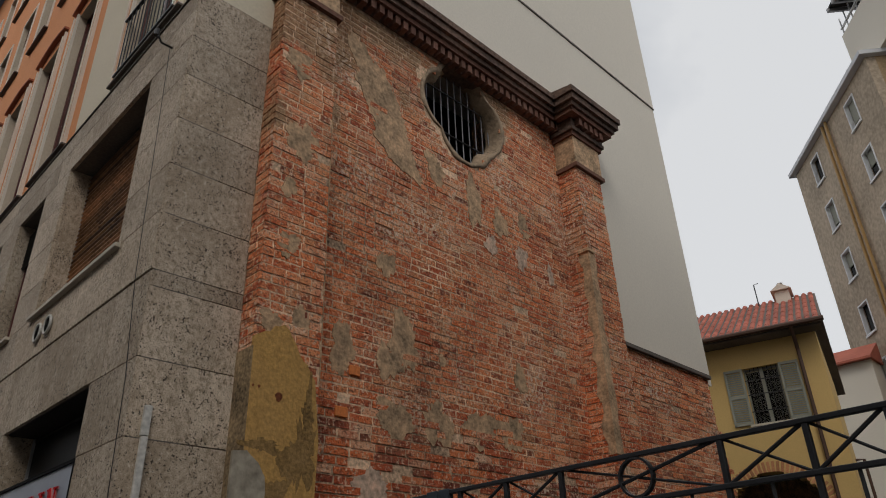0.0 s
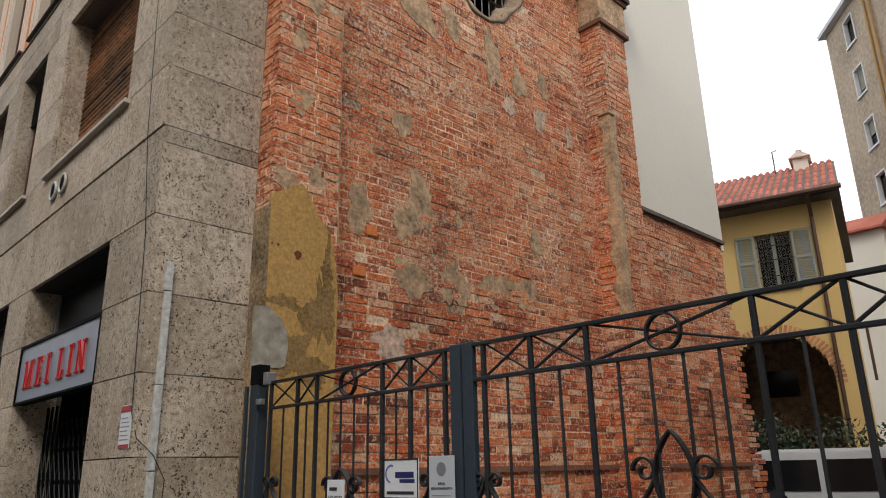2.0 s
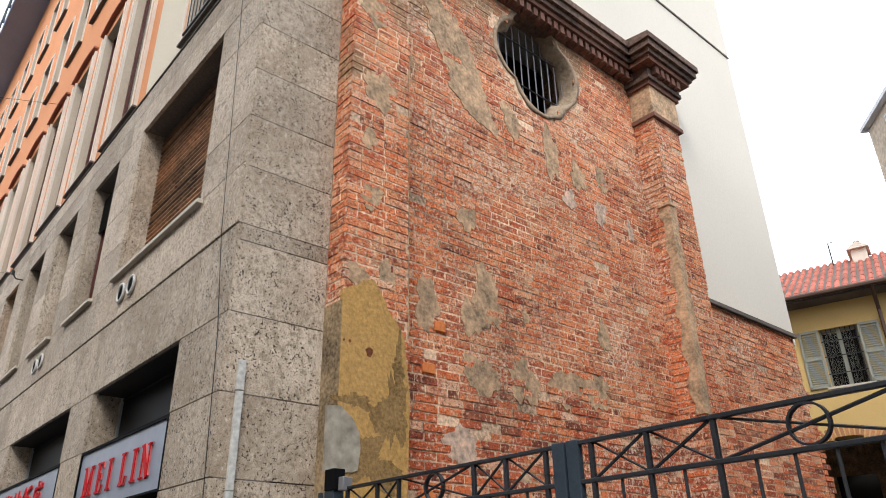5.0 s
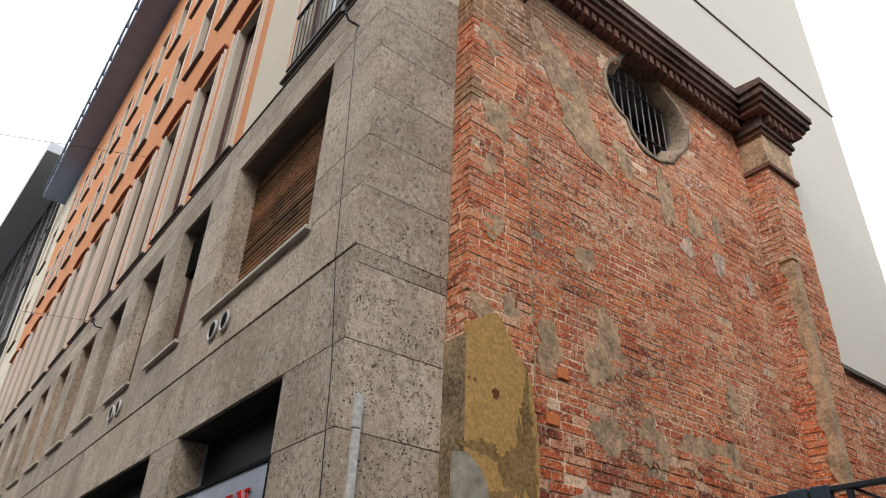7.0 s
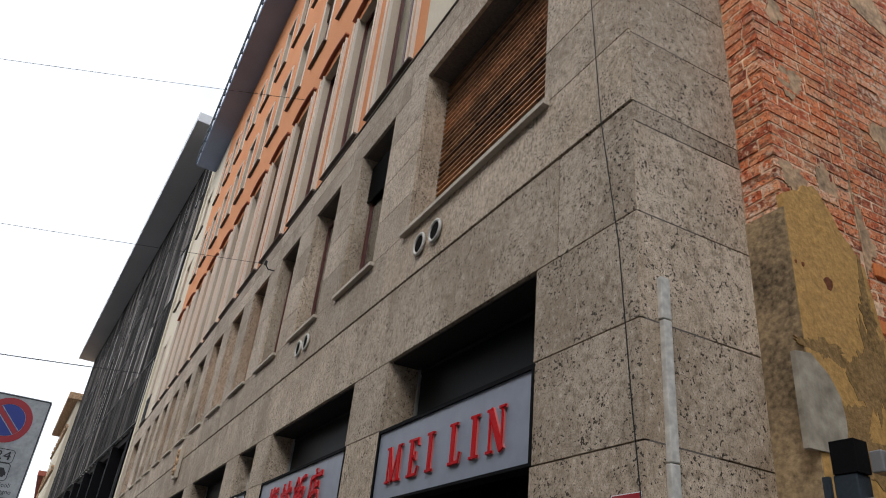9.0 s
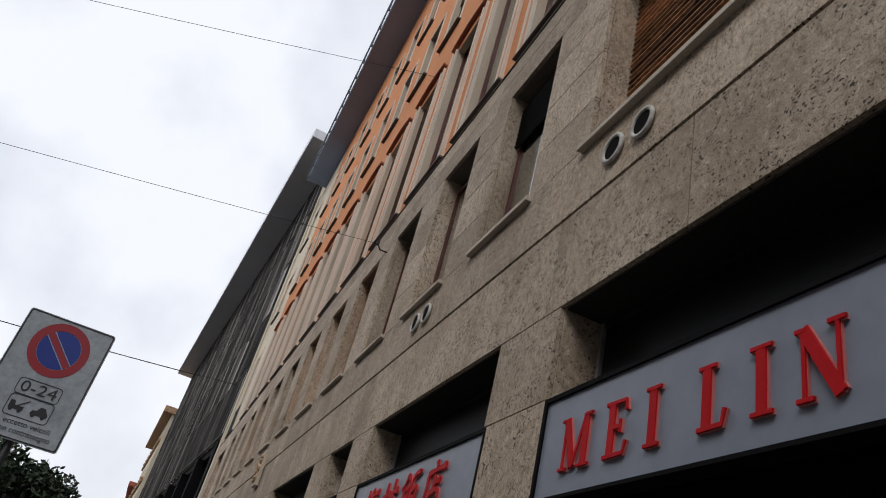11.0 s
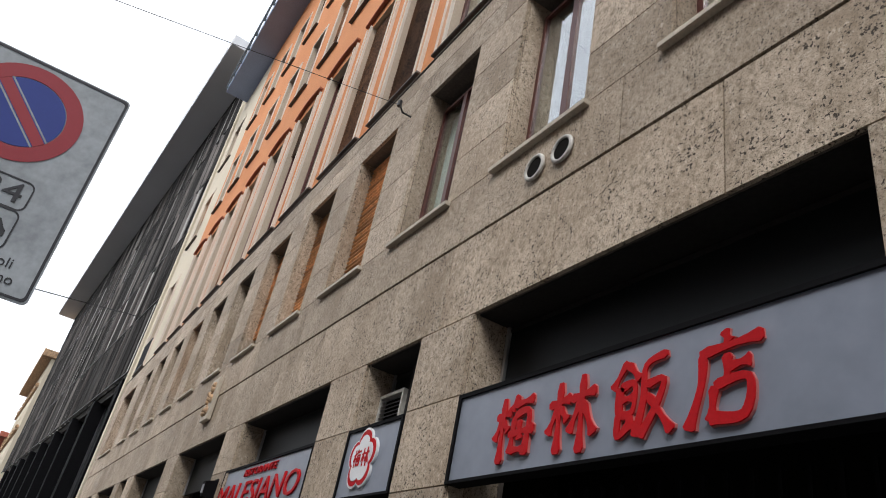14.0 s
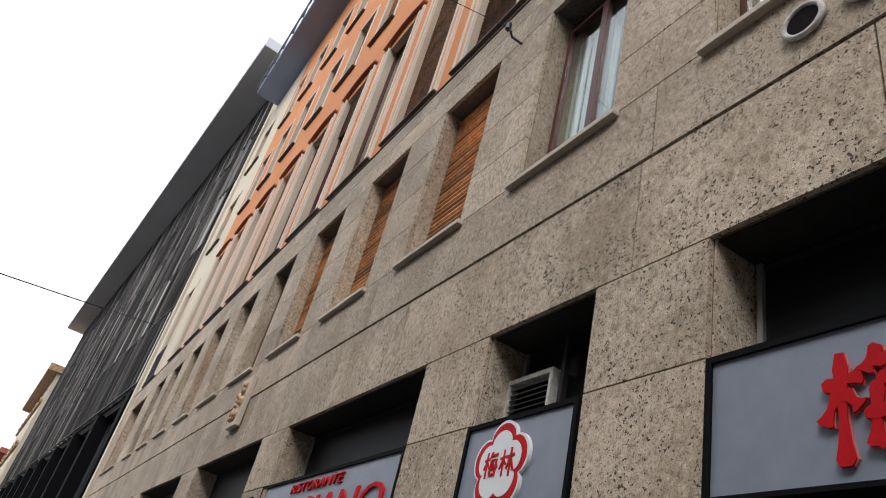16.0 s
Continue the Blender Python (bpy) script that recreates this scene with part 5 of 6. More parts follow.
for a, c, mid, major, bars in ((-4.972, -3.153, -4.12, (-4.972, -4.633, -4.407, -3.729, -3.48, -3.198), 15), (-2.961, -0.814, -1.905, (-2.91, -2.599, -2.271, -1.503, -1.175, -0.904), 14)):
    for x in major:
        gpart("stile", soft_box(x - 0.011, x + 0.011, GY - 0.012, GY + 0.012, 0.1, R1, 0.003))
    for x0, x1 in zip(major, major[1:]):
        gap = x1 - x0
        if gap < 0.5:
            gpart("cross_brace", tube(bmesh.new(), [(x0, GY, R0), (x1, GY, R1)], 0.008, 6))
            gpart("cross_brace", tube(bmesh.new(), [(x0, GY + 0.01, R1), (x1, GY + 0.01, R0)], 0.006, 6))
            n = 1 if gap > 0.2 else 0
        else:
            rr = (R1 - R0) * 0.43
            gpart("ring", ribbon([((x0 + x1) / 2 + rr * math.cos(i * math.tau / 28), (R0 + R1) / 2 + rr * math.sin(i * math.tau / 28)) for i in range(29)]))
            gpart("cross_brace", tube(bmesh.new(), [(x0, GY, R0), (x1, GY, R1)], 0.008, 6))
            gpart("cross_brace", tube(bmesh.new(), [(x0, GY + 0.01, R1), (x1, GY + 0.01, R0)], 0.006, 6))
            n = 4
        for i in range(n):
            x = x0 + gap * (i + 1) / (n + 1)
            gpart("bar", tube(bmesh.new(), [(x, GY, 0.15), (x, GY, R0)], 0.0075, 6))
    # pointed oval with scrolls on either side, and pairs of scrolls towards the ends
    half, base = (0.09, 1.469) if mid < -3.39 else (0.085, 1.458)
    top = 1.819 if mid > -3.39 else 1.706
    k = 14
    oval = [(mid + half * math.sin(math.pi * i / k) ** 0.8, base + (top - base) * i / k) for i in range(k + 1)] + [(mid - half * math.sin(math.pi * i / k) ** 0.8, top - (top - base) * i / k) for i in range(1, k + 1)]
    gpart("pointed_oval", ribbon(oval, 0.035))
    for s in (1, -1):
        cz = base + (top - base) * 0.55
        curl = scroll(mid + s * 0.13, cz + 0.01, 0.06, 1.3, math.pi if s < 0 else 0.0, 1 if s > 0 else -1)
        gpart("scroll", ribbon(curl))
        arm = [(mid + s * half, cz - 0.02), (mid + s * 0.169, cz - 0.12), (mid + s * 0.294, cz - 0.16), (mid + s * 0.384, cz - 0.27), (mid + s * 0.407, cz - 0.45)]
        gpart("scroll_arm", ribbon(smooth_line(arm)))
        gpart("scroll", ribbon(scroll(mid + s * 0.29, cz - 0.25, 0.085, 1.4, math.pi / 2, s)))
        x = mid + s * (0.815 if mid < -3.39 else 1.01)
        lyre = [(x + 0.015 + 0.125 * math.sin(math.pi * min(1.0, q / 13) ** 1.25) ** 1.2, 1.63 - 0.43 * q / 14) for q in range(15)]
        gpart("lyre", ribbon(lyre))
        gpart("lyre", ribbon([(2 * x - u, v) for u, v in lyre]))
        for q in (1, -1):
            gpart("scroll", ribbon(scroll(x + q * 0.055, 1.63, 0.042, 1.3, math.pi if q > 0 else 0.0, -q)))
            gpart("scroll", ribbon(scroll(x + q * 0.05, 1.48, 0.048, 1.3, math.pi if q > 0 else 0.0, q)))
            gpart("scroll", ribbon(scroll(x + q * 0.2, 1.29, 0.075, 1.4, math.pi / 2, q)))


def gate_board(a, c, z0, z1, label, material):
    b = thing("gate_notice", (a + c) / 2, GY - 0.03, z0, label, "sign board", "notices on the gate")
    hw = (c - a) / 2
    part("board", soft_box(-hw, hw, -0.008, 0.0, 0, z1 - z0, 0.002), material, b)
    return b, hw, z1 - z0


def words(b, body, size, x, z, material=M_PRINT, wide=1.0):
    text_mesh(body, size, 0.0006, material, pose(x, -0.0092, z, 90, 0, 0), b, wide=wide)


def bars(b, rows, material=M_GREYBAR):
    for x0, x1, z0, z1 in rows:
        part("print_bar", boxes((x0, x1, -0.0098, -0.0085, z0, z1)), material, b)


b, w, h = gate_board(-4.209, -4.04, 1.333, 1.644, "white sale notice board wired to the gate", M_WHITE)
words(b, "VENDESI", 0.036, 0, h * 0.66)
words(b, "POSTO", 0.042, 0, h * 0.47)
words(b, "MOTO", 0.042, 0, h * 0.31)
bars(b, [(-w * 0.7, w * 0.2, h * 0.8, h * 0.86), (-w * 0.6, w * 0.75, h * 0.1, h * 0.15)], M_PRINT)
b, w, h = gate_board(-3.667, -3.379, 1.435, 1.751, "white installer's sign with a blue emblem and warning triangle", M_WHITE)
bars(b, [(-w, w, 0, 0.008), (-w, w, h - 0.008, h), (-w, -w + 0.008, 0, h), (w - 0.008, w, 0, h), (-w, w, h * 0.34, h * 0.36)], M_PRINT)
bars(b, [(-w * 0.3, w * 0.75, h * 0.68, h * 0.78), (-w * 0.05, w * 0.8, h * 0.6, h * 0.66)], mat("navy_print", (0.02, 0.025, 0.12), 0.5))
bars(b, [(-w * 0.8, w * 0.75, h * 0.41, h * 0.46), (-w * 0.9, w * 0.4, h * 0.24, h * 0.29), (-w * 0.9, w * 0.4, h * 0.15, h * 0.2), (-w * 0.9, w * 0.4, h * 0.06, h * 0.11)], M_PRINT)
part("emblem_arc", prism(bmesh.new(), [(-w * 0.55 + 0.05 * math.cos(i * 0.3 + 1.2), h * 0.75 + 0.05 * math.sin(i * 0.3 + 1.2)) for i in range(12)] + [(-w * 0.55 + 0.04 * math.cos(i * 0.3 + 1.2), h * 0.75 + 0.04 * math.sin(i * 0.3 + 1.2)) for i in range(11, -1, -1)], "y", -0.0098, -0.0085), mat("violet_print", (0.12, 0.12, 0.4), 0.5), b)
part("warning_triangle", prism(bmesh.new(), [(w * 0.5, h * 0.07), (w * 0.85, h * 0.07), (w * 0.675, h * 0.28)], "y", -0.0098, -0.0085), M_PRINT, b)
b, w, h = gate_board(-3.294, -3.107, 1.458, 1.757, "pale grey video surveillance notice board", M_PALEBOARD)
words(b, "AREA", 0.022, 0, h * 0.54)
words(b, "VIDEOSORVEGLIATA", 0.017, 0, h * 0.46)
bars(b, [(-w * 0.75, w * 0.75, h * (0.1 + 0.08 * i), h * (0.11 + 0.08 * i)) for i in range(4)])
part("camera_icon", prism(bmesh.new(), [(0.035 * math.cos(i * math.tau / 14), h * 0.78 + 0.035 * math.sin(i * math.tau / 14)) for i in range(14)], "y", -0.0095, -0.0085), M_GREYBAR, b)
b, w, h = gate_board(-3.311, -3.107, 1.096, 1.441, "blue plastic notice sheet tied to the gate", M_STICKER_BLUE)
bars(b, [(-w * 0.8, w * 0.6, h * 0.8, h * 0.84), (-w * 0.8, w * 0.1, h * 0.6, h * 0.68), (w * 0.2, w * 0.8, h * 0.6, h * 0.68), (-w * 0.8, w * 0.1, h * 0.42, h * 0.5), (w * 0.2, w * 0.8, h * 0.42, h * 0.5)], M_WHITE)

# ---- no-parking sign on its post ----
post = thing("road_sign", -11.221, -0.554, 0.12, "no-parking sign with red and blue disc on a grey post", "road sign")
z0, z1, sy = 2.255 - 0.12, 3.2 - 0.12, 0.322


def rounded(cy, cz, hy, hz, r, n=6):
    pts = []
    for qy, qz, a0 in ((1, 1, 0), (-1, 1, 90), (-1, -1, 180), (1, -1, 270)):
        for i in range(n + 1):
            th = radians(a0 + 90 * i / n)
            pts.append((cy + qy * (hy - r) + r * math.cos(th), cz + qz * (hz - r) + r * math.sin(th)))
    return pts


def ring_plate(bm, inner, outer, x0, x1):
    n = len(inner)
    rows = [[bm.verts.new((x, *p)) for p in pts] for x, pts in ((x0, outer), (x1, outer), (x1, inner), (x0, inner))]
    for a, c in zip(rows, rows[1:] + rows[:1]):
        for i in range(n):
            bm.faces.new((a[i], a[(i + 1) % n], c[(i + 1) % n], c[i]))
    return bm


zc, hz = (z0 + z1) / 2, (z1 - z0) / 2
part("pole", tube(bmesh.new(), [(-0.05, 0, 0), (-0.05, 0, z1 - 0.03)], 0.03, 12), M_IRON, post, smooth=True)
part("clamp", boxes((-0.09, -0.01, -0.06, 0.06, zc + 0.15, zc + 0.2)), M_STEEL, post)
part("clamp", boxes((-0.09, -0.01, -0.06, 0.06, zc - 0.25, zc - 0.2)), M_STEEL, post)
plate = part("plate", prism(bmesh.new(), rounded(0, zc, sy, hz, 0.022), "x", -0.006, 0.006), M_SIGNWHITE, post, "white enamelled plate")
part("border", ring_plate(bmesh.new(), rounded(0, zc, sy - 0.016, hz - 0.016, 0.016), rounded(0, zc, sy - 0.006, hz - 0.006, 0.02), 0.004, 0.0085), M_PRINT, plate, "dark border line")


def disc(r, cz, n=48):
    return [(r * math.cos(i * math.tau / n), cz + r * math.sin(i * math.tau / n)) for i in range(n)]


dz = z1 - hz * 0.52
part("red_ring", ring_plate(bmesh.new(), disc(0.152, dz), disc(0.212, dz), 0.004, 0.009), M_SIGNRED, plate)
part("blue_disc", prism(bmesh.new(), disc(0.149, dz), "x", 0.004, 0.0085), M_BLUE, plate)
bm = bmesh.new()
d = Vector((0.1, -0.1)).normalized()
nn = Vector((d.y, -d.x)) * 0.021
A, B = d * -0.15, d * 0.15
prism(bm, [(p.x, dz + p.y) for p in (A + nn, B + nn, B - nn, A - nn)], "x", 0.004, 0.0098)
part("red_slash", bm, M_SIGNRED, plate)
bm = bmesh.new()
for s in (1, -1):
    o = nn * (1.35 * s)
    e = nn * 0.16
    prism(bm, [(p.x, dz + p.y) for p in (A + o + e, B + o + e, B + o - e, A + o - e)], "x", 0.004, 0.0094)
part("white_edge", bm, M_SIGNWHITE, plate)
for cz, hh in ((zc - hz * 0.2, 0.062), (zc - hz * 0.5, 0.08)):
    part("panel_outline", ring_plate(bmesh.new(), rounded(0.015, cz, 0.15, hh - 0.006, 0.024), rounded(0.015, cz, 0.156, hh, 0.03), 0.004, 0.0085), M_PRINT, plate)
text_mesh("0-24", 0.115, 0.003, M_PRINT, pose(0.007, 0.015, zc - hz * 0.2, 90, 0, 90), plate, wide=1.25)
text_mesh("eccetto veicoli", 0.056, 0.002, M_PRINT, pose(0.007, 0.06, zc - hz * 0.74, 90, 0, 90), plate)
text_mesh("con contrassegno", 0.056, 0.002, M_PRINT, pose(0.007, 0.06, zc - hz * 0.86, 90, 0, 90), plate, wide=0.95)
bm = bmesh.new()
cz = zc - hz * 0.5
prism(bm, [(0.03, cz - 0.03), (0.04, cz), (0.07, cz + 0.005), (0.085, cz + 0.035), (0.12, cz + 0.035), (0.14, cz + 0.005), (0.15, cz - 0.005), (0.15, cz - 0.03)], "x", 0.004, 0.0085)
prism(bm, [(-0.12, cz - 0.03), (-0.12, cz + 0.03), (-0.09, cz + 0.03), (-0.08, cz), (-0.02, cz), (-0.02, cz - 0.03)], "x", 0.004, 0.0085)
prism(bm, [(-0.07, cz), (0.0, cz + 0.055), (0.006, cz + 0.05), (-0.055, cz)], "x", 0.004, 0.0085)
for y in (-0.1, -0.04, 0.055, 0.125):
    prism(bm, [(y + 0.014 * math.cos(i * 0.63), cz - 0.034 + 0.014 * math.sin(i * 0.63)) for i in range(10)], "x", 0.004, 0.009)
part("tow_truck_icon", bm, M_PRINT, plate)
part("badge", boxes((0.004, 0.008, -0.24, -0.15, z0 + 0.05, z0 + 0.15)), mat("olive_print", (0.16, 0.16, 0.09), 0.5), plate)


# ---- overhead cables ----
def cable(p, q, sag, r=0.008):
    p, q = Vector(p), Vector(q)
    ob = thing("overhead_cable", *p, "thin dark cable strung across the street", "cable", "street cables")
    pts = [p.lerp(q, i / 16) - p - Vector((0, 0, sag * 4 * i / 16 * (1 - i / 16))) for i in range(17)]
    part("strand", tube(bmesh.new(), pts, r, 5), M_CABLE, ob)


cable((-14.746, FY - 0.19, 6.972), (-16.05, -11.865, 5.5), 0.05, 0.004)
cable((-15.029, FY - 0.1, 10.927), (-16.385, -11.865, 7.75), 0.1, 0.0045)
cable((-35.934, 1.921, 10.249), (-35.143, -11.865, 9.006), 0.1, 0.02)



# ---- neighbouring street buildings ----
B2X, B2Y, B2T = -35.482, 2.328, 3.0
screen = thing("office_building", B2X, B2Y, 0, "dark metal office block behind a screen of upright steel fins", "building", "", "", B2T)
L2, H0, H1 = 47.46, 8.215, 22.905
part("wall", boxes((-L2, 0, 0.5, 9, 0.0, H1)), M_DARKMETAL, screen)
part("eave", soft_box(-L2 - 0.6, 0.5, -1.582, 9, H1, H1 + 0.55, 0.03), M_SOFFIT2, screen, "pale grey metal eave")
part("end_wall", boxes((-0.3, 0.0, -0.1, 9, 0.0, H1)), M_BEIGE, screen)
for k in range(6):
    z = H0 + (H1 - H0) * k / 5
    part("floor_band", boxes((-L2, -0.3, 0.15, 0.55, z - 0.25, z + 0.05)), M_DARKMETAL, screen)
    part("rail", boxes((-L2, -0.3, -0.12, -0.06, z - 0.04, z + 0.02)), M_FIN, screen)
fins = []
for w, m in ((0.05, M_FINLIGHT), (0.07, M_FIN), (0.09, M_FIN), (0.06, M_FINGREY), (0.11, M_FINGREY)):
    fins.append(mesh_of("fin", boxes((-0.012, 0.012, -w - 0.05, 0.06, 0, (H1 - H0) / 5 - 0.1)), m))
panes = [mesh_of("glass_panel", boxes((-0.45, 0.45, 0.2, 0.24, 0, (H1 - H0) / 5 - 0.5)), m) for m in (M_DARKMETAL, M_BLACK, M_TRANSOM)]
n = 125
for k in range(5):
    z = H0 + (H1 - H0) * k / 5
    for i in range(n):
        f = new("fin", fins[(0, 1, 2, 1, 4, 2, 1)[(i * 5 + k * 3 + random.randrange(3)) % 7]])
        f.parent = screen
        f.matrix_basis = pose(-0.5 - (L2 - 1) * (i + random.uniform(-0.2, 0.2)) / n, 0, z, 0, 0, random.uniform(-28, 28))
    for i in range(48):
        p = new("glass_panel", random.choice(panes))
        p.parent = screen
        p.matrix_basis = pose(-0.9 - (L2 - 1) * i / 48, 0, z + 0.25)
part("fascia_sign", soft_box(-9.5, -0.5, -0.5, -0.36, 3.15, 3.4, 0.01), M_BLUEFASCIA, screen, "bright blue fascia board")
for i in range(9):
    part("column", boxes((-1.5 - i * 5.2, -0.9 - i * 5.2, -0.1, 0.4, 0, H0 - 0.2)), M_BLACK, screen)

old = thing("old_house", -83.62, -0.565, 0, "weathered beige street house with heavy cornice", "building", "", "", 2.0)
part("wall", wall_cells(bmesh.new(), [-22, 0] + [u for i in range(7) for u in (-2.4 - i * 3, -1.3 - i * 3)], [0, 18.837] + [z for j in range(4) for z in (4.6 + j * 4, 6.8 + j * 4)], 0, 0.6, openings_of([(-2.4 - i * 3, -1.3 - i * 3, 4.6 + j * 4, 6.8 + j * 4) for i in range(7) for j in range(4)])), M_BEIGE, old)
part("back", boxes((-22, 0, 0.6, 8, 0, 18.837)), M_DARKSTONE, old)
part("cornice", soft_box(-22.4, 0.3, -0.9, 8, 18.837, 19.515, 0.05), M_PLASTER_GREY, old)
for j in range(3):
    part("string_course", boxes((-22, 0, -0.2, 0.0, 8.0 + j * 4, 8.25 + j * 4)), M_PLASTER_GREY, old)
for i in range(7):
    for j in range(4):
        part("window_sill", boxes((-2.6 - i * 3, -1.1 - i * 3, -0.25, 0.1, 4.45 + j * 4, 4.6 + j * 4)), M_PLASTER_GREY, old)
low = thing("lower_house", -108.48, -1.582, 0, "lower ochre house further along the street", "building")
part("wall", boxes((-30, 0, 0, 8, 0, 14.317)), M_PLASTER_GREY, low)
part("roof", boxes((-30.3, 0.2, -0.7, 8, 14.317, 14.882)), M_TILE, low)
opp = thing("ornate_house", -68.0, -21.0, 0, "ochre stone house with carved cornice and balustraded roof", "building")
opp_open = [(-2.6 - i * 3.1, -1.3 - i * 3.1, z, z + 2.3) for i in range(5) for z in (3.6, 7.6, 11.4)]
part("wall", wall_cells(bmesh.new(), [-16, 0] + [u for o in opp_open for u in o[:2]], [0, 15.2] + [z for o in opp_open for z in o[2:]], -0.5, 0.0, openings_of(opp_open)), M_TOWERBRICK, opp)
part("core", boxes((-15.9, -0.1, -8, -0.9, 0, 15.2)), M_INSHADE, opp)
part("end_wall", boxes((-0.4, 0.0, -8, -0.5, 0, 15.2)), M_TOWERBRICK, opp)
part("cornice", soft_box(-16.3, 0.5, -8.3, 0.6, 15.5, 15.95, 0.08), M_PLASTER_GREY, opp)
part("frieze", soft_box(-16.1, 0.25, -8.1, 0.3, 15.2, 15.5, 0.04), M_PLASTER_GREY, opp)
part("string_course", soft_box(-16.1, 0.15, -8.1, 0.22, 10.4, 10.7, 0.04), M_PLASTER_GREY, opp)
for i in range(20):
    part("corbel", soft_box(-15.8 + i * 0.83, -15.5 + i * 0.83, 0.0, 0.5, 14.9, 15.45, 0.04), M_PLASTER_GREY, opp)
    part("baluster", tube(bmesh.new(), [(-15.7 + i * 0.83, 0.1, 15.95), (-15.7 + i * 0.83, 0.1, 16.5)], 0.13, 8), M_PLASTER_GREY, opp)
part("parapet_rail", soft_box(-16, 0.25, -0.15, 0.35, 16.5, 16.72, 0.03), M_PLASTER_GREY, opp)
for a, c, z0, z1 in opp_open:
    w = part("window", boxes((a - 0.2, a, -0.06, 0.14, z0, z1 + 0.2), (c, c + 0.2, -0.06, 0.14, z0, z1 + 0.2), (a, c, -0.06, 0.14, z1, z1 + 0.2), (a - 0.3, c + 0.3, -0.06, 0.26, z1 + 0.2, z1 + 0.36), (a - 0.25, c + 0.25, -0.06, 0.22, z0 - 0.16, z0)), M_PLASTER_GREY, opp)
    part("pane", boxes((a, c, -0.32, -0.3, z0, z1)), M_VANGLASS, w)
part("aerial", tube(bmesh.new(), [(-9, -2.8, 15.9), (-9, -2.8, 20.6)], 0.03, 5), M_IRON, opp)
part("aerial", tube(bmesh.new(), [(-9, -3.6, 20.1), (-9, -2.0, 20.4)], 0.02, 5), M_IRON, opp)
# unseen plain row closing the street behind the camera, and a wall on the far side of the drive, both added to block
# skylight
tagged(part("blocker_opposite", boxes((-25.99, 45.2, -16.95, -11.865, 0, 17), (-36.16, -25.99, -16.95, -11.865, 0, 10)), M_BLOCKER), "unseen plain dark row across the street, added to block skylight", "wall", kind="structure")
tagged(part("blocker_drive", boxes((-0.339, 11.3, 2.825, 22.6, 0, 8.5)), M_BLOCKER), "unseen plain dark wall beside the drive, added to block skylight", "wall", kind="structure")


def leaf_crown(name, centre, radii, count, size, parent):
    """A crown of many small leaf clumps with gaps and an uneven edge."""
    bm = bmesh.new()
    rng = random.Random(7)
    for i in range(count):
        th, u = rng.uniform(0, math.tau), rng.uniform(-1, 1)
        r = rng.uniform(0.35, 1.0) ** 0.5 * (0.82 + 0.25 * math.sin(3 * th + 2 * u) + rng.uniform(-0.08, 0.1))
        s = math.sqrt(1 - u * u)
        p = Vector((radii[0] * r * s * math.cos(th), radii[1] * r * s * math.sin(th), radii[2] * r * u)) + Vector(centre)
        a = Vector((rng.uniform(-1, 1), rng.uniform(-1, 1), rng.uniform(-1, 1))).normalized() * size * rng.uniform(0.6, 1.3)
        c = a.cross(Vector((rng.uniform(-1, 1), rng.uniform(-1, 1), rng.uniform(-1, 1)))).normalized() * size * 0.45
        v = [bm.verts.new(q) for q in (p - a, p + c, p + a, p - c)]
        bm.faces.new(v)
    return part(name, bm, M_LEAF, parent)


def tree(x, y, h, r, count):
    t = thing("street_tree", x, y, 0, "dark green broad-crowned street tree", "tree", "street trees")
    bm = bmesh.new()
    bmesh.ops.create_cone(bm, cap_ends=True, segments=10, radius1=0.25, radius2=0.12, depth=h * 0.6, matrix=Matrix.Translation((0, 0, h * 0.3)))
    for i in range(6):
        a = i * 1.05
        tube(bm, [(0, 0, h * 0.45), (r * 0.35 * math.cos(a), r * 0.35 * math.sin(a), h * 0.65), (r * 0.65 * math.cos(a), r * 0.65 * math.sin(a), h * 0.8)], 0.05, 5)
    part("trunk", bm, M_BARK, t)
    leaf_crown("crown", (0, 0, h * 0.72), (r, r, h * 0.3), count, 0.28, t)


tree(-66.0, -11.8, 9.9, 4.6, 9000)
tree(-70.0, -7.4, 9.0, 3.8, 7000)
tree(-96.05, -3.616, 9.0, 2.4, 3000)

# ---- courtyard behind the gate ----
YX, YY, YT = -8.927, 19.21, 15
yellow = thing("yellow_house", YX, YY, 0, "yellow rendered house with red tiled roof and arched passage", "building", "", "", YT)
YL, YE = 3.107, 8.611


def arch_open(u, z):
    cx, r, spring = 1.186, 1.299, 3.638
    if abs(u - cx) < r and z < spring:
        return True
    return (u - cx) ** 2 + (z - spring) ** 2 < r * r if z >= spring else False


us = [-6.78, YL] + [1.186 - 1.299 + 2.599 * i / 24 for i in range(25)]
zz = [0, YE] + [3.638 + 1.299 * i / 16 for i in range(17)]
WIN = (1.107, 2.011, 6.158, 7.684)
us += [WIN[0], WIN[1]]
zz += [WIN[2], WIN[3]]
part("wall", wall_cells(bmesh.new(), us, zz, 0, 0.5, lambda u, z: arch_open(u, z) or (WIN[0] < u < WIN[1] and WIN[2] < z < WIN[3])), M_YELLOW, yellow)
part("side_wall", boxes((YL - 0.4, YL, 0.5, 7, 0, YE)), M_YELLOW, yellow)
part("passage_back", boxes((-3.39, YL - 0.5, 3.4, 3.5, 0, YE)), M_PLASTER_GREY, yellow)
part("passage_ceiling", boxes((-3.39, YL - 0.5, 0.5, 3.4, 5.22, 5.333)), M_SLAB, yellow)
for u in (-0.339, 2.712):
    part("passage_side", boxes((u - 0.1, u, 0.5, 3.4, 0, 5.22)), M_SLAB, yellow)
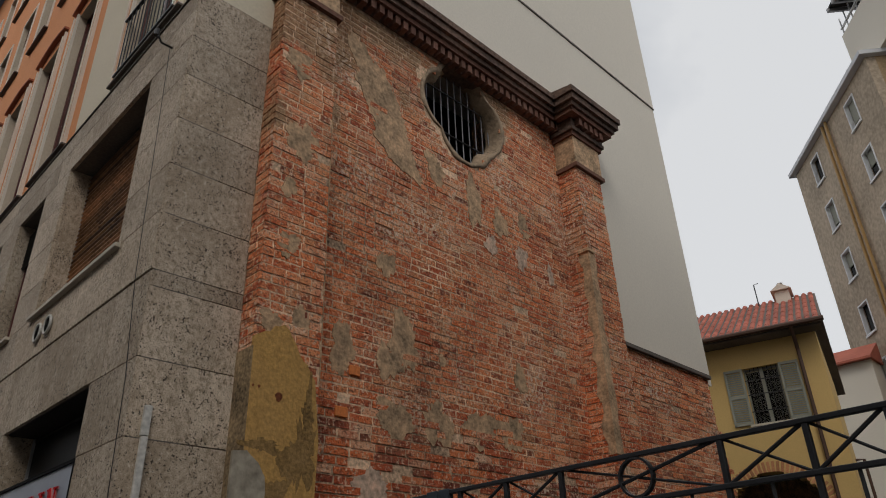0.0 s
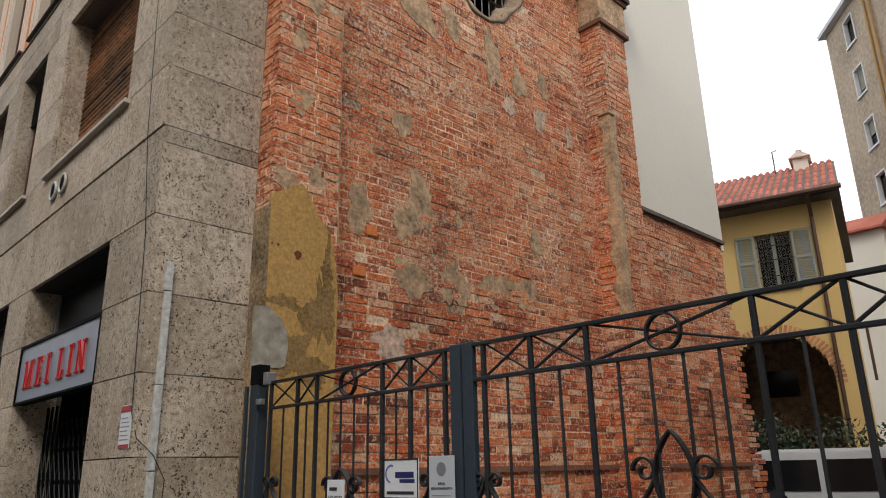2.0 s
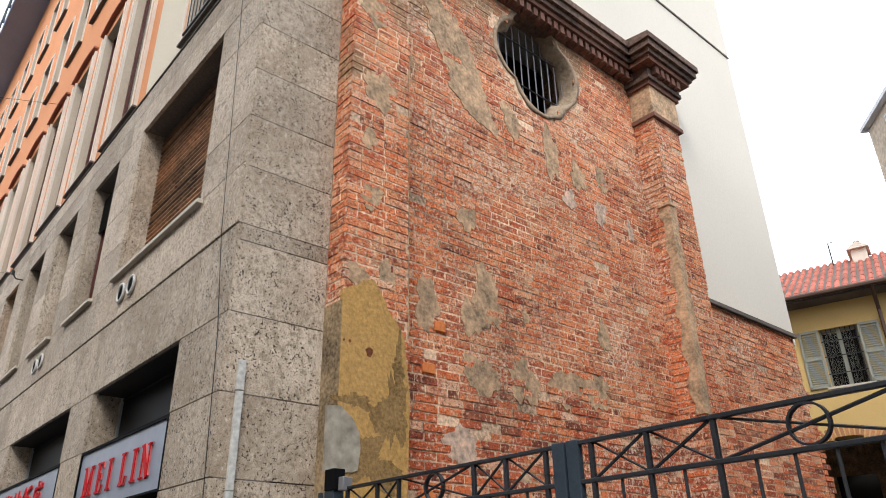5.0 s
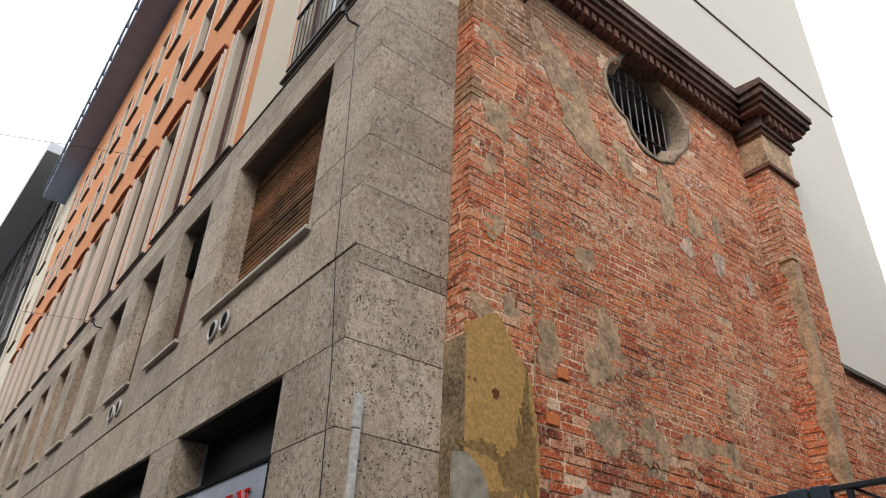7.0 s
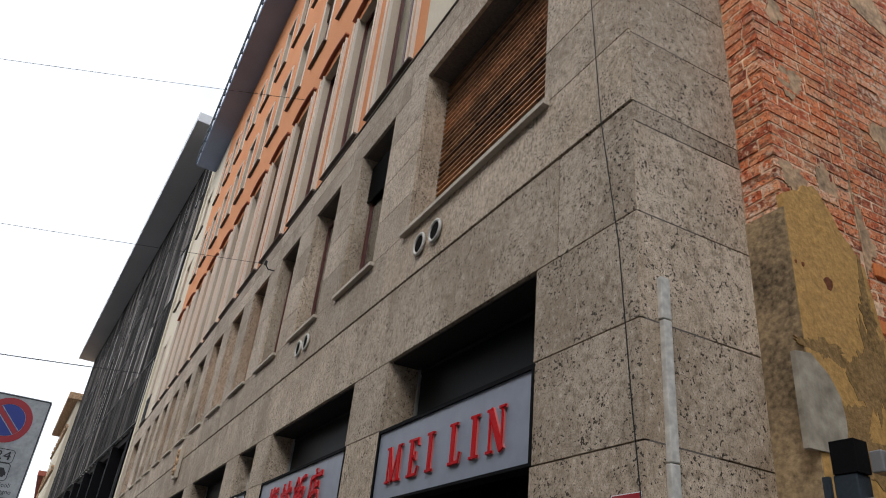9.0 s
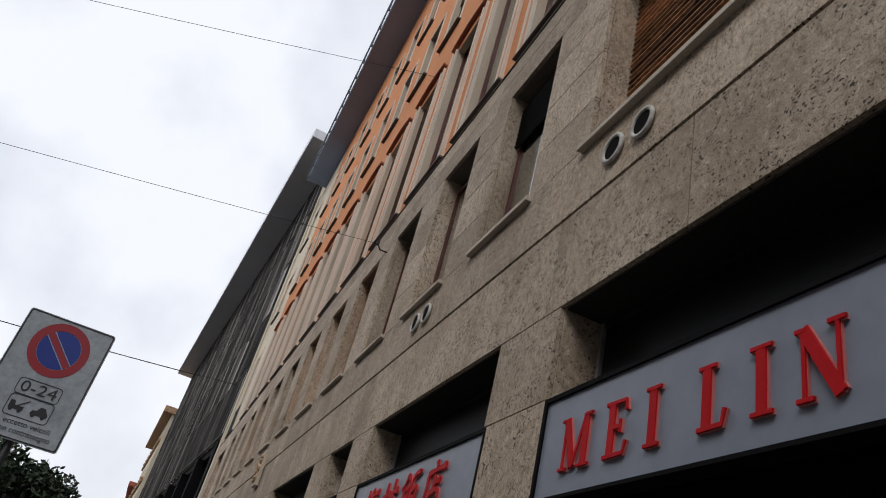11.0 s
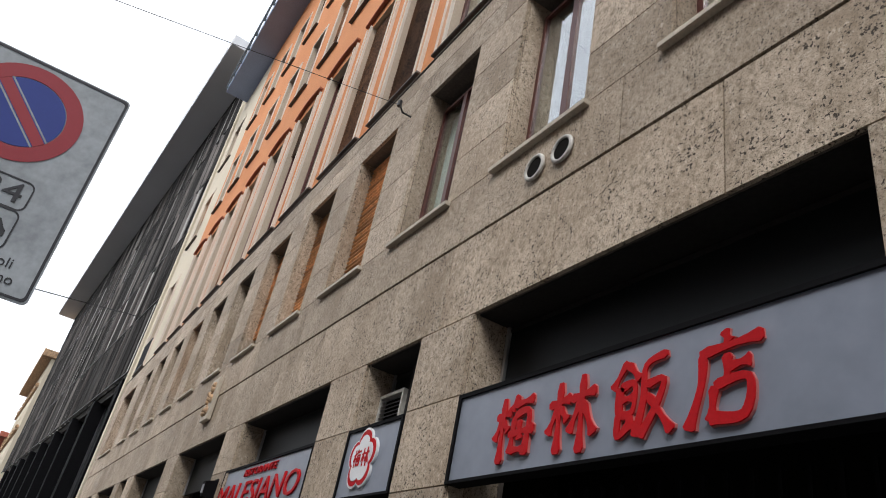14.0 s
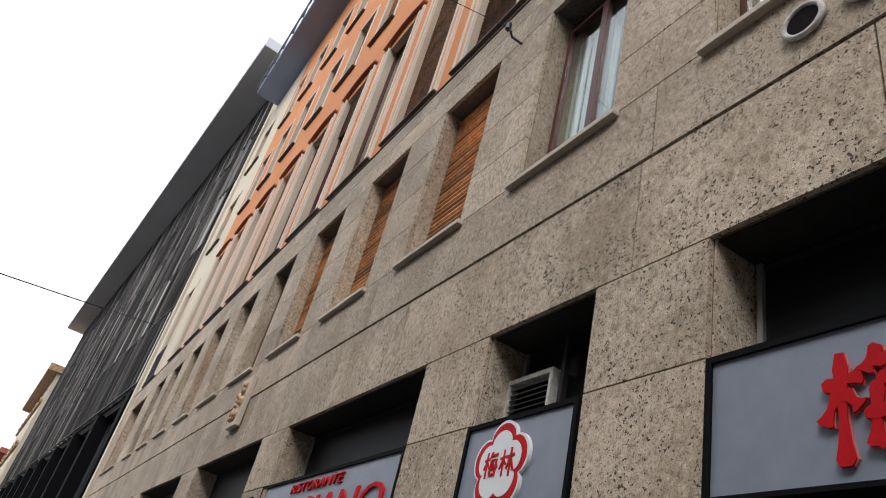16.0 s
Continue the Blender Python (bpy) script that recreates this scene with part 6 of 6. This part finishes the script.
part("passage_window", boxes((0.339, 1.356, 3.37, 3.4, 3.582, 4.373)), M_VANGLASS, yellow)
part("room_back", boxes((WIN[0] - 1, WIN[1] + 1, 2.0, 2.05, WIN[2] - 0.5, WIN[3] + 0.5)), M_INSHADE, yellow)
me_v = mesh_of("arch_brick", soft_box(-0.038, 0.038, -0.012, 0.1, 0, 0.26, 0.004, 1), M_ARCH)
for i in range(41):
    th = math.pi * i / 40
    v = new("arch_brick", me_v)
    v.parent = yellow
    v.matrix_basis = Matrix.Translation((1.186 + 1.299 * math.cos(th), 0, 3.638 + 1.299 * math.sin(th))) @ pose(0, 0, 0, 0, 90 - math.degrees(th), 0)
win = part("window", boxes((WIN[0], WIN[0] + 0.05, 0.15, 0.2, WIN[2], WIN[3]), (WIN[1] - 0.05, WIN[1], 0.15, 0.2, WIN[2], WIN[3]), (WIN[0], WIN[1], 0.15, 0.2, WIN[3] - 0.05, WIN[3]), (WIN[0], WIN[1], 0.15, 0.2, WIN[2], WIN[2] + 0.05), ((WIN[0] + WIN[1]) / 2 - 0.05, (WIN[0] + WIN[1]) / 2 + 0.05, 0.13, 0.2, WIN[2], WIN[3])), M_SHUTTER, yellow)
part("pane", boxes((WIN[0], WIN[1], 0.18, 0.186, WIN[2], WIN[3])), M_GLASS, win).visible_shadow = False
bm = bmesh.new()
for i in range(8):
    u = WIN[0] + 0.06 + (WIN[1] - WIN[0] - 0.12) * i / 7
    part("window_bar", tube(bmesh.new(), [(u, 0.06, WIN[2]), (u, 0.06, WIN[3])], 0.009, 5), M_IRON, win)
for z in (WIN[2] + 0.35, WIN[2] + 0.8, WIN[2] + 1.2):
    part("cross_bar", boxes((WIN[0], WIN[1], 0.05, 0.07, z - 0.012, z + 0.012)), M_IRON, win)
part("window_sill", soft_box(WIN[0] - 0.1, WIN[1] + 0.1, -0.08, 0.2, WIN[2] - 0.06, WIN[2], 0.006), M_SILL, yellow)
for u0, u1 in ((WIN[0] - 0.497, WIN[0] - 0.01), (WIN[1] + 0.01, WIN[1] + 0.497)):
    sh = part("shutter", boxes((u0, u0 + 0.06, -0.05, -0.01, WIN[2], WIN[3]), (u1 - 0.06, u1, -0.05, -0.01, WIN[2], WIN[3]), (u0, u1, -0.05, -0.01, WIN[2], WIN[2] + 0.07), (u0, u1, -0.05, -0.01, WIN[3] - 0.07, WIN[3]), (u0, u1, -0.05, -0.01, (WIN[2] + WIN[3]) / 2 - 0.04, (WIN[2] + WIN[3]) / 2 + 0.04)), M_SHUTTER, yellow)
    for i in range(24):
        z = WIN[2] + 0.08 + i * (WIN[3] - WIN[2] - 0.16) / 24
        part("louvre", prism(bmesh.new(), [(-0.045, z), (-0.015, z + 0.04), (-0.012, z + 0.034), (-0.04, z - 0.004)], "x", u0 + 0.06, u1 - 0.06), M_SHUTTER, sh)
roof = part("roof", prism(bmesh.new(), [(-0.621, YE - 0.12), (3.5, YE + 2.1), (7.5, YE - 0.1), (7.5, YE - 0.25), (3.5, YE + 1.85), (-0.621, YE - 0.2)], "x", -6.78, YL + 0.25), M_SLAB, yellow)
bm = bmesh.new()
half = [(0.075 * math.cos(math.pi * i / 6), 0.075 * math.sin(math.pi * i / 6)) for i in range(7)]
prism(bm, half + [(u * 0.8, v * 0.8) for u, v in half[::-1]], "y", -0.2, 0.22)
me_t = mesh_of("roof_tile", bm, M_TILE)
slope = math.degrees(math.atan2(2.22, 3.5 + 0.621))
for i in range(34):
    for j in range(12):
        t = new("roof_tile", me_t)
        t.parent = roof
        q = j / 11.5
        t.matrix_basis = pose(YL + 0.12 - i * 0.2, -0.621 + 0.12 + (3.5 + 0.621) * q, YE - 0.09 + 2.22 * q + 0.012 * (j % 2), slope, 0, random.uniform(-1.5, 1.5))
part("gutter", tube(bmesh.new(), [(-6.78, -0.678, YE - 0.16), (YL + 0.3, -0.678, YE - 0.16)], 0.07, 8), M_PIPE, yellow)
part("downpipe", tube(bmesh.new(), [(2.599, -0.678, YE - 0.2), (2.599, -0.1, YE - 0.7), (2.599, -0.1, 0)], 0.05, 8), M_PIPE, yellow)
part("rafter_board", boxes((-6.78, YL + 0.2, -0.565, 0.0, YE - 0.26, YE - 0.2)), M_SLAB, yellow)
ch = part("chimney", soft_box(2.237, 2.667, 2.9, 3.5, YE + 1.4, YE + 2.2, 0.02), M_TRIM, yellow)
part("chimney_cap", prism(bmesh.new(), [(2.147, YE + 2.2), (2.757, YE + 2.2), (2.452, YE + 2.42)], "y", 2.8, 3.7), M_TRIM, ch)
part("chimney_pot", tube(bmesh.new(), [(2.452, 3.2, YE + 2.35), (2.452, 3.2, YE + 2.55)], 0.09, 8), M_SLAB, ch)
part("aerial", tube(bmesh.new(), [(1.695, 3.2, YE + 1.9), (1.695, 3.2, YE + 2.7), (1.831, 3.2, YE + 2.72)], 0.02, 5), M_IRON, yellow)
part("side_pipe", tube(bmesh.new(), [(YL + 0.05, 1.2, 5.164), (YL + 0.25, 1.2, 5.164), (YL + 0.25, 1.2, 3.695)], 0.04, 6), M_PIPE, yellow)
back = thing("white_house", -11.526, 32.77, 0, "white house with red roof beyond the yellow one", "building")
part("wall", boxes((0, 3.729, 0, 1.3, 0, 10.927)), M_WHITEWALL, back)
part("roof", prism(bmesh.new(), [(-0.3, 10.893), (-0.3, 10.984), (1.3, 11.887), (1.3, 10.893)], "x", -0.2, 3.842), M_TILE, back)

TX, TY = -9.27, 36.26
TT = math.degrees(math.atan2(28.25 - 35.369, -3.503 - -9.21))
tower = thing("apartment_tower", TX, TY, 0, "tall tan clad apartment block with small square windows", "building", "", "", TT)
TL, TH = 9.0, 22.2
topen = [(c, c + 0.88, 20.28 - 2.62 * j, 21.68 - 2.62 * j) for c in (1.93, 6.36) for j in range(7)]
part("wall", wall_cells(bmesh.new(), [0, TL] + [u for o in topen for u in o[:2]], [0, TH] + [z for o in topen for z in o[2:]], 0, 0.4, openings_of(topen)), M_TOWER, tower)
part("far_side", boxes((0, 0.4, 0.4, 12, 0, TH)), M_TOWER, tower)
part("near_side", boxes((TL - 0.4, TL, 0.4, 14, 0, TH)), M_TOWERBRICK, tower)
part("core", boxes((0.5, TL - 0.5, 1.2, 11, 0, TH - 0.1)), M_INSHADE, tower)
part("eave", soft_box(-0.25, TL + 0.25, -0.3, 14, TH, TH + 0.22, 0.02), M_SOFFIT2, tower)
for k, (a, c, z0, z1) in enumerate(topen):
    w = part("window", boxes((a - 0.05, a + 0.02, -0.03, 0.15, z0, z1), (c - 0.02, c + 0.05, -0.03, 0.15, z0, z1), (a - 0.05, c + 0.05, -0.03, 0.15, z1 - 0.02, z1 + 0.05), (a - 0.05, c + 0.05, -0.08, 0.15, z0 - 0.05, z0 + 0.04)), M_WHITE, tower)
    part("pane", boxes((a, c, 0.2, 0.22, z0, z1)), M_VANGLASS, w)
    if k % 3:
        part("roller_blind", boxes((a + 0.05, c - 0.05, 0.14, 0.18, z0 + (z1 - z0) * (0.25 if k % 2 else 0.5), z1)), M_SHUTTER, w)
for u in (4.22, 4.6):
    part("downpipe", tube(bmesh.new(), [(u, -0.12, 0), (u, -0.12, TH)], 0.07, 8), M_COPPER, tower)
part("penthouse", boxes((TL - 1.9, TL + 2.4, 0.6, 6, TH + 0.2, TH + 2.9)), M_WHITEWALL, tower)
part("canopy", prism(bmesh.new(), [(0.1, TH + 4.06), (0.1, TH + 4.16), (6.2, TH + 4.75), (6.2, TH + 4.6)], "x", TL - 1.4, TL + 3.2), M_DARKMETAL, tower, "dark slatted terrace canopy")
for i in range(9):
    part("canopy_rafter", boxes((TL - 1.3 + i * 0.55, TL - 1.2 + i * 0.55, 0.0, 6.2, TH + 3.86, TH + 4.06)), M_STEEL, tower)
for i in range(9):
    part("terrace_post", tube(bmesh.new(), [(TL - 1.8 + i * 0.5, 0.7, TH + 2.9), (TL - 1.8 + i * 0.5, 0.7, TH + 3.9)], 0.035, 5), M_ALU, tower)
part("terrace_rail", boxes((TL - 1.9, TL + 2.4, 0.65, 0.75, TH + 3.3, TH + 3.36)), M_ALU, tower)


def van(x, y, turn):
    v = thing("white_van", x, y, 0, "white panel van with dark tinted side windows", "van", "", "", turn)
    prof = [(-2.5, 0.45), (-2.5, 0.95), (-2.42, 1.1), (-1.75, 1.2), (-1.2, 1.86), (-0.95, 1.93), (2.25, 1.95), (2.42, 1.85), (2.5, 1.2), (2.5, 0.45)]
    bm = prism(bmesh.new(), prof, "y", -0.93, 0.93)
    bmesh.ops.bevel(bm, geom=list(bm.edges), offset=0.05, segments=2, affect="EDGES")
    body = part("body", bm, M_VAN, v)
    for u0, u1, k in ((-1.05, -0.15, 0.35), (-0.05, 1.15, 0.0), (1.25, 2.3, 0.0)):
        part("side_window", prism(bmesh.new(), [(u0 - k, 1.2), (u1, 1.2), (u1, 1.75), (u0, 1.75)], "y", 0.92, 0.945), M_VANGLASS, v)
    part("windscreen", prism(bmesh.new(), [(-1.7, 1.25), (-1.25, 1.8), (-1.22, 1.78), (-1.66, 1.23)], "y", -0.8, 0.8), M_VANGLASS, v)
    part("side_strip", boxes((-2.3, 2.3, 0.92, 0.95, 0.72, 0.78)), M_GREYBAR, v)
    part("headlight", soft_box(-2.53, -2.4, -0.85, -0.5, 0.85, 1.02, 0.02), M_ALU, v)
    part("mirror", soft_box(-1.5, -1.35, -1.12, -0.95, 1.15, 1.4, 0.03), M_BLACK, v)
    for u in (-1.6, 1.6):
        for s in (-1, 1):
            bm = bmesh.new()
            bmesh.ops.create_cone(bm, cap_ends=True, segments=24, radius1=0.34, radius2=0.34, depth=0.22, matrix=Matrix.Translation((u, s * 0.84, 0.34)) @ pose(0, 0, 0, 90))
            bmesh.ops.bevel(bm, geom=[e for e in bm.edges if abs(e.verts[0].co.y - e.verts[1].co.y) < 1e-4], offset=0.03, segments=2, affect="EDGES")
            wheel = part("wheel", bm, M_TYRE, v)
            bm = bmesh.new()
            bmesh.ops.create_cone(bm, cap_ends=True, segments=20, radius1=0.2, radius2=0.17, depth=0.02, matrix=Matrix.Translation((u, s * 0.955, 0.34)) @ pose(0, 0, 0, 90 * s))
            part("rim", bm, M_ALU, wheel)


van(-4.35, 15.82, 184)
car = thing("dark_car", -7.119, 13.108, 0, "dark car nose parked behind the bins", "car", "", "", 80)
bm = prism(bmesh.new(), [(-2.0, 0.3), (-2.0, 0.7), (-1.1, 0.92), (-0.4, 1.38), (1.2, 1.42), (1.9, 0.95), (2.0, 0.3)], "y", -0.82, 0.82)
bmesh.ops.bevel(bm, geom=list(bm.edges), offset=0.08, segments=2, affect="EDGES")
part("body", bm, M_BLACK, car)
part("side_window", prism(bmesh.new(), [(-0.9, 0.93), (-0.35, 1.3), (1.1, 1.33), (1.5, 0.95)], "y", -0.835, -0.81), M_VANGLASS, car)
for u in (-1.3, 1.3):
    for s in (-1, 1):
        bm = bmesh.new()
        bmesh.ops.create_cone(bm, cap_ends=True, segments=20, radius1=0.31, radius2=0.31, depth=0.2, matrix=Matrix.Translation((u, s * 0.75, 0.31)) @ pose(0, 0, 0, 90))
        part("wheel", bm, M_TYRE, car)


def dumpster(x, y, ln):
    d = thing("waste_container", x, y, 0, "pale lidded plastic waste container by the brick wall", "waste container", "waste containers")
    bm = bmesh.new()
    prism(bm, [(-0.42, 0.2), (0.42, 0.2), (0.5, 1.0), (-0.5, 1.0)], "y", -ln / 2, ln / 2)
    bmesh.ops.bevel(bm, geom=list(bm.edges), offset=0.03, segments=2, affect="EDGES")
    part("body", bm, M_BIN, d)
    lid = part("lid", soft_box(-0.54, 0.54, -ln / 2 - 0.04, ln / 2 + 0.04, 1.0, 1.1, 0.03), M_LID, d, "scuffed pale grey lid")
    for i in range(4):
        part("lid_rib", soft_box(-0.45, 0.45, -ln / 2 + 0.1 + i * ln / 4.2, -ln / 2 + 0.22 + i * ln / 4.2, 1.09, 1.125, 0.012), M_LID, lid)
    part("handle", tube(bmesh.new(), [(0.5, -ln / 2 + 0.1, 0.9), (0.58, -ln / 2 + 0.1, 0.9), (0.58, ln / 2 - 0.1, 0.9), (0.5, ln / 2 - 0.1, 0.9)], 0.015, 6), M_STEEL, d)
    part("label_bar", boxes((0.49, 0.505, -0.15, 0.15, 0.55, 0.8)), M_WHITE, d)
    for sx in (-0.35, 0.35):
        for sy in (-ln / 2 + 0.15, ln / 2 - 0.15):
            bm = bmesh.new()
            bmesh.ops.create_cone(bm, cap_ends=True, segments=12, radius1=0.1, radius2=0.1, depth=0.05, matrix=Matrix.Translation((sx, sy, 0.1)) @ pose(0, 0, 0, 0, 90))
            part("wheel", bm, M_TYRE, d)
            part("fork", boxes((sx - 0.04, sx + 0.04, sy - 0.03, sy + 0.03, 0.1, 0.24)), M_STEEL, d)


dumpster(-4.689, 5.819, 1.9)
dumpster(-4.689, 7.91, 1.7)
dumpster(-4.633, 10.057, 1.9)
hedge = thing("hedge", -7.797, 17.854, 0, "dark green clipped hedge before the passage", "hedge")
leaf_crown("foliage", (0.6, 0, 1.6), (2.6, 0.6, 1.2), 5000, 0.07, hedge)
part("stems", tube(bmesh.new(), [(0, 0, 0), (0.3, 0, 1.0), (0.6, 0, 2.0)], 0.05, 5), M_BARK, hedge)
shrub = thing("shrub", -4.633, 18.758, 0, "dark shrub beside the yellow house", "shrub")
leaf_crown("foliage", (0, 0, 1.3), (0.7, 0.7, 1.4), 2500, 0.07, shrub)
part("stems", tube(bmesh.new(), [(0, 0, 0), (0.1, 0, 1.0)], 0.04, 5), M_BARK, shrub)
pump = thing("wall_pipe", WX, 10.057, 0.983, "rusty bracket pipe on the low brick wall", "pipe")
part("pipe", tube(bmesh.new(), [(0.08, 0.35, 0), (0.08, 0.35, 2.734 - 0.983), (0.08, 0.0, 2.734 - 0.983)], 0.02, 6), M_PIPE, pump)
part("bracket", boxes((0.0, 0.1, 0.33, 0.37, 0.6, 0.64)), M_PIPE, pump)



# ---- bricks ----
PITCH, LEN, JOINT = 0.084, 0.28, 0.017
rng = random.Random(11)


def brick_faces(verts, faces, face, along, out, u0, u1, z0, z1, o):
    """Five faces of one brick on a wall; face is the wall's own plane, along and out say which axes it uses."""
    base = len(verts)
    j = lambda s: rng.uniform(-s, s)
    tilt = j(0.0014)
    for d in (face - out * 0.02, face + out * o):
        for u, z in ((u0, z0), (u1, z0), (u1, z1), (u0, z1)):
            uu, zz, dd = u + j(0.005), z + j(0.0028) + tilt * (1 if u == u1 else -1), d + j(0.0008)
            verts.append((dd, uu, zz) if along == "y" else (uu, dd, zz))
    b = base
    for q in ((4, 5, 6, 7), (0, 1, 5, 4), (1, 2, 6, 5), (2, 3, 7, 6), (3, 0, 4, 7)):
        faces.append(tuple(b + k for k in q))


def courses(u_lo, u_hi, z_lo, z_hi, skip):
    row = 0
    z = z_lo
    while z + PITCH <= z_hi + 0.01:
        u = u_lo - (LEN * 0.5 if row % 2 else 0.0)
        wave = 0.006 * math.sin(row * 0.9)
        while u < u_hi:
            ln = LEN * (0.5 if rng.random() < 0.22 else rng.uniform(0.9, 1.08))
            a, c = max(u, u_lo), min(u + ln - JOINT, u_hi)
            if c - a > 0.03 and not skip((a + c) / 2, z + PITCH / 2):
                yield a, c, z + 0.0085, z + PITCH - 0.0085 + rng.uniform(-0.005, 0.003)
            u += ln
        z += PITCH
        row += 1


def near_stretch(y, z):
    """The part of the panel low beside the gate that is passed nearest."""
    return 3.842 < y < 5.876 and 2.056 < z < 3.356


def clear(y, z):
    return inside_hole(y, z, 0.06)


verts, faces = [], []
singles = 0
protos = {}
for a, c, z0, z1 in courses(PL1, PR0, 0.0, CORN - 0.1, clear):
    worn = noise.noise(Vector((a * 1.3, z0 * 1.3, 2.0)))
    o = rng.uniform(-0.0045, 0.0008) if z0 > 3.582 + 0.6 * worn else rng.uniform(-0.004, 0.006)
    o += 0.005 if rng.random() < 0.05 else 0
    if rng.random() < (0.035 if z0 < 3.695 else 0.018):
        continue
    if near_stretch((a + c) / 2, z0) and singles < 300:
        v, f = [], []
        key = (round((c - a) / 0.03), rng.randrange(3))
        if key not in protos:
            w = key[0] * 0.03
            brick_faces(v, f, 0.0, "y", 1, -w / 2, w / 2, 0, PITCH - 0.017, 0.0)
            me = bpy.data.meshes.new("brick")
            me.from_pydata(v, [], f)
            me.materials.append(M_BRICK)
            protos[key] = me
        b = new("brick", protos[key])
        b.parent = brick_wall
        b.matrix_basis = pose(QX + o, (a + c) / 2, z0, rng.uniform(-0.8, 0.8))
        singles += 1
    else:
        brick_faces(verts, faces, QX, "y", 1, a, c, z0, z1, o)
for u0, u1, x, z_hi in ((PL0, PL1, PXL, CORN - 0.9), (PR0, PR1, PX, CORN - 0.9), (PR1, WE, WX, 5.22)):
    for a, c, z0, z1 in courses(u0, u1, 0.0, z_hi, lambda y, z: u0 == PL0 and z < 3.469):
        if rng.random() > 0.015:
            brick_faces(verts, faces, x, "y", 1, a, c, z0, z1, rng.uniform(-0.004, 0.004))
for y, x0, x1 in ((PL0, CX + 0.005, PXL), (PR0, QX, PX)):
    for a, c, z0, z1 in courses(x0, x1, 0.0, CORN - 0.9, lambda x, z: y == PL0 and z < 3.469):
        brick_faces(verts, faces, y, "x", -1, a, c, z0, z1, rng.uniform(-0.002, 0.008))
# toothed end of the low wall, stepping out towards the ground
for a, c, z0, z1 in courses(WE, WE + 0.75, 0.0, 4.825, lambda y, z: y > WE + 0.02 + 0.6 * max(0, 1 - z / 4.486) + 0.05 * math.sin(z * 9)):
    c = min(c, WE + 0.1 + 0.6 * max(0, 1 - z0 / 4.486) + 0.05 * math.sin(z0 * 9))
    if c - a < 0.03:
        continue
    brick_faces(verts, faces, WX, "y", 1, a, c, z0, z1, rng.uniform(-0.002, 0.008))
    brick_faces(verts, faces, WX - 0.2, "y", 1, a, c, z0, z1, 0.02)
me = bpy.data.meshes.new("brick_courses")
me.from_pydata(verts, [], faces)
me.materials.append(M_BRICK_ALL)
rest = new("brick_courses", me)
rest.parent = brick_wall
tagged(rest, "worn orange-red brick courses", kind="stuff")
